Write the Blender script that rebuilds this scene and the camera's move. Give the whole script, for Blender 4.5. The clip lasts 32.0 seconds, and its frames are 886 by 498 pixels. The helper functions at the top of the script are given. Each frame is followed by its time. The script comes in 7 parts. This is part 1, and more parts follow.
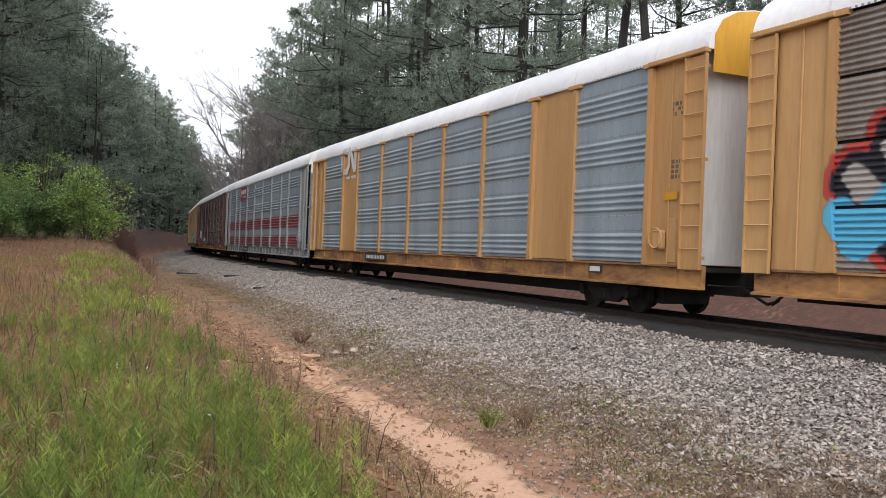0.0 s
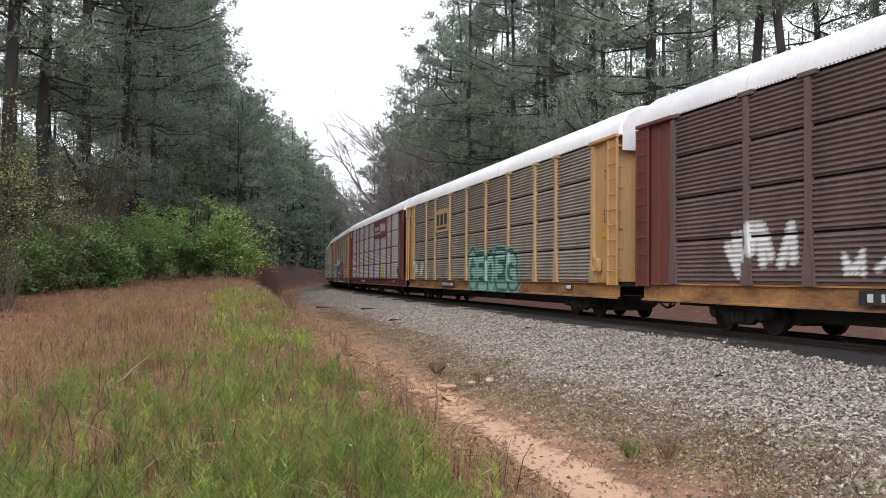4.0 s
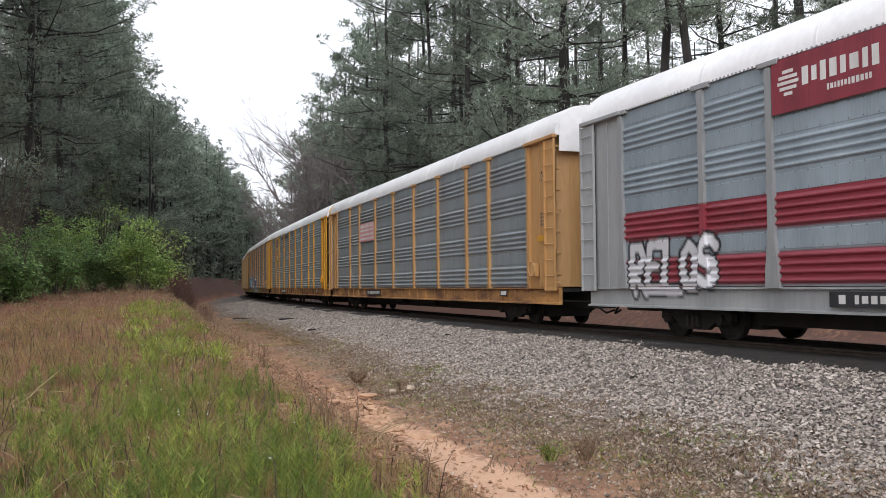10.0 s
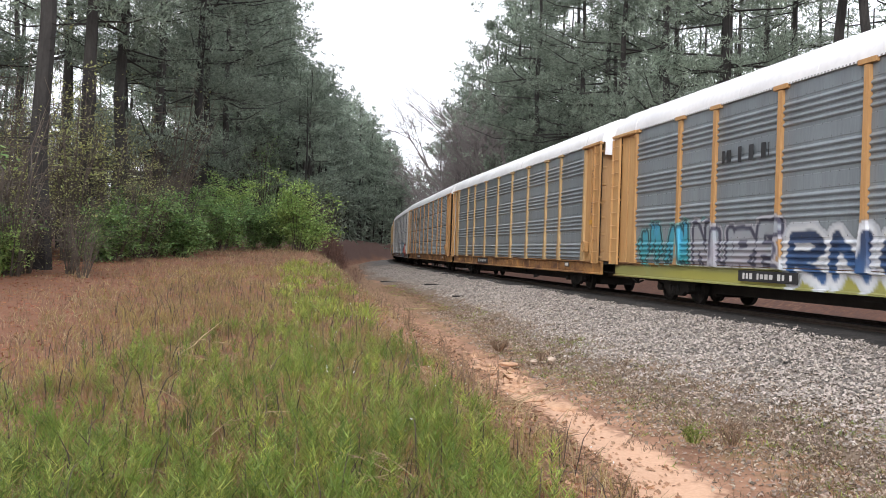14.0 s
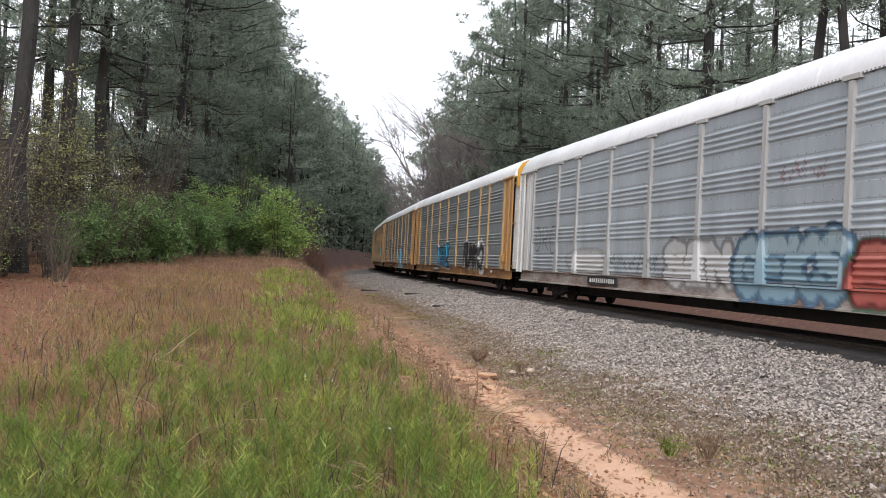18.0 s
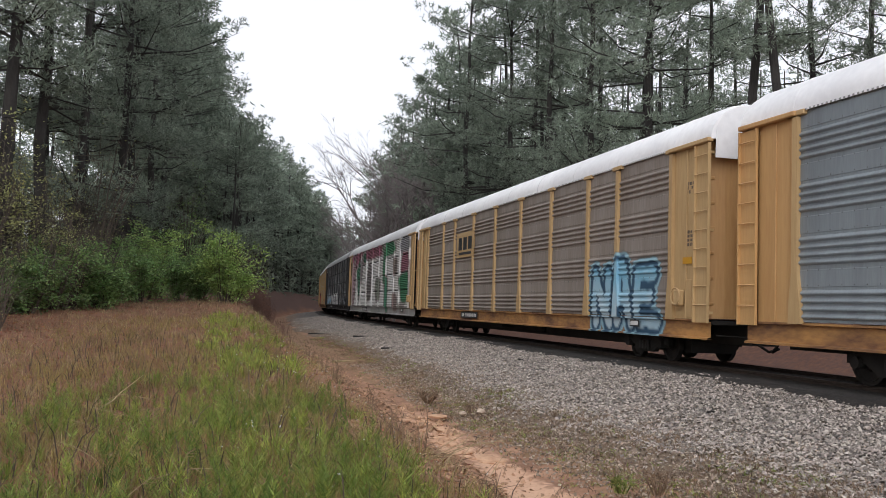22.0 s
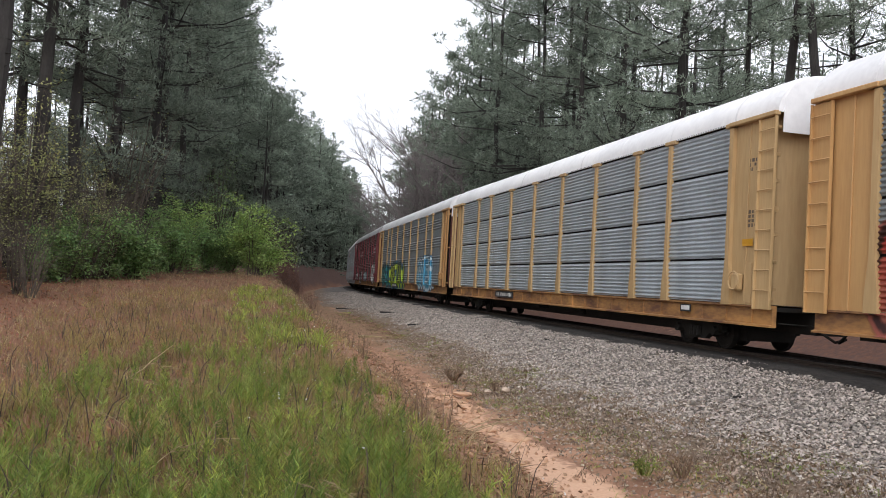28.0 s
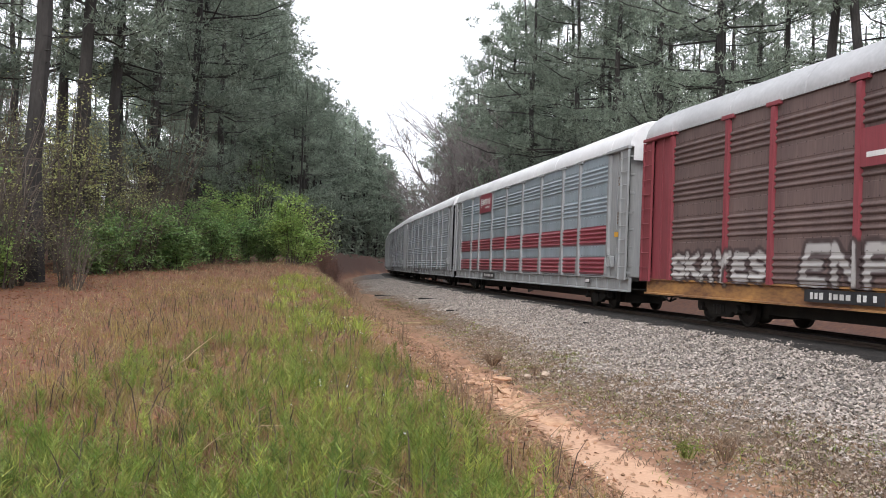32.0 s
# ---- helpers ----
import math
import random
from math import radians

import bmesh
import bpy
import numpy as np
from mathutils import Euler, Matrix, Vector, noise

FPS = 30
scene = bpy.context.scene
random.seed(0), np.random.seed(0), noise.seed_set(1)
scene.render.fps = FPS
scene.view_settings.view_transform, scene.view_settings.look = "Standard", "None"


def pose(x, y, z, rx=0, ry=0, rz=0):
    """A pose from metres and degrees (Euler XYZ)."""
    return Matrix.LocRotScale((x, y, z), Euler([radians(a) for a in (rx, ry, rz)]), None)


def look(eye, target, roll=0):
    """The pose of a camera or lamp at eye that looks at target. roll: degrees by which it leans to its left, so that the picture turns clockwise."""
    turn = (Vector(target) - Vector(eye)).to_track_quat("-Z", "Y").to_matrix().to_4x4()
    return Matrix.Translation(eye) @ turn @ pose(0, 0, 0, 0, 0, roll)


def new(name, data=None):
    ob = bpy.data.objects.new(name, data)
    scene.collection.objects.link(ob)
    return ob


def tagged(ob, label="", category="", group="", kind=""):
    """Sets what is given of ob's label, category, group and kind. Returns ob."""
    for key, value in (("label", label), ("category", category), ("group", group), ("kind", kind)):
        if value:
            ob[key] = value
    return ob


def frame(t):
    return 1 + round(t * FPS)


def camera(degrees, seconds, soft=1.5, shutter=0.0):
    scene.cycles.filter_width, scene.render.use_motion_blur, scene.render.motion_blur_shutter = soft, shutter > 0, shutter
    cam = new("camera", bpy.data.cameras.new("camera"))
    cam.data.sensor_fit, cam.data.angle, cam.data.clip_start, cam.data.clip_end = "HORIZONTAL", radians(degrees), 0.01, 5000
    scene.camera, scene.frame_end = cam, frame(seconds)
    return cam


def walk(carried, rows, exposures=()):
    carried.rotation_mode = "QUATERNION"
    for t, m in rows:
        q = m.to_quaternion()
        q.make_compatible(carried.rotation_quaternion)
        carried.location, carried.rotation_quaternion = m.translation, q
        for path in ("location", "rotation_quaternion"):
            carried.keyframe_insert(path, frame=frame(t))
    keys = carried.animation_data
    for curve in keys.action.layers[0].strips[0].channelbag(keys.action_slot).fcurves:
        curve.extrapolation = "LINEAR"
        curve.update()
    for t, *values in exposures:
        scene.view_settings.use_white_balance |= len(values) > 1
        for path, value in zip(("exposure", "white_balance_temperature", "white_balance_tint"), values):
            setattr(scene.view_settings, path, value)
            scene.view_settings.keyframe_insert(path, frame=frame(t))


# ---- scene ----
# ---------------------------------------------------------------- camera
EYE = (0.0, 0.0, 1.17)                       # metres; z = 0 is the top of the rails
cam = camera(54.0, 32.0, soft=0.6)
# seconds, yaw, pitch, roll in degrees of a phone held in the hand
VIEW = (
    (0.0, -25.74, 0.21, 2.24),
    (0.5, -26.10, 0.07, 1.88),
    (1.0, -24.27, 0.29, 1.79),
    (1.5, -24.92, 0.53, 3.23),
    (2.0, -20.38, -0.49, 6.21),
    (2.5, -14.98, 0.84, 1.86),
    (4.5, -17.50, 1.92, 0.44),
    (5.0, -17.87, 0.46, 1.23),
    (5.5, -19.76, -0.04, 2.20),
    (6.0, -20.86, 0.25, 1.74),
    (6.5, -21.80, 1.46, 2.20),
    (7.0, -20.92, 1.29, 2.73),
    (7.5, -23.07, 1.57, 1.51),
    (8.0, -26.07, 0.89, 1.59),
    (8.5, -27.34, 3.84, 2.88),
    (9.0, -21.38, -0.81, 4.26),
    (9.5, -23.43, -2.91, -0.51),
    (10.0, -22.37, 2.43, -0.47),
    (10.5, -17.59, 4.72, 2.46),
    (11.0, -16.41, 1.95, 1.77),
    (11.5, -13.11, 1.90, 2.05),
    (12.0, -13.10, 1.85, 1.31),
    (12.5, -11.31, 1.91, 1.33),
    (13.0, -11.31, 1.33, 0.19),
    (13.5, -12.11, 0.43, 1.51),
    (14.0, -12.81, 0.31, 1.98),
    (14.5, -13.12, 1.16, 1.87),
    (16.5, -14.11, 1.62, 1.96),
    (17.0, -13.68, 2.11, 1.95),
    (17.5, -14.17, 0.94, 2.04),
    (18.0, -14.03, 1.00, 2.88),
    (18.5, -13.64, 1.42, 3.18),
    (19.0, -14.91, 1.62, 3.80),
    (19.5, -18.03, 1.65, 4.15),
    (20.0, -16.52, 2.29, 2.05),
    (20.5, -15.96, 1.77, 1.46),
    (21.0, -15.62, 4.05, 2.17),
    (21.5, -17.33, 4.37, 1.85),
    (22.0, -17.35, 3.85, 1.90),
    (22.5, -17.63, 2.63, 0.51),
    (23.0, -17.24, 3.59, 1.02),
    (23.5, -15.14, 3.56, 0.19),
    (24.0, -17.06, 4.27, 1.11),
    (24.5, -16.48, 4.04, 0.97),
    (25.0, -15.99, 2.87, 1.45),
    (25.5, -15.84, 2.11, 2.16),
    (27.5, -15.40, 2.29, 2.48),
    (28.0, -15.56, 2.31, 3.25),
    (28.5, -15.74, 2.01, 3.49),
    (29.0, -14.70, 1.89, 2.57),
    (29.5, -14.88, 1.14, 2.91),
    (30.0, -14.28, 1.13, 2.48),
    (30.5, -14.07, 1.67, 2.42),
    (31.0, -12.63, 2.28, 2.32),
    (31.5, -13.59, 1.60, 2.14),
    (32.0, -13.15, 1.25, 2.21),
)
# the phone darkens and brightens its picture as it goes: seconds, stops
EXPOSURE = [(t, 0.2 + e) for t, e in ((0.0, -0.05), (1.0, -0.1), (2.0, 0.0), (5.0, 0.05), (6.0, 0.08), (6.5, -0.1), (7.0, -0.25), (8.0, -0.15), (8.5, -0.3), (9.0, -0.48), (9.5, -0.35), (10.0, -0.15), (10.5, -0.3), (11.0, -0.48), (11.5, -0.2), (12.0, 0.0), (13.0, 0.05), (14.0, 0.3), (17.0, 0.02), (18.0, 0.1), (19.0, 0.08), (20.0, 0.0), (21.0, -0.1), (22.0, -0.35), (23.0, -0.3), (24.0, -0.32), (25.0, -0.42), (28.0, -0.18), (29.0, 0.0), (30.0, 0.15), (31.0, 0.18), (32.0, 0.22))]
walk(cam, [(t, pose(*EYE, 90 + p, 0, y) @ pose(0, 0, 0, 0, 0, r)) for t, y, p, r in VIEW], exposures=EXPOSURE)

# ---------------------------------------------------------------- light: a bright overcast sky
world = bpy.data.worlds.new("overcast_sky")
scene.world = world
world.use_nodes = True
wn, wl = world.node_tree.nodes, world.node_tree.links
sky = wn.new("ShaderNodeTexSky")
sky.sky_type = "NISHITA"
sky.sun_disc = False
sky.sun_elevation, sky.sun_rotation = radians(32), radians(204)
sky.air_density, sky.dust_density = 1.0, 3.0
grey = wn.new("ShaderNodeHueSaturation")
grey.inputs["Saturation"].default_value = 0.12
wl.new(sky.outputs[0], grey.inputs["Color"])
cloud = wn.new("ShaderNodeMix")
cloud.data_type = "RGBA"
cloud.inputs[0].default_value = 0.8
cloud.inputs[7].default_value = (11.2, 11.5, 12.5, 1)
wl.new(grey.outputs[0], cloud.inputs[6])
wl.new(cloud.outputs[2], wn["Background"].inputs["Color"])
wn["Background"].inputs["Strength"].default_value = 0.115
sun = new("sun", bpy.data.lights.new("sun", "SUN"))
sun.data.energy, sun.data.angle, sun.data.color = 1.25, radians(50), (1.0, 0.98, 0.95)
sun.matrix_world = look((0, 0, 30), (20, 44, 0))

# ---------------------------------------------------------------- materials


def mat(name, col, col2=None, rough=0.7, metal=0.0, scale=3.0, fine=40.0, stretch=(1, 1, 1), bump=0.0, col3=None, edge=0.5, per=0.0, bdist=0.01):
    """Noise at two scales between col and col2, specks of col3, relief, and a change of tone from object to object."""
    m = bpy.data.materials.new(name)
    m.use_nodes = True
    n, l = m.node_tree.nodes, m.node_tree.links
    b = n["Principled BSDF"]
    b.inputs["Roughness"].default_value, b.inputs["Metallic"].default_value = rough, metal
    co = n.new("ShaderNodeTexCoord")
    mp = n.new("ShaderNodeMapping")
    mp.inputs["Scale"].default_value = stretch
    l.new(co.outputs["Object"], mp.inputs["Vector"])
    big, small = n.new("ShaderNodeTexNoise"), n.new("ShaderNodeTexNoise")
    big.inputs["Scale"].default_value, big.inputs["Detail"].default_value = scale, 6
    small.inputs["Scale"].default_value, small.inputs["Detail"].default_value = fine, 4
    for t in (big, small):
        l.new(mp.outputs[0], t.inputs["Vector"])
    add = n.new("ShaderNodeMath")
    add.operation = "MULTIPLY_ADD"
    add.inputs[1].default_value = 0.45
    l.new(small.outputs["Fac"], add.inputs[0])
    l.new(big.outputs["Fac"], add.inputs[2])
    ramp = n.new("ShaderNodeValToRGB")
    ramp.color_ramp.elements[0].position, ramp.color_ramp.elements[1].position = edge + 0.02, edge + 0.42
    c2 = col2 or tuple(c * 0.72 for c in col)
    ramp.color_ramp.elements[0].color, ramp.color_ramp.elements[1].color = (*c2, 1), (*col, 1)
    if col3:
        e = ramp.color_ramp.elements.new(min(0.98, edge + 0.5))
        e.color = (*col3, 1)
    l.new(add.outputs[0], ramp.inputs[0])
    out = ramp.outputs[0]
    if per:
        info = n.new("ShaderNodeObjectInfo")
        hsv = n.new("ShaderNodeHueSaturation")
        rng = n.new("ShaderNodeMapRange")
        rng.inputs[3].default_value, rng.inputs[4].default_value = 1 - per, 1 + per
        l.new(info.outputs["Random"], rng.inputs[0])
        l.new(rng.outputs[0], hsv.inputs["Value"])
        l.new(out, hsv.inputs["Color"])
        out = hsv.outputs[0]
    l.new(out, b.inputs["Base Color"])
    if bump:
        bp = n.new("ShaderNodeBump")
        bp.inputs["Strength"].default_value, bp.inputs["Distance"].default_value = bump, bdist
        l.new(small.outputs["Fac"], bp.inputs["Height"])
        l.new(bp.outputs[0], b.inputs["Normal"])
    return m


def island(m, low, high, hue=0.0):
    """Make each loose piece of a joined mesh a little lighter or darker, and of its own hue."""
    n, l = m.node_tree.nodes, m.node_tree.links
    b = n["Principled BSDF"]
    src = b.inputs["Base Color"].links[0].from_socket
    geo, hsv, rng = n.new("ShaderNodeNewGeometry"), n.new("ShaderNodeHueSaturation"), n.new("ShaderNodeMapRange")
    rng.inputs[3].default_value, rng.inputs[4].default_value = low, high
    l.new(geo.outputs["Random Per Island"], rng.inputs[0])
    l.new(rng.outputs[0], hsv.inputs["Value"])
    if hue:
        mul, rn = n.new("ShaderNodeMath"), n.new("ShaderNodeMapRange")
        mul.operation = "FRACT"
        pre = n.new("ShaderNodeMath")
        pre.operation = "MULTIPLY"
        pre.inputs[1].default_value = 17.3
        l.new(geo.outputs["Random Per Island"], pre.inputs[0])
        l.new(pre.outputs[0], mul.inputs[0])
        rn.inputs[3].default_value, rn.inputs[4].default_value = 0.5 - hue, 0.5 + hue
        l.new(mul.outputs[0], rn.inputs[0])
        l.new(rn.outputs[0], hsv.inputs["Hue"])
    l.new(src, hsv.inputs["Color"])
    l.new(hsv.outputs[0], b.inputs["Base Color"])
    return m


def leafy(m, amount=0.35):
    """Let some light pass through leaves and blades."""
    n, l = m.node_tree.nodes, m.node_tree.links
    b, o = n["Principled BSDF"], n["Material Output"]
    tr, mix = n.new("ShaderNodeBsdfTranslucent"), n.new("ShaderNodeMixShader")
    l.new(b.inputs["Base Color"].links[0].from_socket, tr.inputs["Color"])
    mix.inputs[0].default_value = amount
    l.new(b.outputs[0], mix.inputs[1])
    l.new(tr.outputs[0], mix.inputs[2])
    l.new(mix.outputs[0], o.inputs["Surface"])
    return m


V = (1.0, 1.0, 0.12)     # streaks that run down a wall
M_STEEL = mat("galvanised_panel", (0.51, 0.56, 0.605), (0.40, 0.44, 0.475), 0.38, 0.35, 1.6, 25, V, 0.05, per=0.06)
M_BLUE = mat("blue_grey_panel", (0.39, 0.46, 0.515), (0.28, 0.335, 0.38), 0.38, 0.35, 1.6, 25, V, 0.05, per=0.06)
M_DULL = mat("weathered_panel", (0.312, 0.355, 0.385), (0.226, 0.255, 0.277), 0.42, 0.35, 1.4, 22, V, 0.08, per=0.08)
M_TAN = mat("rust_stained_panel", (0.33, 0.29, 0.26), (0.20, 0.165, 0.14), 0.7, 0.1, 1.2, 20, V, 0.1, per=0.1)
M_BROWN = mat("brown_panel", (0.17, 0.115, 0.105), (0.09, 0.062, 0.06), 0.7, 0.05, 1.2, 20, V, 0.1, per=0.1)
M_SILVER = mat("bright_silver_panel", (0.70, 0.70, 0.72), (0.54, 0.55, 0.57), 0.45, 0.15, 1.6, 25, V, 0.05, per=0.05)
M_WHITEP = mat("white_washed_panel", (0.80, 0.79, 0.78), (0.68, 0.67, 0.66), 0.6, 0.05, 1.3, 22, V, 0.06, per=0.05)
M_DARKP = mat("dark_grey_panel", (0.28, 0.29, 0.305), (0.18, 0.185, 0.195), 0.55, 0.2, 1.4, 22, V, 0.08, per=0.08)
M_REDP = mat("crimson_panel", (0.30, 0.045, 0.065), (0.19, 0.03, 0.045), 0.5, 0.0, 1.5, 25, V, 0.05, per=0.05)
M_ORANGE = mat("orange_buff_paint", (0.55, 0.33, 0.14), (0.42, 0.22, 0.085), 0.5, 0.0, 1.0, 18, V, 0.04, per=0.05)
M_SILL = mat("rusty_orange_sill", (0.48, 0.25, 0.085), (0.14, 0.066, 0.04), 0.7, 0.0, 1.3, 9, (1, 0.5, 1.6), 0.06, per=0.12, edge=0.5)
M_YELLOW = mat("bright_yellow_paint", (0.68, 0.36, 0.03), (0.52, 0.25, 0.025), 0.45, 0.0, 1.0, 18, V, 0.03, per=0.04)
M_PALE = mat("faded_buff_paint", (0.56, 0.39, 0.20), (0.43, 0.28, 0.13), 0.6, 0.0, 1.0, 18, V, 0.04, per=0.05)
M_OXIDE = mat("oxide_red_paint", (0.19, 0.055, 0.045), (0.11, 0.035, 0.03), 0.6, 0.0, 1.2, 20, V, 0.05, per=0.05)
M_REDPOST = mat("faded_red_paint", (0.27, 0.05, 0.065), (0.17, 0.038, 0.045), 0.6, 0.0, 1.2, 20, V, 0.05, per=0.05)
M_GREY = mat("grey_paint", (0.36, 0.37, 0.375), (0.25, 0.26, 0.265), 0.5, 0.05, 1.0, 18, V, 0.04, per=0.05)
M_BLACKP = mat("black_paint", (0.035, 0.037, 0.042), (0.018, 0.019, 0.022), 0.5, 0.0, 1.2, 20, V, 0.05, per=0.05)
M_WHITE = mat("white_paint", (0.72, 0.72, 0.71), (0.52, 0.51, 0.49), 0.5, 0.0, 1.0, 20, V, 0.03, per=0.04)
M_ROOF = mat("white_roof", (0.88, 0.88, 0.89), (0.72, 0.72, 0.74), 0.5, 0.0, 0.35, 6, (1, 1, 1), 0.04, per=0.13)
M_ROOF2 = mat("galvanised_roof", (0.55, 0.55, 0.56), (0.40, 0.40, 0.41), 0.5, 0.2, 0.6, 9, (1, 1, 1), 0.04, per=0.05)
M_RIVET = mat("rivet_heads", (0.16, 0.16, 0.165), (0.10, 0.10, 0.10), 0.6, 0.1)
M_CHALK = mat("chalky_white_paint", (0.50, 0.50, 0.49), (0.36, 0.35, 0.34), 0.6, 0.0, 1.0, 20, V, 0.03, per=0.04)
M_CHALKSILL = mat("rust_streaked_white_sill", (0.46, 0.42, 0.39), (0.17, 0.10, 0.075), 0.7, 0.0, 1.3, 9, (1, 0.5, 1.6), 0.06, per=0.1, edge=0.5)
M_UNDER = mat("grimy_underframe", (0.022, 0.018, 0.015), (0.009, 0.008, 0.007), 0.85, 0.0, 2.5, 30, bump=0.1)
M_WHEEL = mat("worn_wheel_steel", (0.032, 0.027, 0.024), (0.014, 0.012, 0.011), 0.65, 0.4, 4, 40)
# near-black that stands for the shade inside a car
M_INSIDE_SHADE = mat("dark_seam", (0.012, 0.012, 0.013), (0.007, 0.007, 0.008), 0.9)
M_RAIL = mat("railhead_steel", (0.085, 0.062, 0.05), (0.045, 0.033, 0.028), 0.6, 0.5, 6, 60)
M_TIE = mat("creosoted_timber", (0.075, 0.055, 0.042), (0.035, 0.027, 0.022), 0.9, 0.0, 3, 40, (1, 6, 1), 0.3, per=0.2)
# its dark tone paints the shadowed gaps between the loose stones
M_BALLAST = mat("ballast_bed", (0.27, 0.24, 0.22), (0.05, 0.042, 0.037), 0.9, 0.0, 9.0, 24, bump=1.0, col3=(0.42, 0.40, 0.385), bdist=0.06)


def foot_dirt(m):
    """Clay washed between the stones towards the foot of the bed."""
    n, l = m.node_tree.nodes, m.node_tree.links
    b = n["Principled BSDF"]
    src = b.inputs["Base Color"].links[0].from_socket
    at, no, su, rg, mx, co = (n.new(k) for k in ("ShaderNodeAttribute", "ShaderNodeTexNoise", "ShaderNodeMath", "ShaderNodeMapRange", "ShaderNodeMix", "ShaderNodeTexCoord"))
    at.attribute_name = "cover"
    no.inputs["Scale"].default_value, no.inputs["Detail"].default_value = 2.2, 8
    l.new(co.outputs["Object"], no.inputs["Vector"])
    l.new(at.outputs["Fac"], su.inputs[0])
    l.new(no.outputs["Fac"], su.inputs[1])
    rg.inputs[1].default_value, rg.inputs[2].default_value = 0.85, 1.2
    l.new(su.outputs[0], rg.inputs[0])
    mx.data_type = "RGBA"
    mx.inputs[7].default_value = (0.22, 0.16, 0.115, 1)
    l.new(rg.outputs[0], mx.inputs[0])
    l.new(src, mx.inputs[6])
    l.new(mx.outputs[2], b.inputs["Base Color"])


foot_dirt(M_BALLAST)
# oily stones, blackened further to paint in the shade under the train
M_GREASE_SHADE = mat("oily_ballast", (0.035, 0.029, 0.025), (0.013, 0.011, 0.01), 0.85, 0.0, 6, 30, bump=0.8, bdist=0.04)
M_DIRTSTONE = island(mat("clay_stained_stone", (0.40, 0.32, 0.25), (0.24, 0.18, 0.14), 0.9, 0.0, 6, 60, bump=0.2), 0.4, 1.5, 0.02)
M_STONE = island(mat("crushed_granite", (0.46, 0.405, 0.365), (0.29, 0.245, 0.212), 0.85, 0.0, 6, 60, bump=0.2), 0.4, 1.45, 0.02)
M_BARK = mat("pine_bark", (0.05, 0.045, 0.042), (0.02, 0.018, 0.017), 0.95, 0.0, 3, 18, (1, 1, 0.3), 0.8, per=0.2, bdist=0.03)
M_TWIG = mat("grey_twig", (0.13, 0.105, 0.085), (0.065, 0.052, 0.043), 0.95, 0.0, 4, 20, per=0.25)
M_NEEDLE = leafy(island(mat("pine_needles", (0.285, 0.335, 0.265), (0.14, 0.175, 0.135), 0.75, 0.0, 0.45, 3, per=0.28), 0.5, 1.55, 0.02), 0.45)
M_LEAF = leafy(island(mat("spring_leaves", (0.45, 0.60, 0.19), (0.28, 0.42, 0.13), 0.6, 0.0, 0.9, 6, per=0.12), 0.6, 1.35, 0.02), 0.4)
M_LEAF2 = leafy(island(mat("deep_green_leaves", (0.26, 0.40, 0.14), (0.13, 0.23, 0.08), 0.6, 0.0, 0.9, 6, per=0.12), 0.6, 1.4, 0.02), 0.35)
M_LEAF3 = leafy(island(mat("yellow_buds", (0.47, 0.50, 0.20), (0.33, 0.34, 0.14), 0.6, 0.0, 0.9, 6, per=0.12), 0.7, 1.3, 0.02), 0.35)
M_GRASS = leafy(island(mat("spring_grass", (0.36, 0.405, 0.08), (0.17, 0.21, 0.045), 0.6, 0.0, 0.6, 4), 0.45, 1.6, 0.03), 0.35)
M_GRASS2 = leafy(island(mat("deep_grass", (0.21, 0.285, 0.05), (0.10, 0.15, 0.028), 0.6, 0.0, 0.7, 5), 0.6, 1.4, 0.02), 0.35)
M_PLUME = leafy(island(mat("feathery_green", (0.29, 0.34, 0.078), (0.14, 0.178, 0.042), 0.65, 0.0, 0.8, 5), 0.4, 1.65, 0.03), 0.35)
M_STRAW = leafy(island(mat("dry_straw", (0.46, 0.36, 0.20), (0.30, 0.22, 0.12), 0.7, 0.0, 1.5, 9), 0.6, 1.3, 0.01), 0.2)
M_WEED = island(mat("brown_weed_stalks", (0.24, 0.155, 0.095), (0.13, 0.085, 0.055), 0.85, 0.0, 1.5, 9), 0.6, 1.4, 0.01)
M_DARKSTALK = island(mat("dead_stalks", (0.095, 0.07, 0.052), (0.04, 0.03, 0.025), 0.9, 0.0, 1.5, 9), 0.6, 1.4, 0.01)
M_OLIVE = leafy(island(mat("olive_grass", (0.36, 0.27, 0.10), (0.20, 0.15, 0.06), 0.7, 0.0, 0.8, 5), 0.6, 1.4, 0.03), 0.3)
M_CRUMB = island(mat("brown_clay_crumbs", (0.40, 0.23, 0.14), (0.22, 0.115, 0.07), 0.95, 0.0, 5, 40, bump=0.3), 0.5, 1.3)
M_REDTWIG = mat("red_brown_twig", (0.20, 0.115, 0.09), (0.10, 0.055, 0.045), 0.95, 0.0, 4, 20, per=0.2)
M_PURPLE = mat("purple_grey_twig", (0.26, 0.225, 0.22), (0.16, 0.14, 0.14), 0.95, 0.0, 4, 20, per=0.1)
M_CLOD = island(mat("clay_clods", (0.52, 0.33, 0.21), (0.36, 0.20, 0.12), 0.95, 0.0, 5, 40, bump=0.3), 0.6, 1.2)
M_LITTER = island(mat("leaf_litter", (0.37, 0.17, 0.088), (0.21, 0.09, 0.048), 0.9, 0.0, 2, 9), 0.6, 1.3, 0.02)


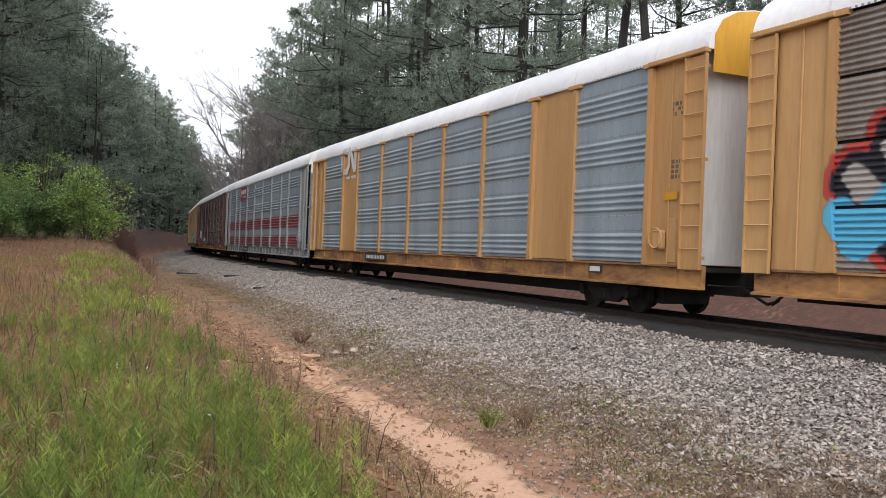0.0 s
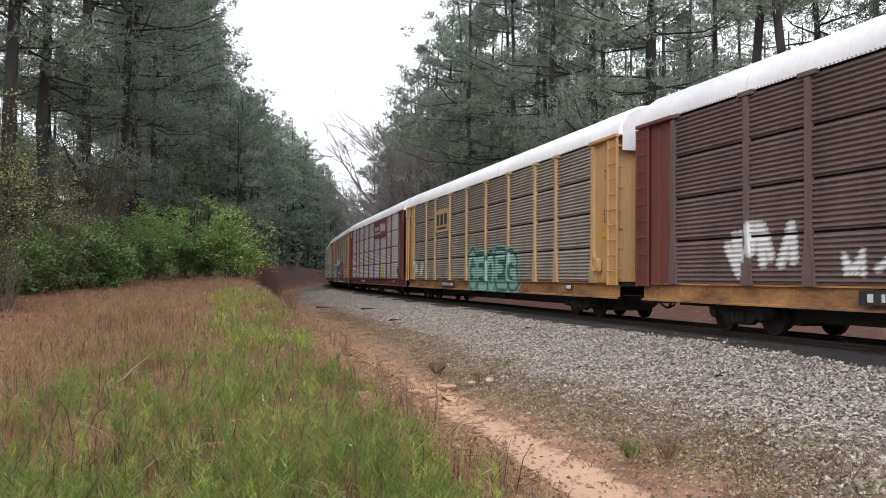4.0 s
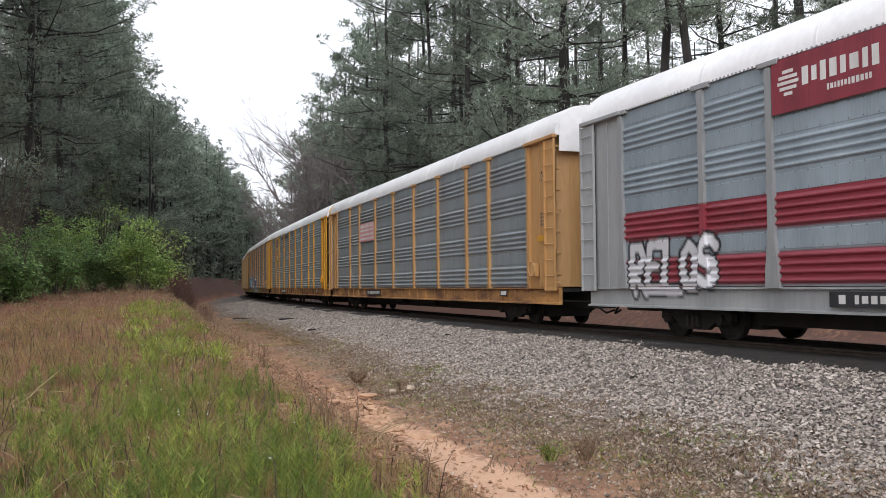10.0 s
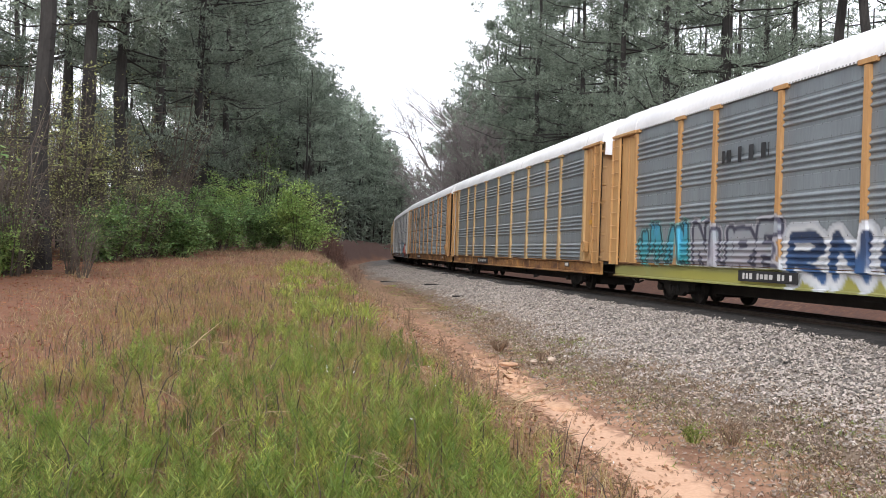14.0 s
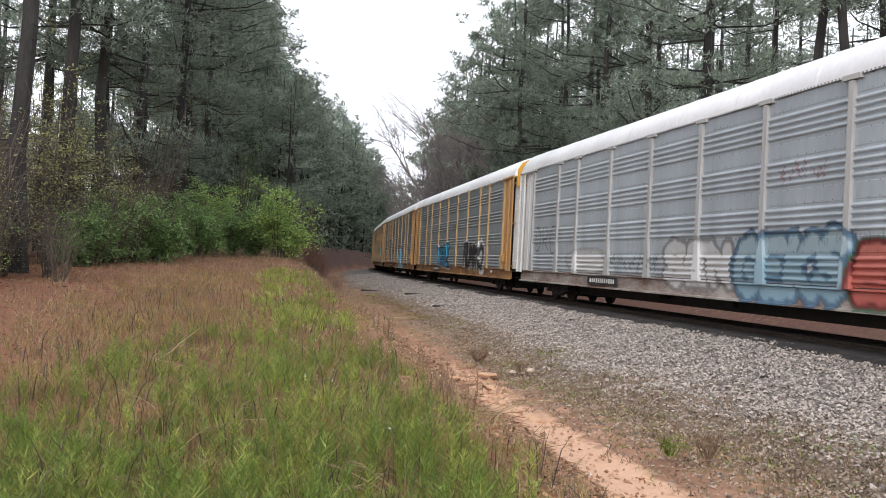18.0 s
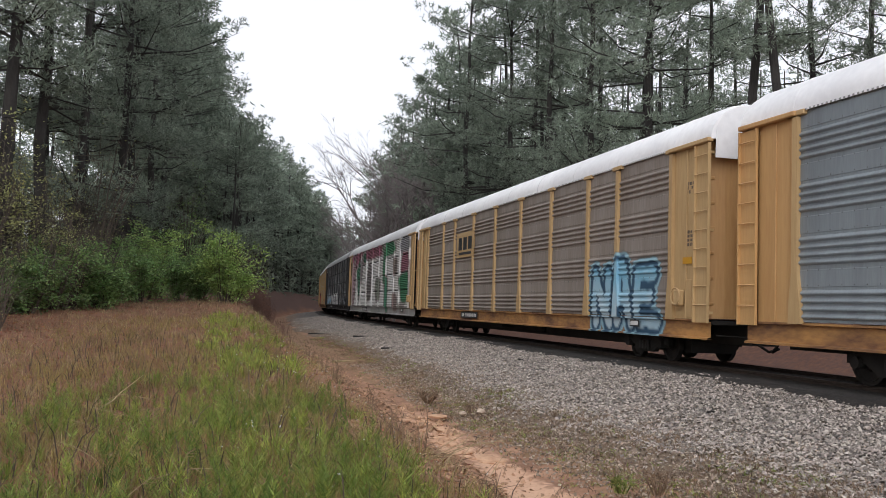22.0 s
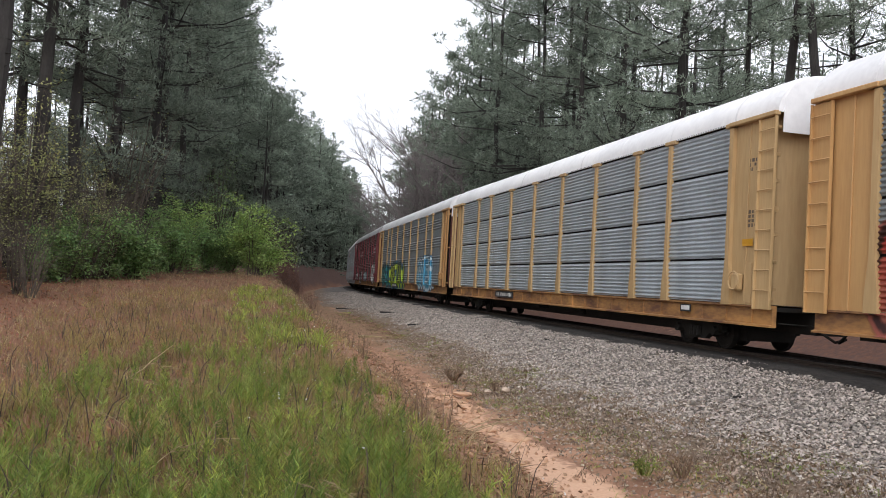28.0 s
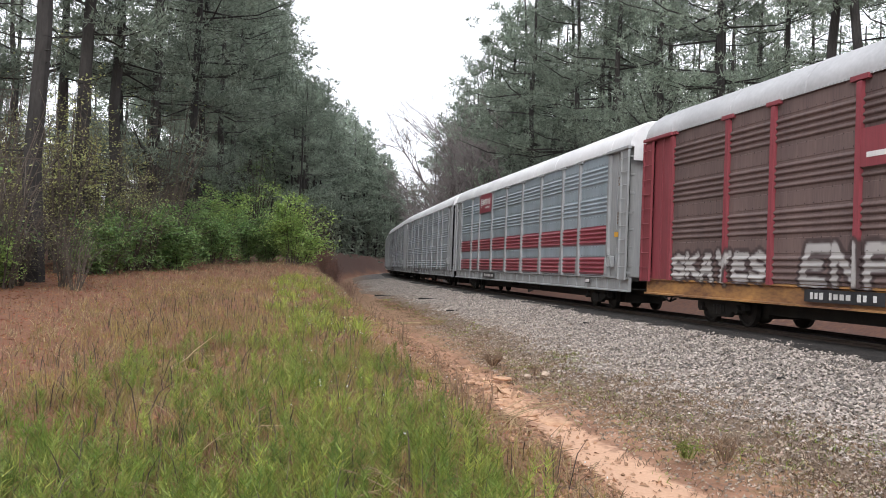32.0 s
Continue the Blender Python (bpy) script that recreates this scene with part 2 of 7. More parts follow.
def ground_material():
    """Clay, with sand, pine-needle litter, turf and gravel laid over it where the ground has them."""
    m = mat("red_clay_ground", (0.42, 0.235, 0.145), (0.22, 0.11, 0.065), 0.95, 0.0, 1.1, 14, bump=0.6, bdist=0.03)
    n, l = m.node_tree.nodes, m.node_tree.links
    b = n["Principled BSDF"]
    src = b.inputs["Base Color"].links[0].from_socket
    at = n.new("ShaderNodeAttribute")
    at.attribute_name = "cover"
    sep = n.new("ShaderNodeSeparateColor")
    l.new(at.outputs["Color"], sep.inputs[0])
    rough = n.new("ShaderNodeTexNoise")
    rough.inputs["Scale"].default_value, rough.inputs["Detail"].default_value = 5.0, 8
    co = n.new("ShaderNodeTexCoord")
    l.new(co.outputs["Object"], rough.inputs["Vector"])
    tint = n.new("ShaderNodeTexNoise")
    tint.inputs["Scale"].default_value, tint.inputs["Detail"].default_value = 22.0, 5
    l.new(co.outputs["Object"], tint.inputs["Vector"])
    for k, (ca, cb) in enumerate((((0.50, 0.29, 0.18), (0.70, 0.45, 0.31)), ((0.11, 0.085, 0.04), (0.32, 0.185, 0.095)), ((0.115, 0.052, 0.031), (0.28, 0.122, 0.064)))):
        pick = n.new("ShaderNodeMix")
        pick.data_type = "RGBA"
        pick.inputs[6].default_value, pick.inputs[7].default_value = (*ca, 1), (*cb, 1)
        l.new(tint.outputs["Fac"], pick.inputs[0])
        # the border of each cover is broken up by noise
        su = n.new("ShaderNodeMath")
        su.operation = "ADD"
        l.new(sep.outputs[k], su.inputs[0])
        l.new(rough.outputs["Fac"], su.inputs[1])
        rg = n.new("ShaderNodeMapRange")
        rg.inputs[1].default_value, rg.inputs[2].default_value = 0.9, 1.12
        l.new(su.outputs[0], rg.inputs[0])
        mx = n.new("ShaderNodeMix")
        mx.data_type = "RGBA"
        l.new(rg.outputs[0], mx.inputs[0])
        l.new(src, mx.inputs[6])
        l.new(pick.outputs[2], mx.inputs[7])
        src = mx.outputs[2]
    # last, a dark brown that paints shade on the ground under the wood
    su, rg, mx = n.new("ShaderNodeMath"), n.new("ShaderNodeMapRange"), n.new("ShaderNodeMix")
    l.new(at.outputs["Alpha"], su.inputs[0])
    l.new(rough.outputs["Fac"], su.inputs[1])
    rg.inputs[1].default_value, rg.inputs[2].default_value = 0.7, 1.2
    l.new(su.outputs[0], rg.inputs[0])
    mx.data_type = "RGBA"
    mx.inputs[7].default_value = (0.11, 0.055, 0.042, 1)
    l.new(rg.outputs[0], mx.inputs[0])
    l.new(src, mx.inputs[6])
    l.new(mx.outputs[2], b.inputs["Base Color"])
    return m


M_GROUND = ground_material()


def paint_material(name, base):
    """A panel's paint with spray paint over it, where the sheet carries some."""
    m = base.copy()
    m.name = name
    n, l = m.node_tree.nodes, m.node_tree.links
    b = n["Principled BSDF"]
    src = b.inputs["Base Color"].links[0].from_socket
    at, mx = n.new("ShaderNodeAttribute"), n.new("ShaderNodeMix")
    at.attribute_name = "spray"
    mx.data_type = "RGBA"
    l.new(at.outputs["Alpha"], mx.inputs[0])
    l.new(src, mx.inputs[6])
    l.new(at.outputs["Color"], mx.inputs[7])
    l.new(mx.outputs[2], b.inputs["Base Color"])
    return m


# ---------------------------------------------------------------- mesh helpers


def part(name, data, material, parent=None, label=""):
    """One mesh object, under a thing or a part."""
    if isinstance(data, bmesh.types.BMesh):
        me = bpy.data.meshes.new(name)
        data.to_mesh(me)
        data.free()
    else:
        me = data
    if material and not me.materials:
        me.materials.append(material)
    ob = new(name, me)
    if material and me.materials[0] is not material:
        ob.material_slots[0].link = "OBJECT"
        ob.material_slots[0].material = material
    ob.parent = parent
    return tagged(ob, label)


def sheet(name, verts, faces, smooth=False):
    me = bpy.data.meshes.new(name)
    me.from_pydata([tuple(map(float, v)) for v in verts] if not isinstance(verts, np.ndarray) else verts.tolist(), [], faces if isinstance(faces, list) else faces.tolist())
    if smooth:
        me.shade_smooth()
    me.update()
    return me


def box(bm, x0, y0, z0, x1, y1, z1, bevel=0.0):
    vs = [bm.verts.new(p) for p in ((x0, y0, z0), (x1, y0, z0), (x1, y1, z0), (x0, y1, z0), (x0, y0, z1), (x1, y0, z1), (x1, y1, z1), (x0, y1, z1))]
    fs = [bm.faces.new([vs[i] for i in f]) for f in ((3, 2, 1, 0), (4, 5, 6, 7), (0, 1, 5, 4), (1, 2, 6, 5), (2, 3, 7, 6), (3, 0, 4, 7))]
    if bevel:
        es = {e for f in fs for e in f.edges}
        bmesh.ops.bevel(bm, geom=list(es), offset=bevel, segments=1, affect="EDGES")
    return bm


def tube(bm, a, b, r0, r1=None, n=6):
    """A tapered rod from a to b."""
    a, b = Vector(a), Vector(b)
    r1 = r0 if r1 is None else r1
    q = (b - a).to_track_quat("Z", "Y")
    rings = []
    for p, r in ((a, r0), (b, r1)):
        rings.append([bm.verts.new(p + q @ Vector((r * math.cos(2 * math.pi * i / n), r * math.sin(2 * math.pi * i / n), 0))) for i in range(n)])
    for i in range(n):
        bm.faces.new((rings[0][i], rings[0][(i + 1) % n], rings[1][(i + 1) % n], rings[1][i]))
    bm.faces.new(rings[0][::-1])
    bm.faces.new(rings[1])
    return bm


def extrude_profile(pts, y0, y1, close=True):
    """A profile in x, z swept along y, capped."""
    bm = bmesh.new()
    a = [bm.verts.new((x, y0, z)) for x, z in pts]
    b = [bm.verts.new((x, y1, z)) for x, z in pts]
    n = len(pts)
    for i in range(n if close else n - 1):
        j = (i + 1) % n
        bm.faces.new((a[i], b[i], b[j], a[j]))
    if close:
        bm.faces.new(a)
        bm.faces.new(b[::-1])
    bmesh.ops.recalc_face_normals(bm, faces=bm.faces)
    return bm


def hashed(i, j, seed):
    v = np.sin(i * 127.1 + j * 311.7 + seed * 74.7) * 43758.5453
    return v - np.floor(v)


def vnoise(x, y, seed=0):
    """Smooth noise, 0 to 1, on arrays."""
    xi, yi = np.floor(x), np.floor(y)
    fx, fy = x - xi, y - yi
    fx, fy = fx * fx * (3 - 2 * fx), fy * fy * (3 - 2 * fy)
    a, b, c, d = (hashed(xi + u, yi + w, seed) for u, w in ((0, 0), (1, 0), (0, 1), (1, 1)))
    return (a * (1 - fx) + b * fx) * (1 - fy) + (c * (1 - fx) + d * fx) * fy


def fbm(x, y, seed=0, octaves=4):
    return sum(vnoise(x * 2 ** o, y * 2 ** o, seed + o) / 2 ** (o + 1) for o in range(octaves)) / (1 - 0.5 ** octaves)


# ---------------------------------------------------------------- the line of the railway: a bend to the right
STEP = 1.0
S_GRID = np.arange(-700.0, 1000.0, STEP)
CURV = np.interp(S_GRID, (-700, 115, 150, 420, 460, 1000), (1 / 850, 1 / 850, 1 / 380, 1 / 380, 0, 0))
_head = np.cumsum(CURV) * STEP
_head -= np.interp(0, S_GRID, _head)
_x = np.cumsum(np.sin(_head)) * STEP
_y = np.cumsum(np.cos(_head)) * STEP
_x += 12.97 - np.interp(0, S_GRID, _x)
_y -= np.interp(0, S_GRID, _y)


def line(s, d=0.0):
    """x, y and heading at s metres along the line, d metres to its left."""
    h = np.interp(s, S_GRID, _head)
    return np.interp(s, S_GRID, _x) - d * np.cos(h), np.interp(s, S_GRID, _y) + d * np.sin(h), h


def beside(x, y):
    """How far along the line, and how far to its left, points lie."""
    x, y = np.asarray(x, float), np.asarray(y, float)
    s = np.clip(y, -650, 900).copy()
    for _ in range(12):
        px, py, h = line(s)
        s = np.clip(s + ((x - px) * np.sin(h) + (y - py) * np.cos(h)) * 0.8, -690, 990)
    px, py, h = line(s)
    return s, -(x - px) * np.cos(h) + (y - py) * np.sin(h)


def channel(s):
    """The way of the washed-out ditch, metres left of the line."""
    return np.interp(s, (0, 6.9, 7.8, 9.8, 11.3, 13.6, 15.5, 19, 22, 26, 52, 100), (9.1, 8.95, 8.8, 8.6, 8.48, 8.5, 8.25, 8.1, 8.1, 7.85, 7.5, 7.3)) + 0.05 * np.sin(s * 1.9 + 1)


def verge(s):
    """How far the turf keeps back from the crest of the bank."""
    return np.interp(s, (3, 5, 8, 14, 28), (0.75, 0.6, 0.4, 0.2, 0.0)) + 0.2 * (fbm(np.asarray(s, float) * 0.6, 0 * np.asarray(s, float), 81) - 0.5)


def height(s, d):
    """The lie of the land."""
    s, d = np.asarray(s, float), np.asarray(d, float)
    ch = channel(s)
    left = np.interp(s, (-60, 0, 8, 14, 20, 30, 45, 60, 80, 120, 300), (-0.4, -0.4, -0.4, -0.28, 0.0, 0.5, 1.12, 1.7, 2.5, 3.2, 3.5))
    left = left + np.clip(d - 16, 0, 60) * 0.012 + (fbm(d * 0.35, s * 0.35, 3) - 0.5) * 0.22 * np.clip((d - 9.5) / 2, 0, 1)
    crest = 10.75 + (fbm(s * 0.25, 0 * s, 7) - 0.5) * 0.8
    floor = -1.02 - 0.07 * np.clip(1 - np.abs(d - ch) / 0.5, 0, 1)
    up = np.clip((d - ch - 0.45) / np.maximum(crest - ch - 0.45, 0.5), 0, 1)
    bank = floor + (left - floor) * (0.55 * up + 0.45 * up * up * (3 - 2 * up))
    bank = bank + (fbm(d * 1.6, s * 1.1, 11) - 0.5) * 0.24 * np.sin(np.pi * np.clip(up, 0, 1))
    foot = np.interp(d, (2.3, 7.3, 8.0), (-0.6, -0.98, -1.06))
    foot = np.where(d > ch - 0.4, floor, foot)
    right = np.interp(-d, (0, 3.2, 5.5, 7.0, 9.5, 16, 60), (-0.6, -0.6, -0.75, -0.6, 0.7, 1.2, 2.0))
    z = np.where(d > ch + 0.45, bank, np.where(d > -1, foot, right))
    return z + (fbm(d * 3.1, s * 3.1, 21) - 0.5) * 0.05


# ---------------------------------------------------------------- ground
def spaced(lo, hi, fine, a, b, grow=1.14, mx=25):
    """Lines from lo to hi, fine apart between a and b and wider apart beyond."""
    out = list(np.arange(a, b, fine))
    st, p = fine, b
    while p < hi:
        out.append(p)
        st = min(st * grow, mx)
        p += st
    out.append(hi)
    st, p = fine, a
    while p > lo:
        st = min(st * grow, mx)
        p -= st
        out.append(max(p, lo))
    return np.array(sorted(set(round(float(v), 4) for v in out)))


def build_ground():
    gx = spaced(-700, 900, 0.15, -6.5, 6.5, 1.07, 30)
    gy = spaced(-700, 950, 0.15, 4.5, 22, 1.025, 25)
    X, Y = np.meshgrid(gx, gy)
    s, d = beside(X, Y)
    Z = height(s, d)
    nx, ny = len(gx), len(gy)
    verts = np.stack([X, Y, Z], -1).reshape(-1, 3)
    i = np.arange((ny - 1) * nx).reshape(ny - 1, nx)[:, :-1].ravel()
    me = sheet("ground", verts, np.stack([i, i + 1, i + 1 + nx, i + nx], 1), True)
    ch = channel(s)
    # sand in the bed of the ditch, turf on the bank, needle litter elsewhere
    wide = np.interp(s, (0, 7, 9, 12.4, 14.5, 17, 22, 40), (0.8, 0.76, 0.68, 0.55, 0.62, 0.36, 0.18, 0.1))
    sand = np.clip(1.2 - np.abs(d - ch - 0.05) / wide, 0, 1) * np.interp(s, (0, 9, 12, 14, 15.5, 17.5, 20, 34), (0.95, 0.9, 0.72, 0.8, 0.72, 0.5, 0.42, 0.3))
    turf = np.interp(d - verge(s), (10.2, 10.9, 14.5, 17.5), (0, 1, 1, 0)) * np.interp(s, (0, 24, 34, 40), (1, 1, 0.7, 0)) * (0.35 + 0.65 * fbm(X * 0.5, Y * 0.5, 31))
    turf = np.maximum(turf, np.interp(d, (5.6, 6.4, 7.7, 8.2), (0, 0.55, 0.5, 0)))
    needle = np.clip(np.interp(d, (9.2, 10.2, 12, 15), (0.25, 0.45, 0.75, 0.9)) + (d < -4) * 0.5, 0, 1) * (0.6 + 0.8 * fbm(X * 0.3, Y * 0.3, 41))
    needle = np.clip(needle + np.interp(s, (20, 42), (0, 0.6)) * (d > ch + 0.2), 0, 1)
    # shade on the cutting and far bank, put in as darker ground
    bank_shade = np.interp(s, (36, 52), (0, 1)) * np.interp(d, (8.0, 8.6), (0, 1)) + (d < -5.5) * 0.6
    cover = me.color_attributes.new("cover", "FLOAT_COLOR", "POINT")
    cover.data.foreach_set("color", np.stack([sand, turf, needle, bank_shade], -1).reshape(-1).astype(np.float32))
    return tagged(part("ground", me, M_GROUND), "red clay ground with pine litter, turf and a sandy ditch", "ground", kind="structure")


build_ground()


def bed_height(d):
    """The ballast bed, d metres left of the line."""
    return np.interp(np.abs(d), (0, 1.75, 2.25, 8.1), (-0.16, -0.16, -0.2, -0.98)) if np.isscalar(d) else np.where(d > 0, np.interp(d, (0, 1.75, 2.25, 8.1), (-0.16, -0.16, -0.2, -0.98)), np.interp(-d, (0, 1.75, 2.25, 4.6), (-0.16, -0.16, -0.2, -0.95)))


def bed_foot(s):
    """Where the stones give way to soil, metres left of the line."""
    return channel(s) - 2.5 - np.interp(s, (6, 10, 14, 22, 45, 62), (1.0, 0.85, 0.35, 0.6, 0.7, 0.2)) + 1.5 * fbm(np.asarray(s, float) * 0.45, 0 * np.asarray(s, float), 71) + 0.35 * fbm(np.asarray(s, float) * 2.3, 0 * np.asarray(s, float), 72)


def build_bed():
    ds = np.concatenate([np.linspace(-4.6, -2, 6), np.linspace(-1.75, 1.75, 8), np.linspace(2.0, 8.1, 48), [8.3, 8.6]])
    ss = spaced(-660, 940, 0.22, 4, 40, 1.04, 8)
    S, D = np.meshgrid(ss, ds)
    x, y, _ = line(S, D)
    z = bed_height(D) - np.clip(D - bed_foot(S), 0, 2) * 0.35 + (fbm(S * 2.2, D * 2.2, 51) - 0.5) * 0.09 + (fbm(S * 0.5, D * 0.5, 52) - 0.5) * 0.1 * (D > 2)
    nx, ny = len(ss), len(ds)
    i = np.arange((ny - 1) * nx).reshape(ny - 1, nx)[:, :-1].ravel()
    me = sheet("ballast", np.stack([x, y, z], -1).reshape(-1, 3), np.stack([i, i + nx, i + 1 + nx, i + 1], 1), True)
    soil = np.interp(D - bed_foot(S), (-3.5, -1.8, -0.6, 0.2), (0, 0.3, 0.55, 0.85)) * (D > 0)
    cover = me.color_attributes.new("cover", "FLOAT_COLOR", "POINT")
    cover.data.foreach_set("color", np.repeat(soil.reshape(-1, 1), 4, 1).reshape(-1).astype(np.float32))
    return tagged(part("ballast_bed", me, M_BALLAST), "grey crushed-stone ballast bed under the track", "ballast", kind="structure")


build_bed()


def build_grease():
    """Oily, grimy stones between and beside the rails, with the train's shade painted in."""
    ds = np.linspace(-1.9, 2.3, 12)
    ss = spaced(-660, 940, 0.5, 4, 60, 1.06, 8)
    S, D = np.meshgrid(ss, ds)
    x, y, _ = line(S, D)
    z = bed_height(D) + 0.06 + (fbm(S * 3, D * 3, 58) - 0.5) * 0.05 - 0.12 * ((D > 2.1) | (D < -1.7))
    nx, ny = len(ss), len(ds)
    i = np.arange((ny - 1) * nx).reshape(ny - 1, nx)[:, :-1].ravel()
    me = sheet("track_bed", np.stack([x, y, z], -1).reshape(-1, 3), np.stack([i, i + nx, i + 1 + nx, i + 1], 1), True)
    tagged(part("track_bed", me, M_GREASE_SHADE), "oily stones between the rails with train shade in their colour", "ballast", kind="structure")


build_grease()


def build_rails():
    prof = [(-0.07, -0.16), (0.07, -0.16), (0.07, -0.145), (0.012, -0.12), (0.012, -0.045), (0.037, -0.035), (0.037, -0.005), (0.03, 0), (-0.03, 0), (-0.037, -0.005), (-0.037, -0.035), (-0.012, -0.045), (-0.012, -0.12), (-0.07, -0.145)]
    ss = spaced(-660, 940, 2.0, 0, 160, 1.1, 6)
    for off in (-0.755, 0.755):
        vs, fs, n = [], [], len(prof)
        for s in ss:
            for px, pz in prof:
                x, y, _ = line(s, off - px)
                vs.append((x, y, pz))
        for k in range(len(ss) - 1):
            for j in range(n):
                fs.append((k * n + j, k * n + (j + 1) % n, (k + 1) * n + (j + 1) % n, (k + 1) * n + j))
        tagged(part("rail", sheet("rail", vs, fs), M_RAIL), "rusty steel rail with a worn head", "rail", kind="structure")


build_rails()

# ---------------------------------------------------------------- the train: covered car carriers
PITCH = 28.5                                  # from coupler to coupler
POSTS = (-12.0, -9.1, -7.17, -4.3, -1.43, 1.43, 4.3, 7.17, 9.1, 12.0)
Z0, Z1, SIDE = 1.12, 5.24, -1.47              # foot and head of the side sheets, and their plane
BODY = 13.6


def ridges(kind):
    """The section of a side sheet: how far it stands out, from foot to head."""
    pts = [(0.0, Z0)]
    if kind == "tiers":                       # four tiers of close ridges, with a dark slot between them
        h = (Z1 - Z0) / 4
        for k in range(4):
            z = Z0 + k * h - 0.012
            for r in range(9):
                a = z + 0.03 + r * (h - 0.09) / 9
                w = (h - 0.09) / 9
                pts += [(0.0, a + 0.004), (0.044, a + w * 0.34), (0.042, a + w * 0.5), (0.0, a + w * 0.9)]
            pts += [(0.0, z + h - 0.05), (-0.03, z + h - 0.045), (-0.03, z + h + 0.004), (0.0, z + h + 0.008)]
    elif kind == "bands":                     # bands of four ridges between plain strips
        h = (Z1 - Z0) / 4
        for k in range(4):
            z = Z0 + k * h
            for r in range(4):
                a, w = z + 0.04 + r * 0.148, 0.148
                pts += [(0.0, a + 0.012), (0.044, a + w * 0.29), (0.050, a + w * 0.42), (0.042, a + w * 0.54), (0.0, a + w * 0.84)]
            pts += [(0.0, z + 0.66), (0.01, z + 0.67), (0.01, z + h - 0.04), (0.0, z + h - 0.03)]
    elif kind == "plain":
        pts += [(0.0, (Z0 + Z1) / 2)]
    pts.append((0.0, Z1))
    return pts


SHEETS = {}


def side_sheet(kind, a, b, spray=None, key=None):
    """A ridged sheet between two posts; spray: a function that gives the paint on it."""
    k = (kind, round(b - a, 2), key)
    if k in SHEETS:
        return SHEETS[k]
    pr = ridges(kind)
    wide = np.array([-(b - a) / 2, (b - a) / 2])
    strips = [(pr, wide)]
    if spray:                                 # finer where it carries the paint
        fine = []
        for (o0, z0), (o1, z1) in zip(pr, pr[1:]):
            n = max(1, int((z1 - z0) / 0.05))
            fine += [(o0 + (o1 - o0) * t / n, z0 + (z1 - z0) * t / n) for t in range(n)]
        pr = fine + [pr[-1]]
        if spray.hits(a, b):
            top = max(m[3] for m in spray.marks if m[0] < b and m[1] > a) + 0.45
            low = min(m[2] for m in spray.marks if m[0] < b and m[1] > a) - 0.45
            i0 = max([i for i, p in enumerate(pr) if p[1] <= low] or [0])
            i1 = min([i for i, p in enumerate(pr) if p[1] >= top] or [len(pr) - 1])
            strips = [(pr[:i0 + 1], wide), (pr[i0:i1 + 1], np.linspace(wide[0], wide[1], max(2, int((b - a) / 0.03)))), (pr[i1:], wide)]
        else:
            strips = [(pr, wide)]
    vs, fs, cols, base = [], [], [], 0
    for rows, cs in strips:
        if len(rows) < 2:
            continue
        o = np.array([p[0] for p in rows])
        Yg, Zg = np.meshgrid(cs, [p[1] for p in rows])
        vs.append(np.stack([SIDE - np.repeat(o[:, None], len(cs), 1), Yg, Zg], -1).reshape(-1, 3))
        nx, ny = len(cs), len(rows)
        i = np.arange((ny - 1) * nx).reshape(ny - 1, nx)[:, :-1].ravel()
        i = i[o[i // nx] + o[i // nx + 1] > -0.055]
        fs.append(np.stack([i, i + nx, i + 1 + nx, i + 1], 1) + base)
        base += nx * ny
        if spray:
            cols.append(spray(Yg + (a + b) / 2, Zg).reshape(-1))
    vs, fs = np.concatenate(vs), np.concatenate(fs)
    _u, pick, back = np.unique(np.round(vs, 4), axis=0, return_index=True, return_inverse=True)
    me = sheet("side_sheet", vs[pick], back.ravel()[fs])
    if spray:
        at = me.color_attributes.new("spray", "FLOAT_COLOR", "POINT")
        at.data.foreach_set("color", np.concatenate(cols).reshape(-1, 4)[pick].reshape(-1).astype(np.float32))
    SHEETS[k] = me
    return me


def shared(name, make, cache={}):
    if name not in cache:
        bm = make()
        me = bpy.data.meshes.new(name)
        bm.to_mesh(me)
        bm.free()
        cache[name] = me
    return cache[name]


def post_mesh(flare=True):
    """A side post with a flared foot and a cap."""
    bm = bmesh.new()
    x0, x1 = SIDE - 0.092, SIDE + 0.02
    w, f = 0.075, 0.17 if flare else 0.08
    rows = ((Z0 - 0.04, f), (Z0 + 0.35, f * 0.9), (Z0 + 0.95, w), (Z1 - 0.12, w))
    ring = [[bm.verts.new(p) for p in ((x0, -h, z), (x0, h, z), (x1, h, z), (x1, -h, z))] for z, h in rows]
    for a, b in zip(ring, ring[1:]):
        for i in range(4):
            bm.faces.new((a[i], a[(i + 1) % 4], b[(i + 1) % 4], b[i]))
    bm.faces.new(ring[0][::-1])
    bm.faces.new(ring[-1])
    box(bm, x0 - 0.01, -0.26, Z1 - 0.1, x1, 0.26, Z1 + 0.0, 0.01)
    bmesh.ops.recalc_face_normals(bm, faces=bm.faces)
    return bm


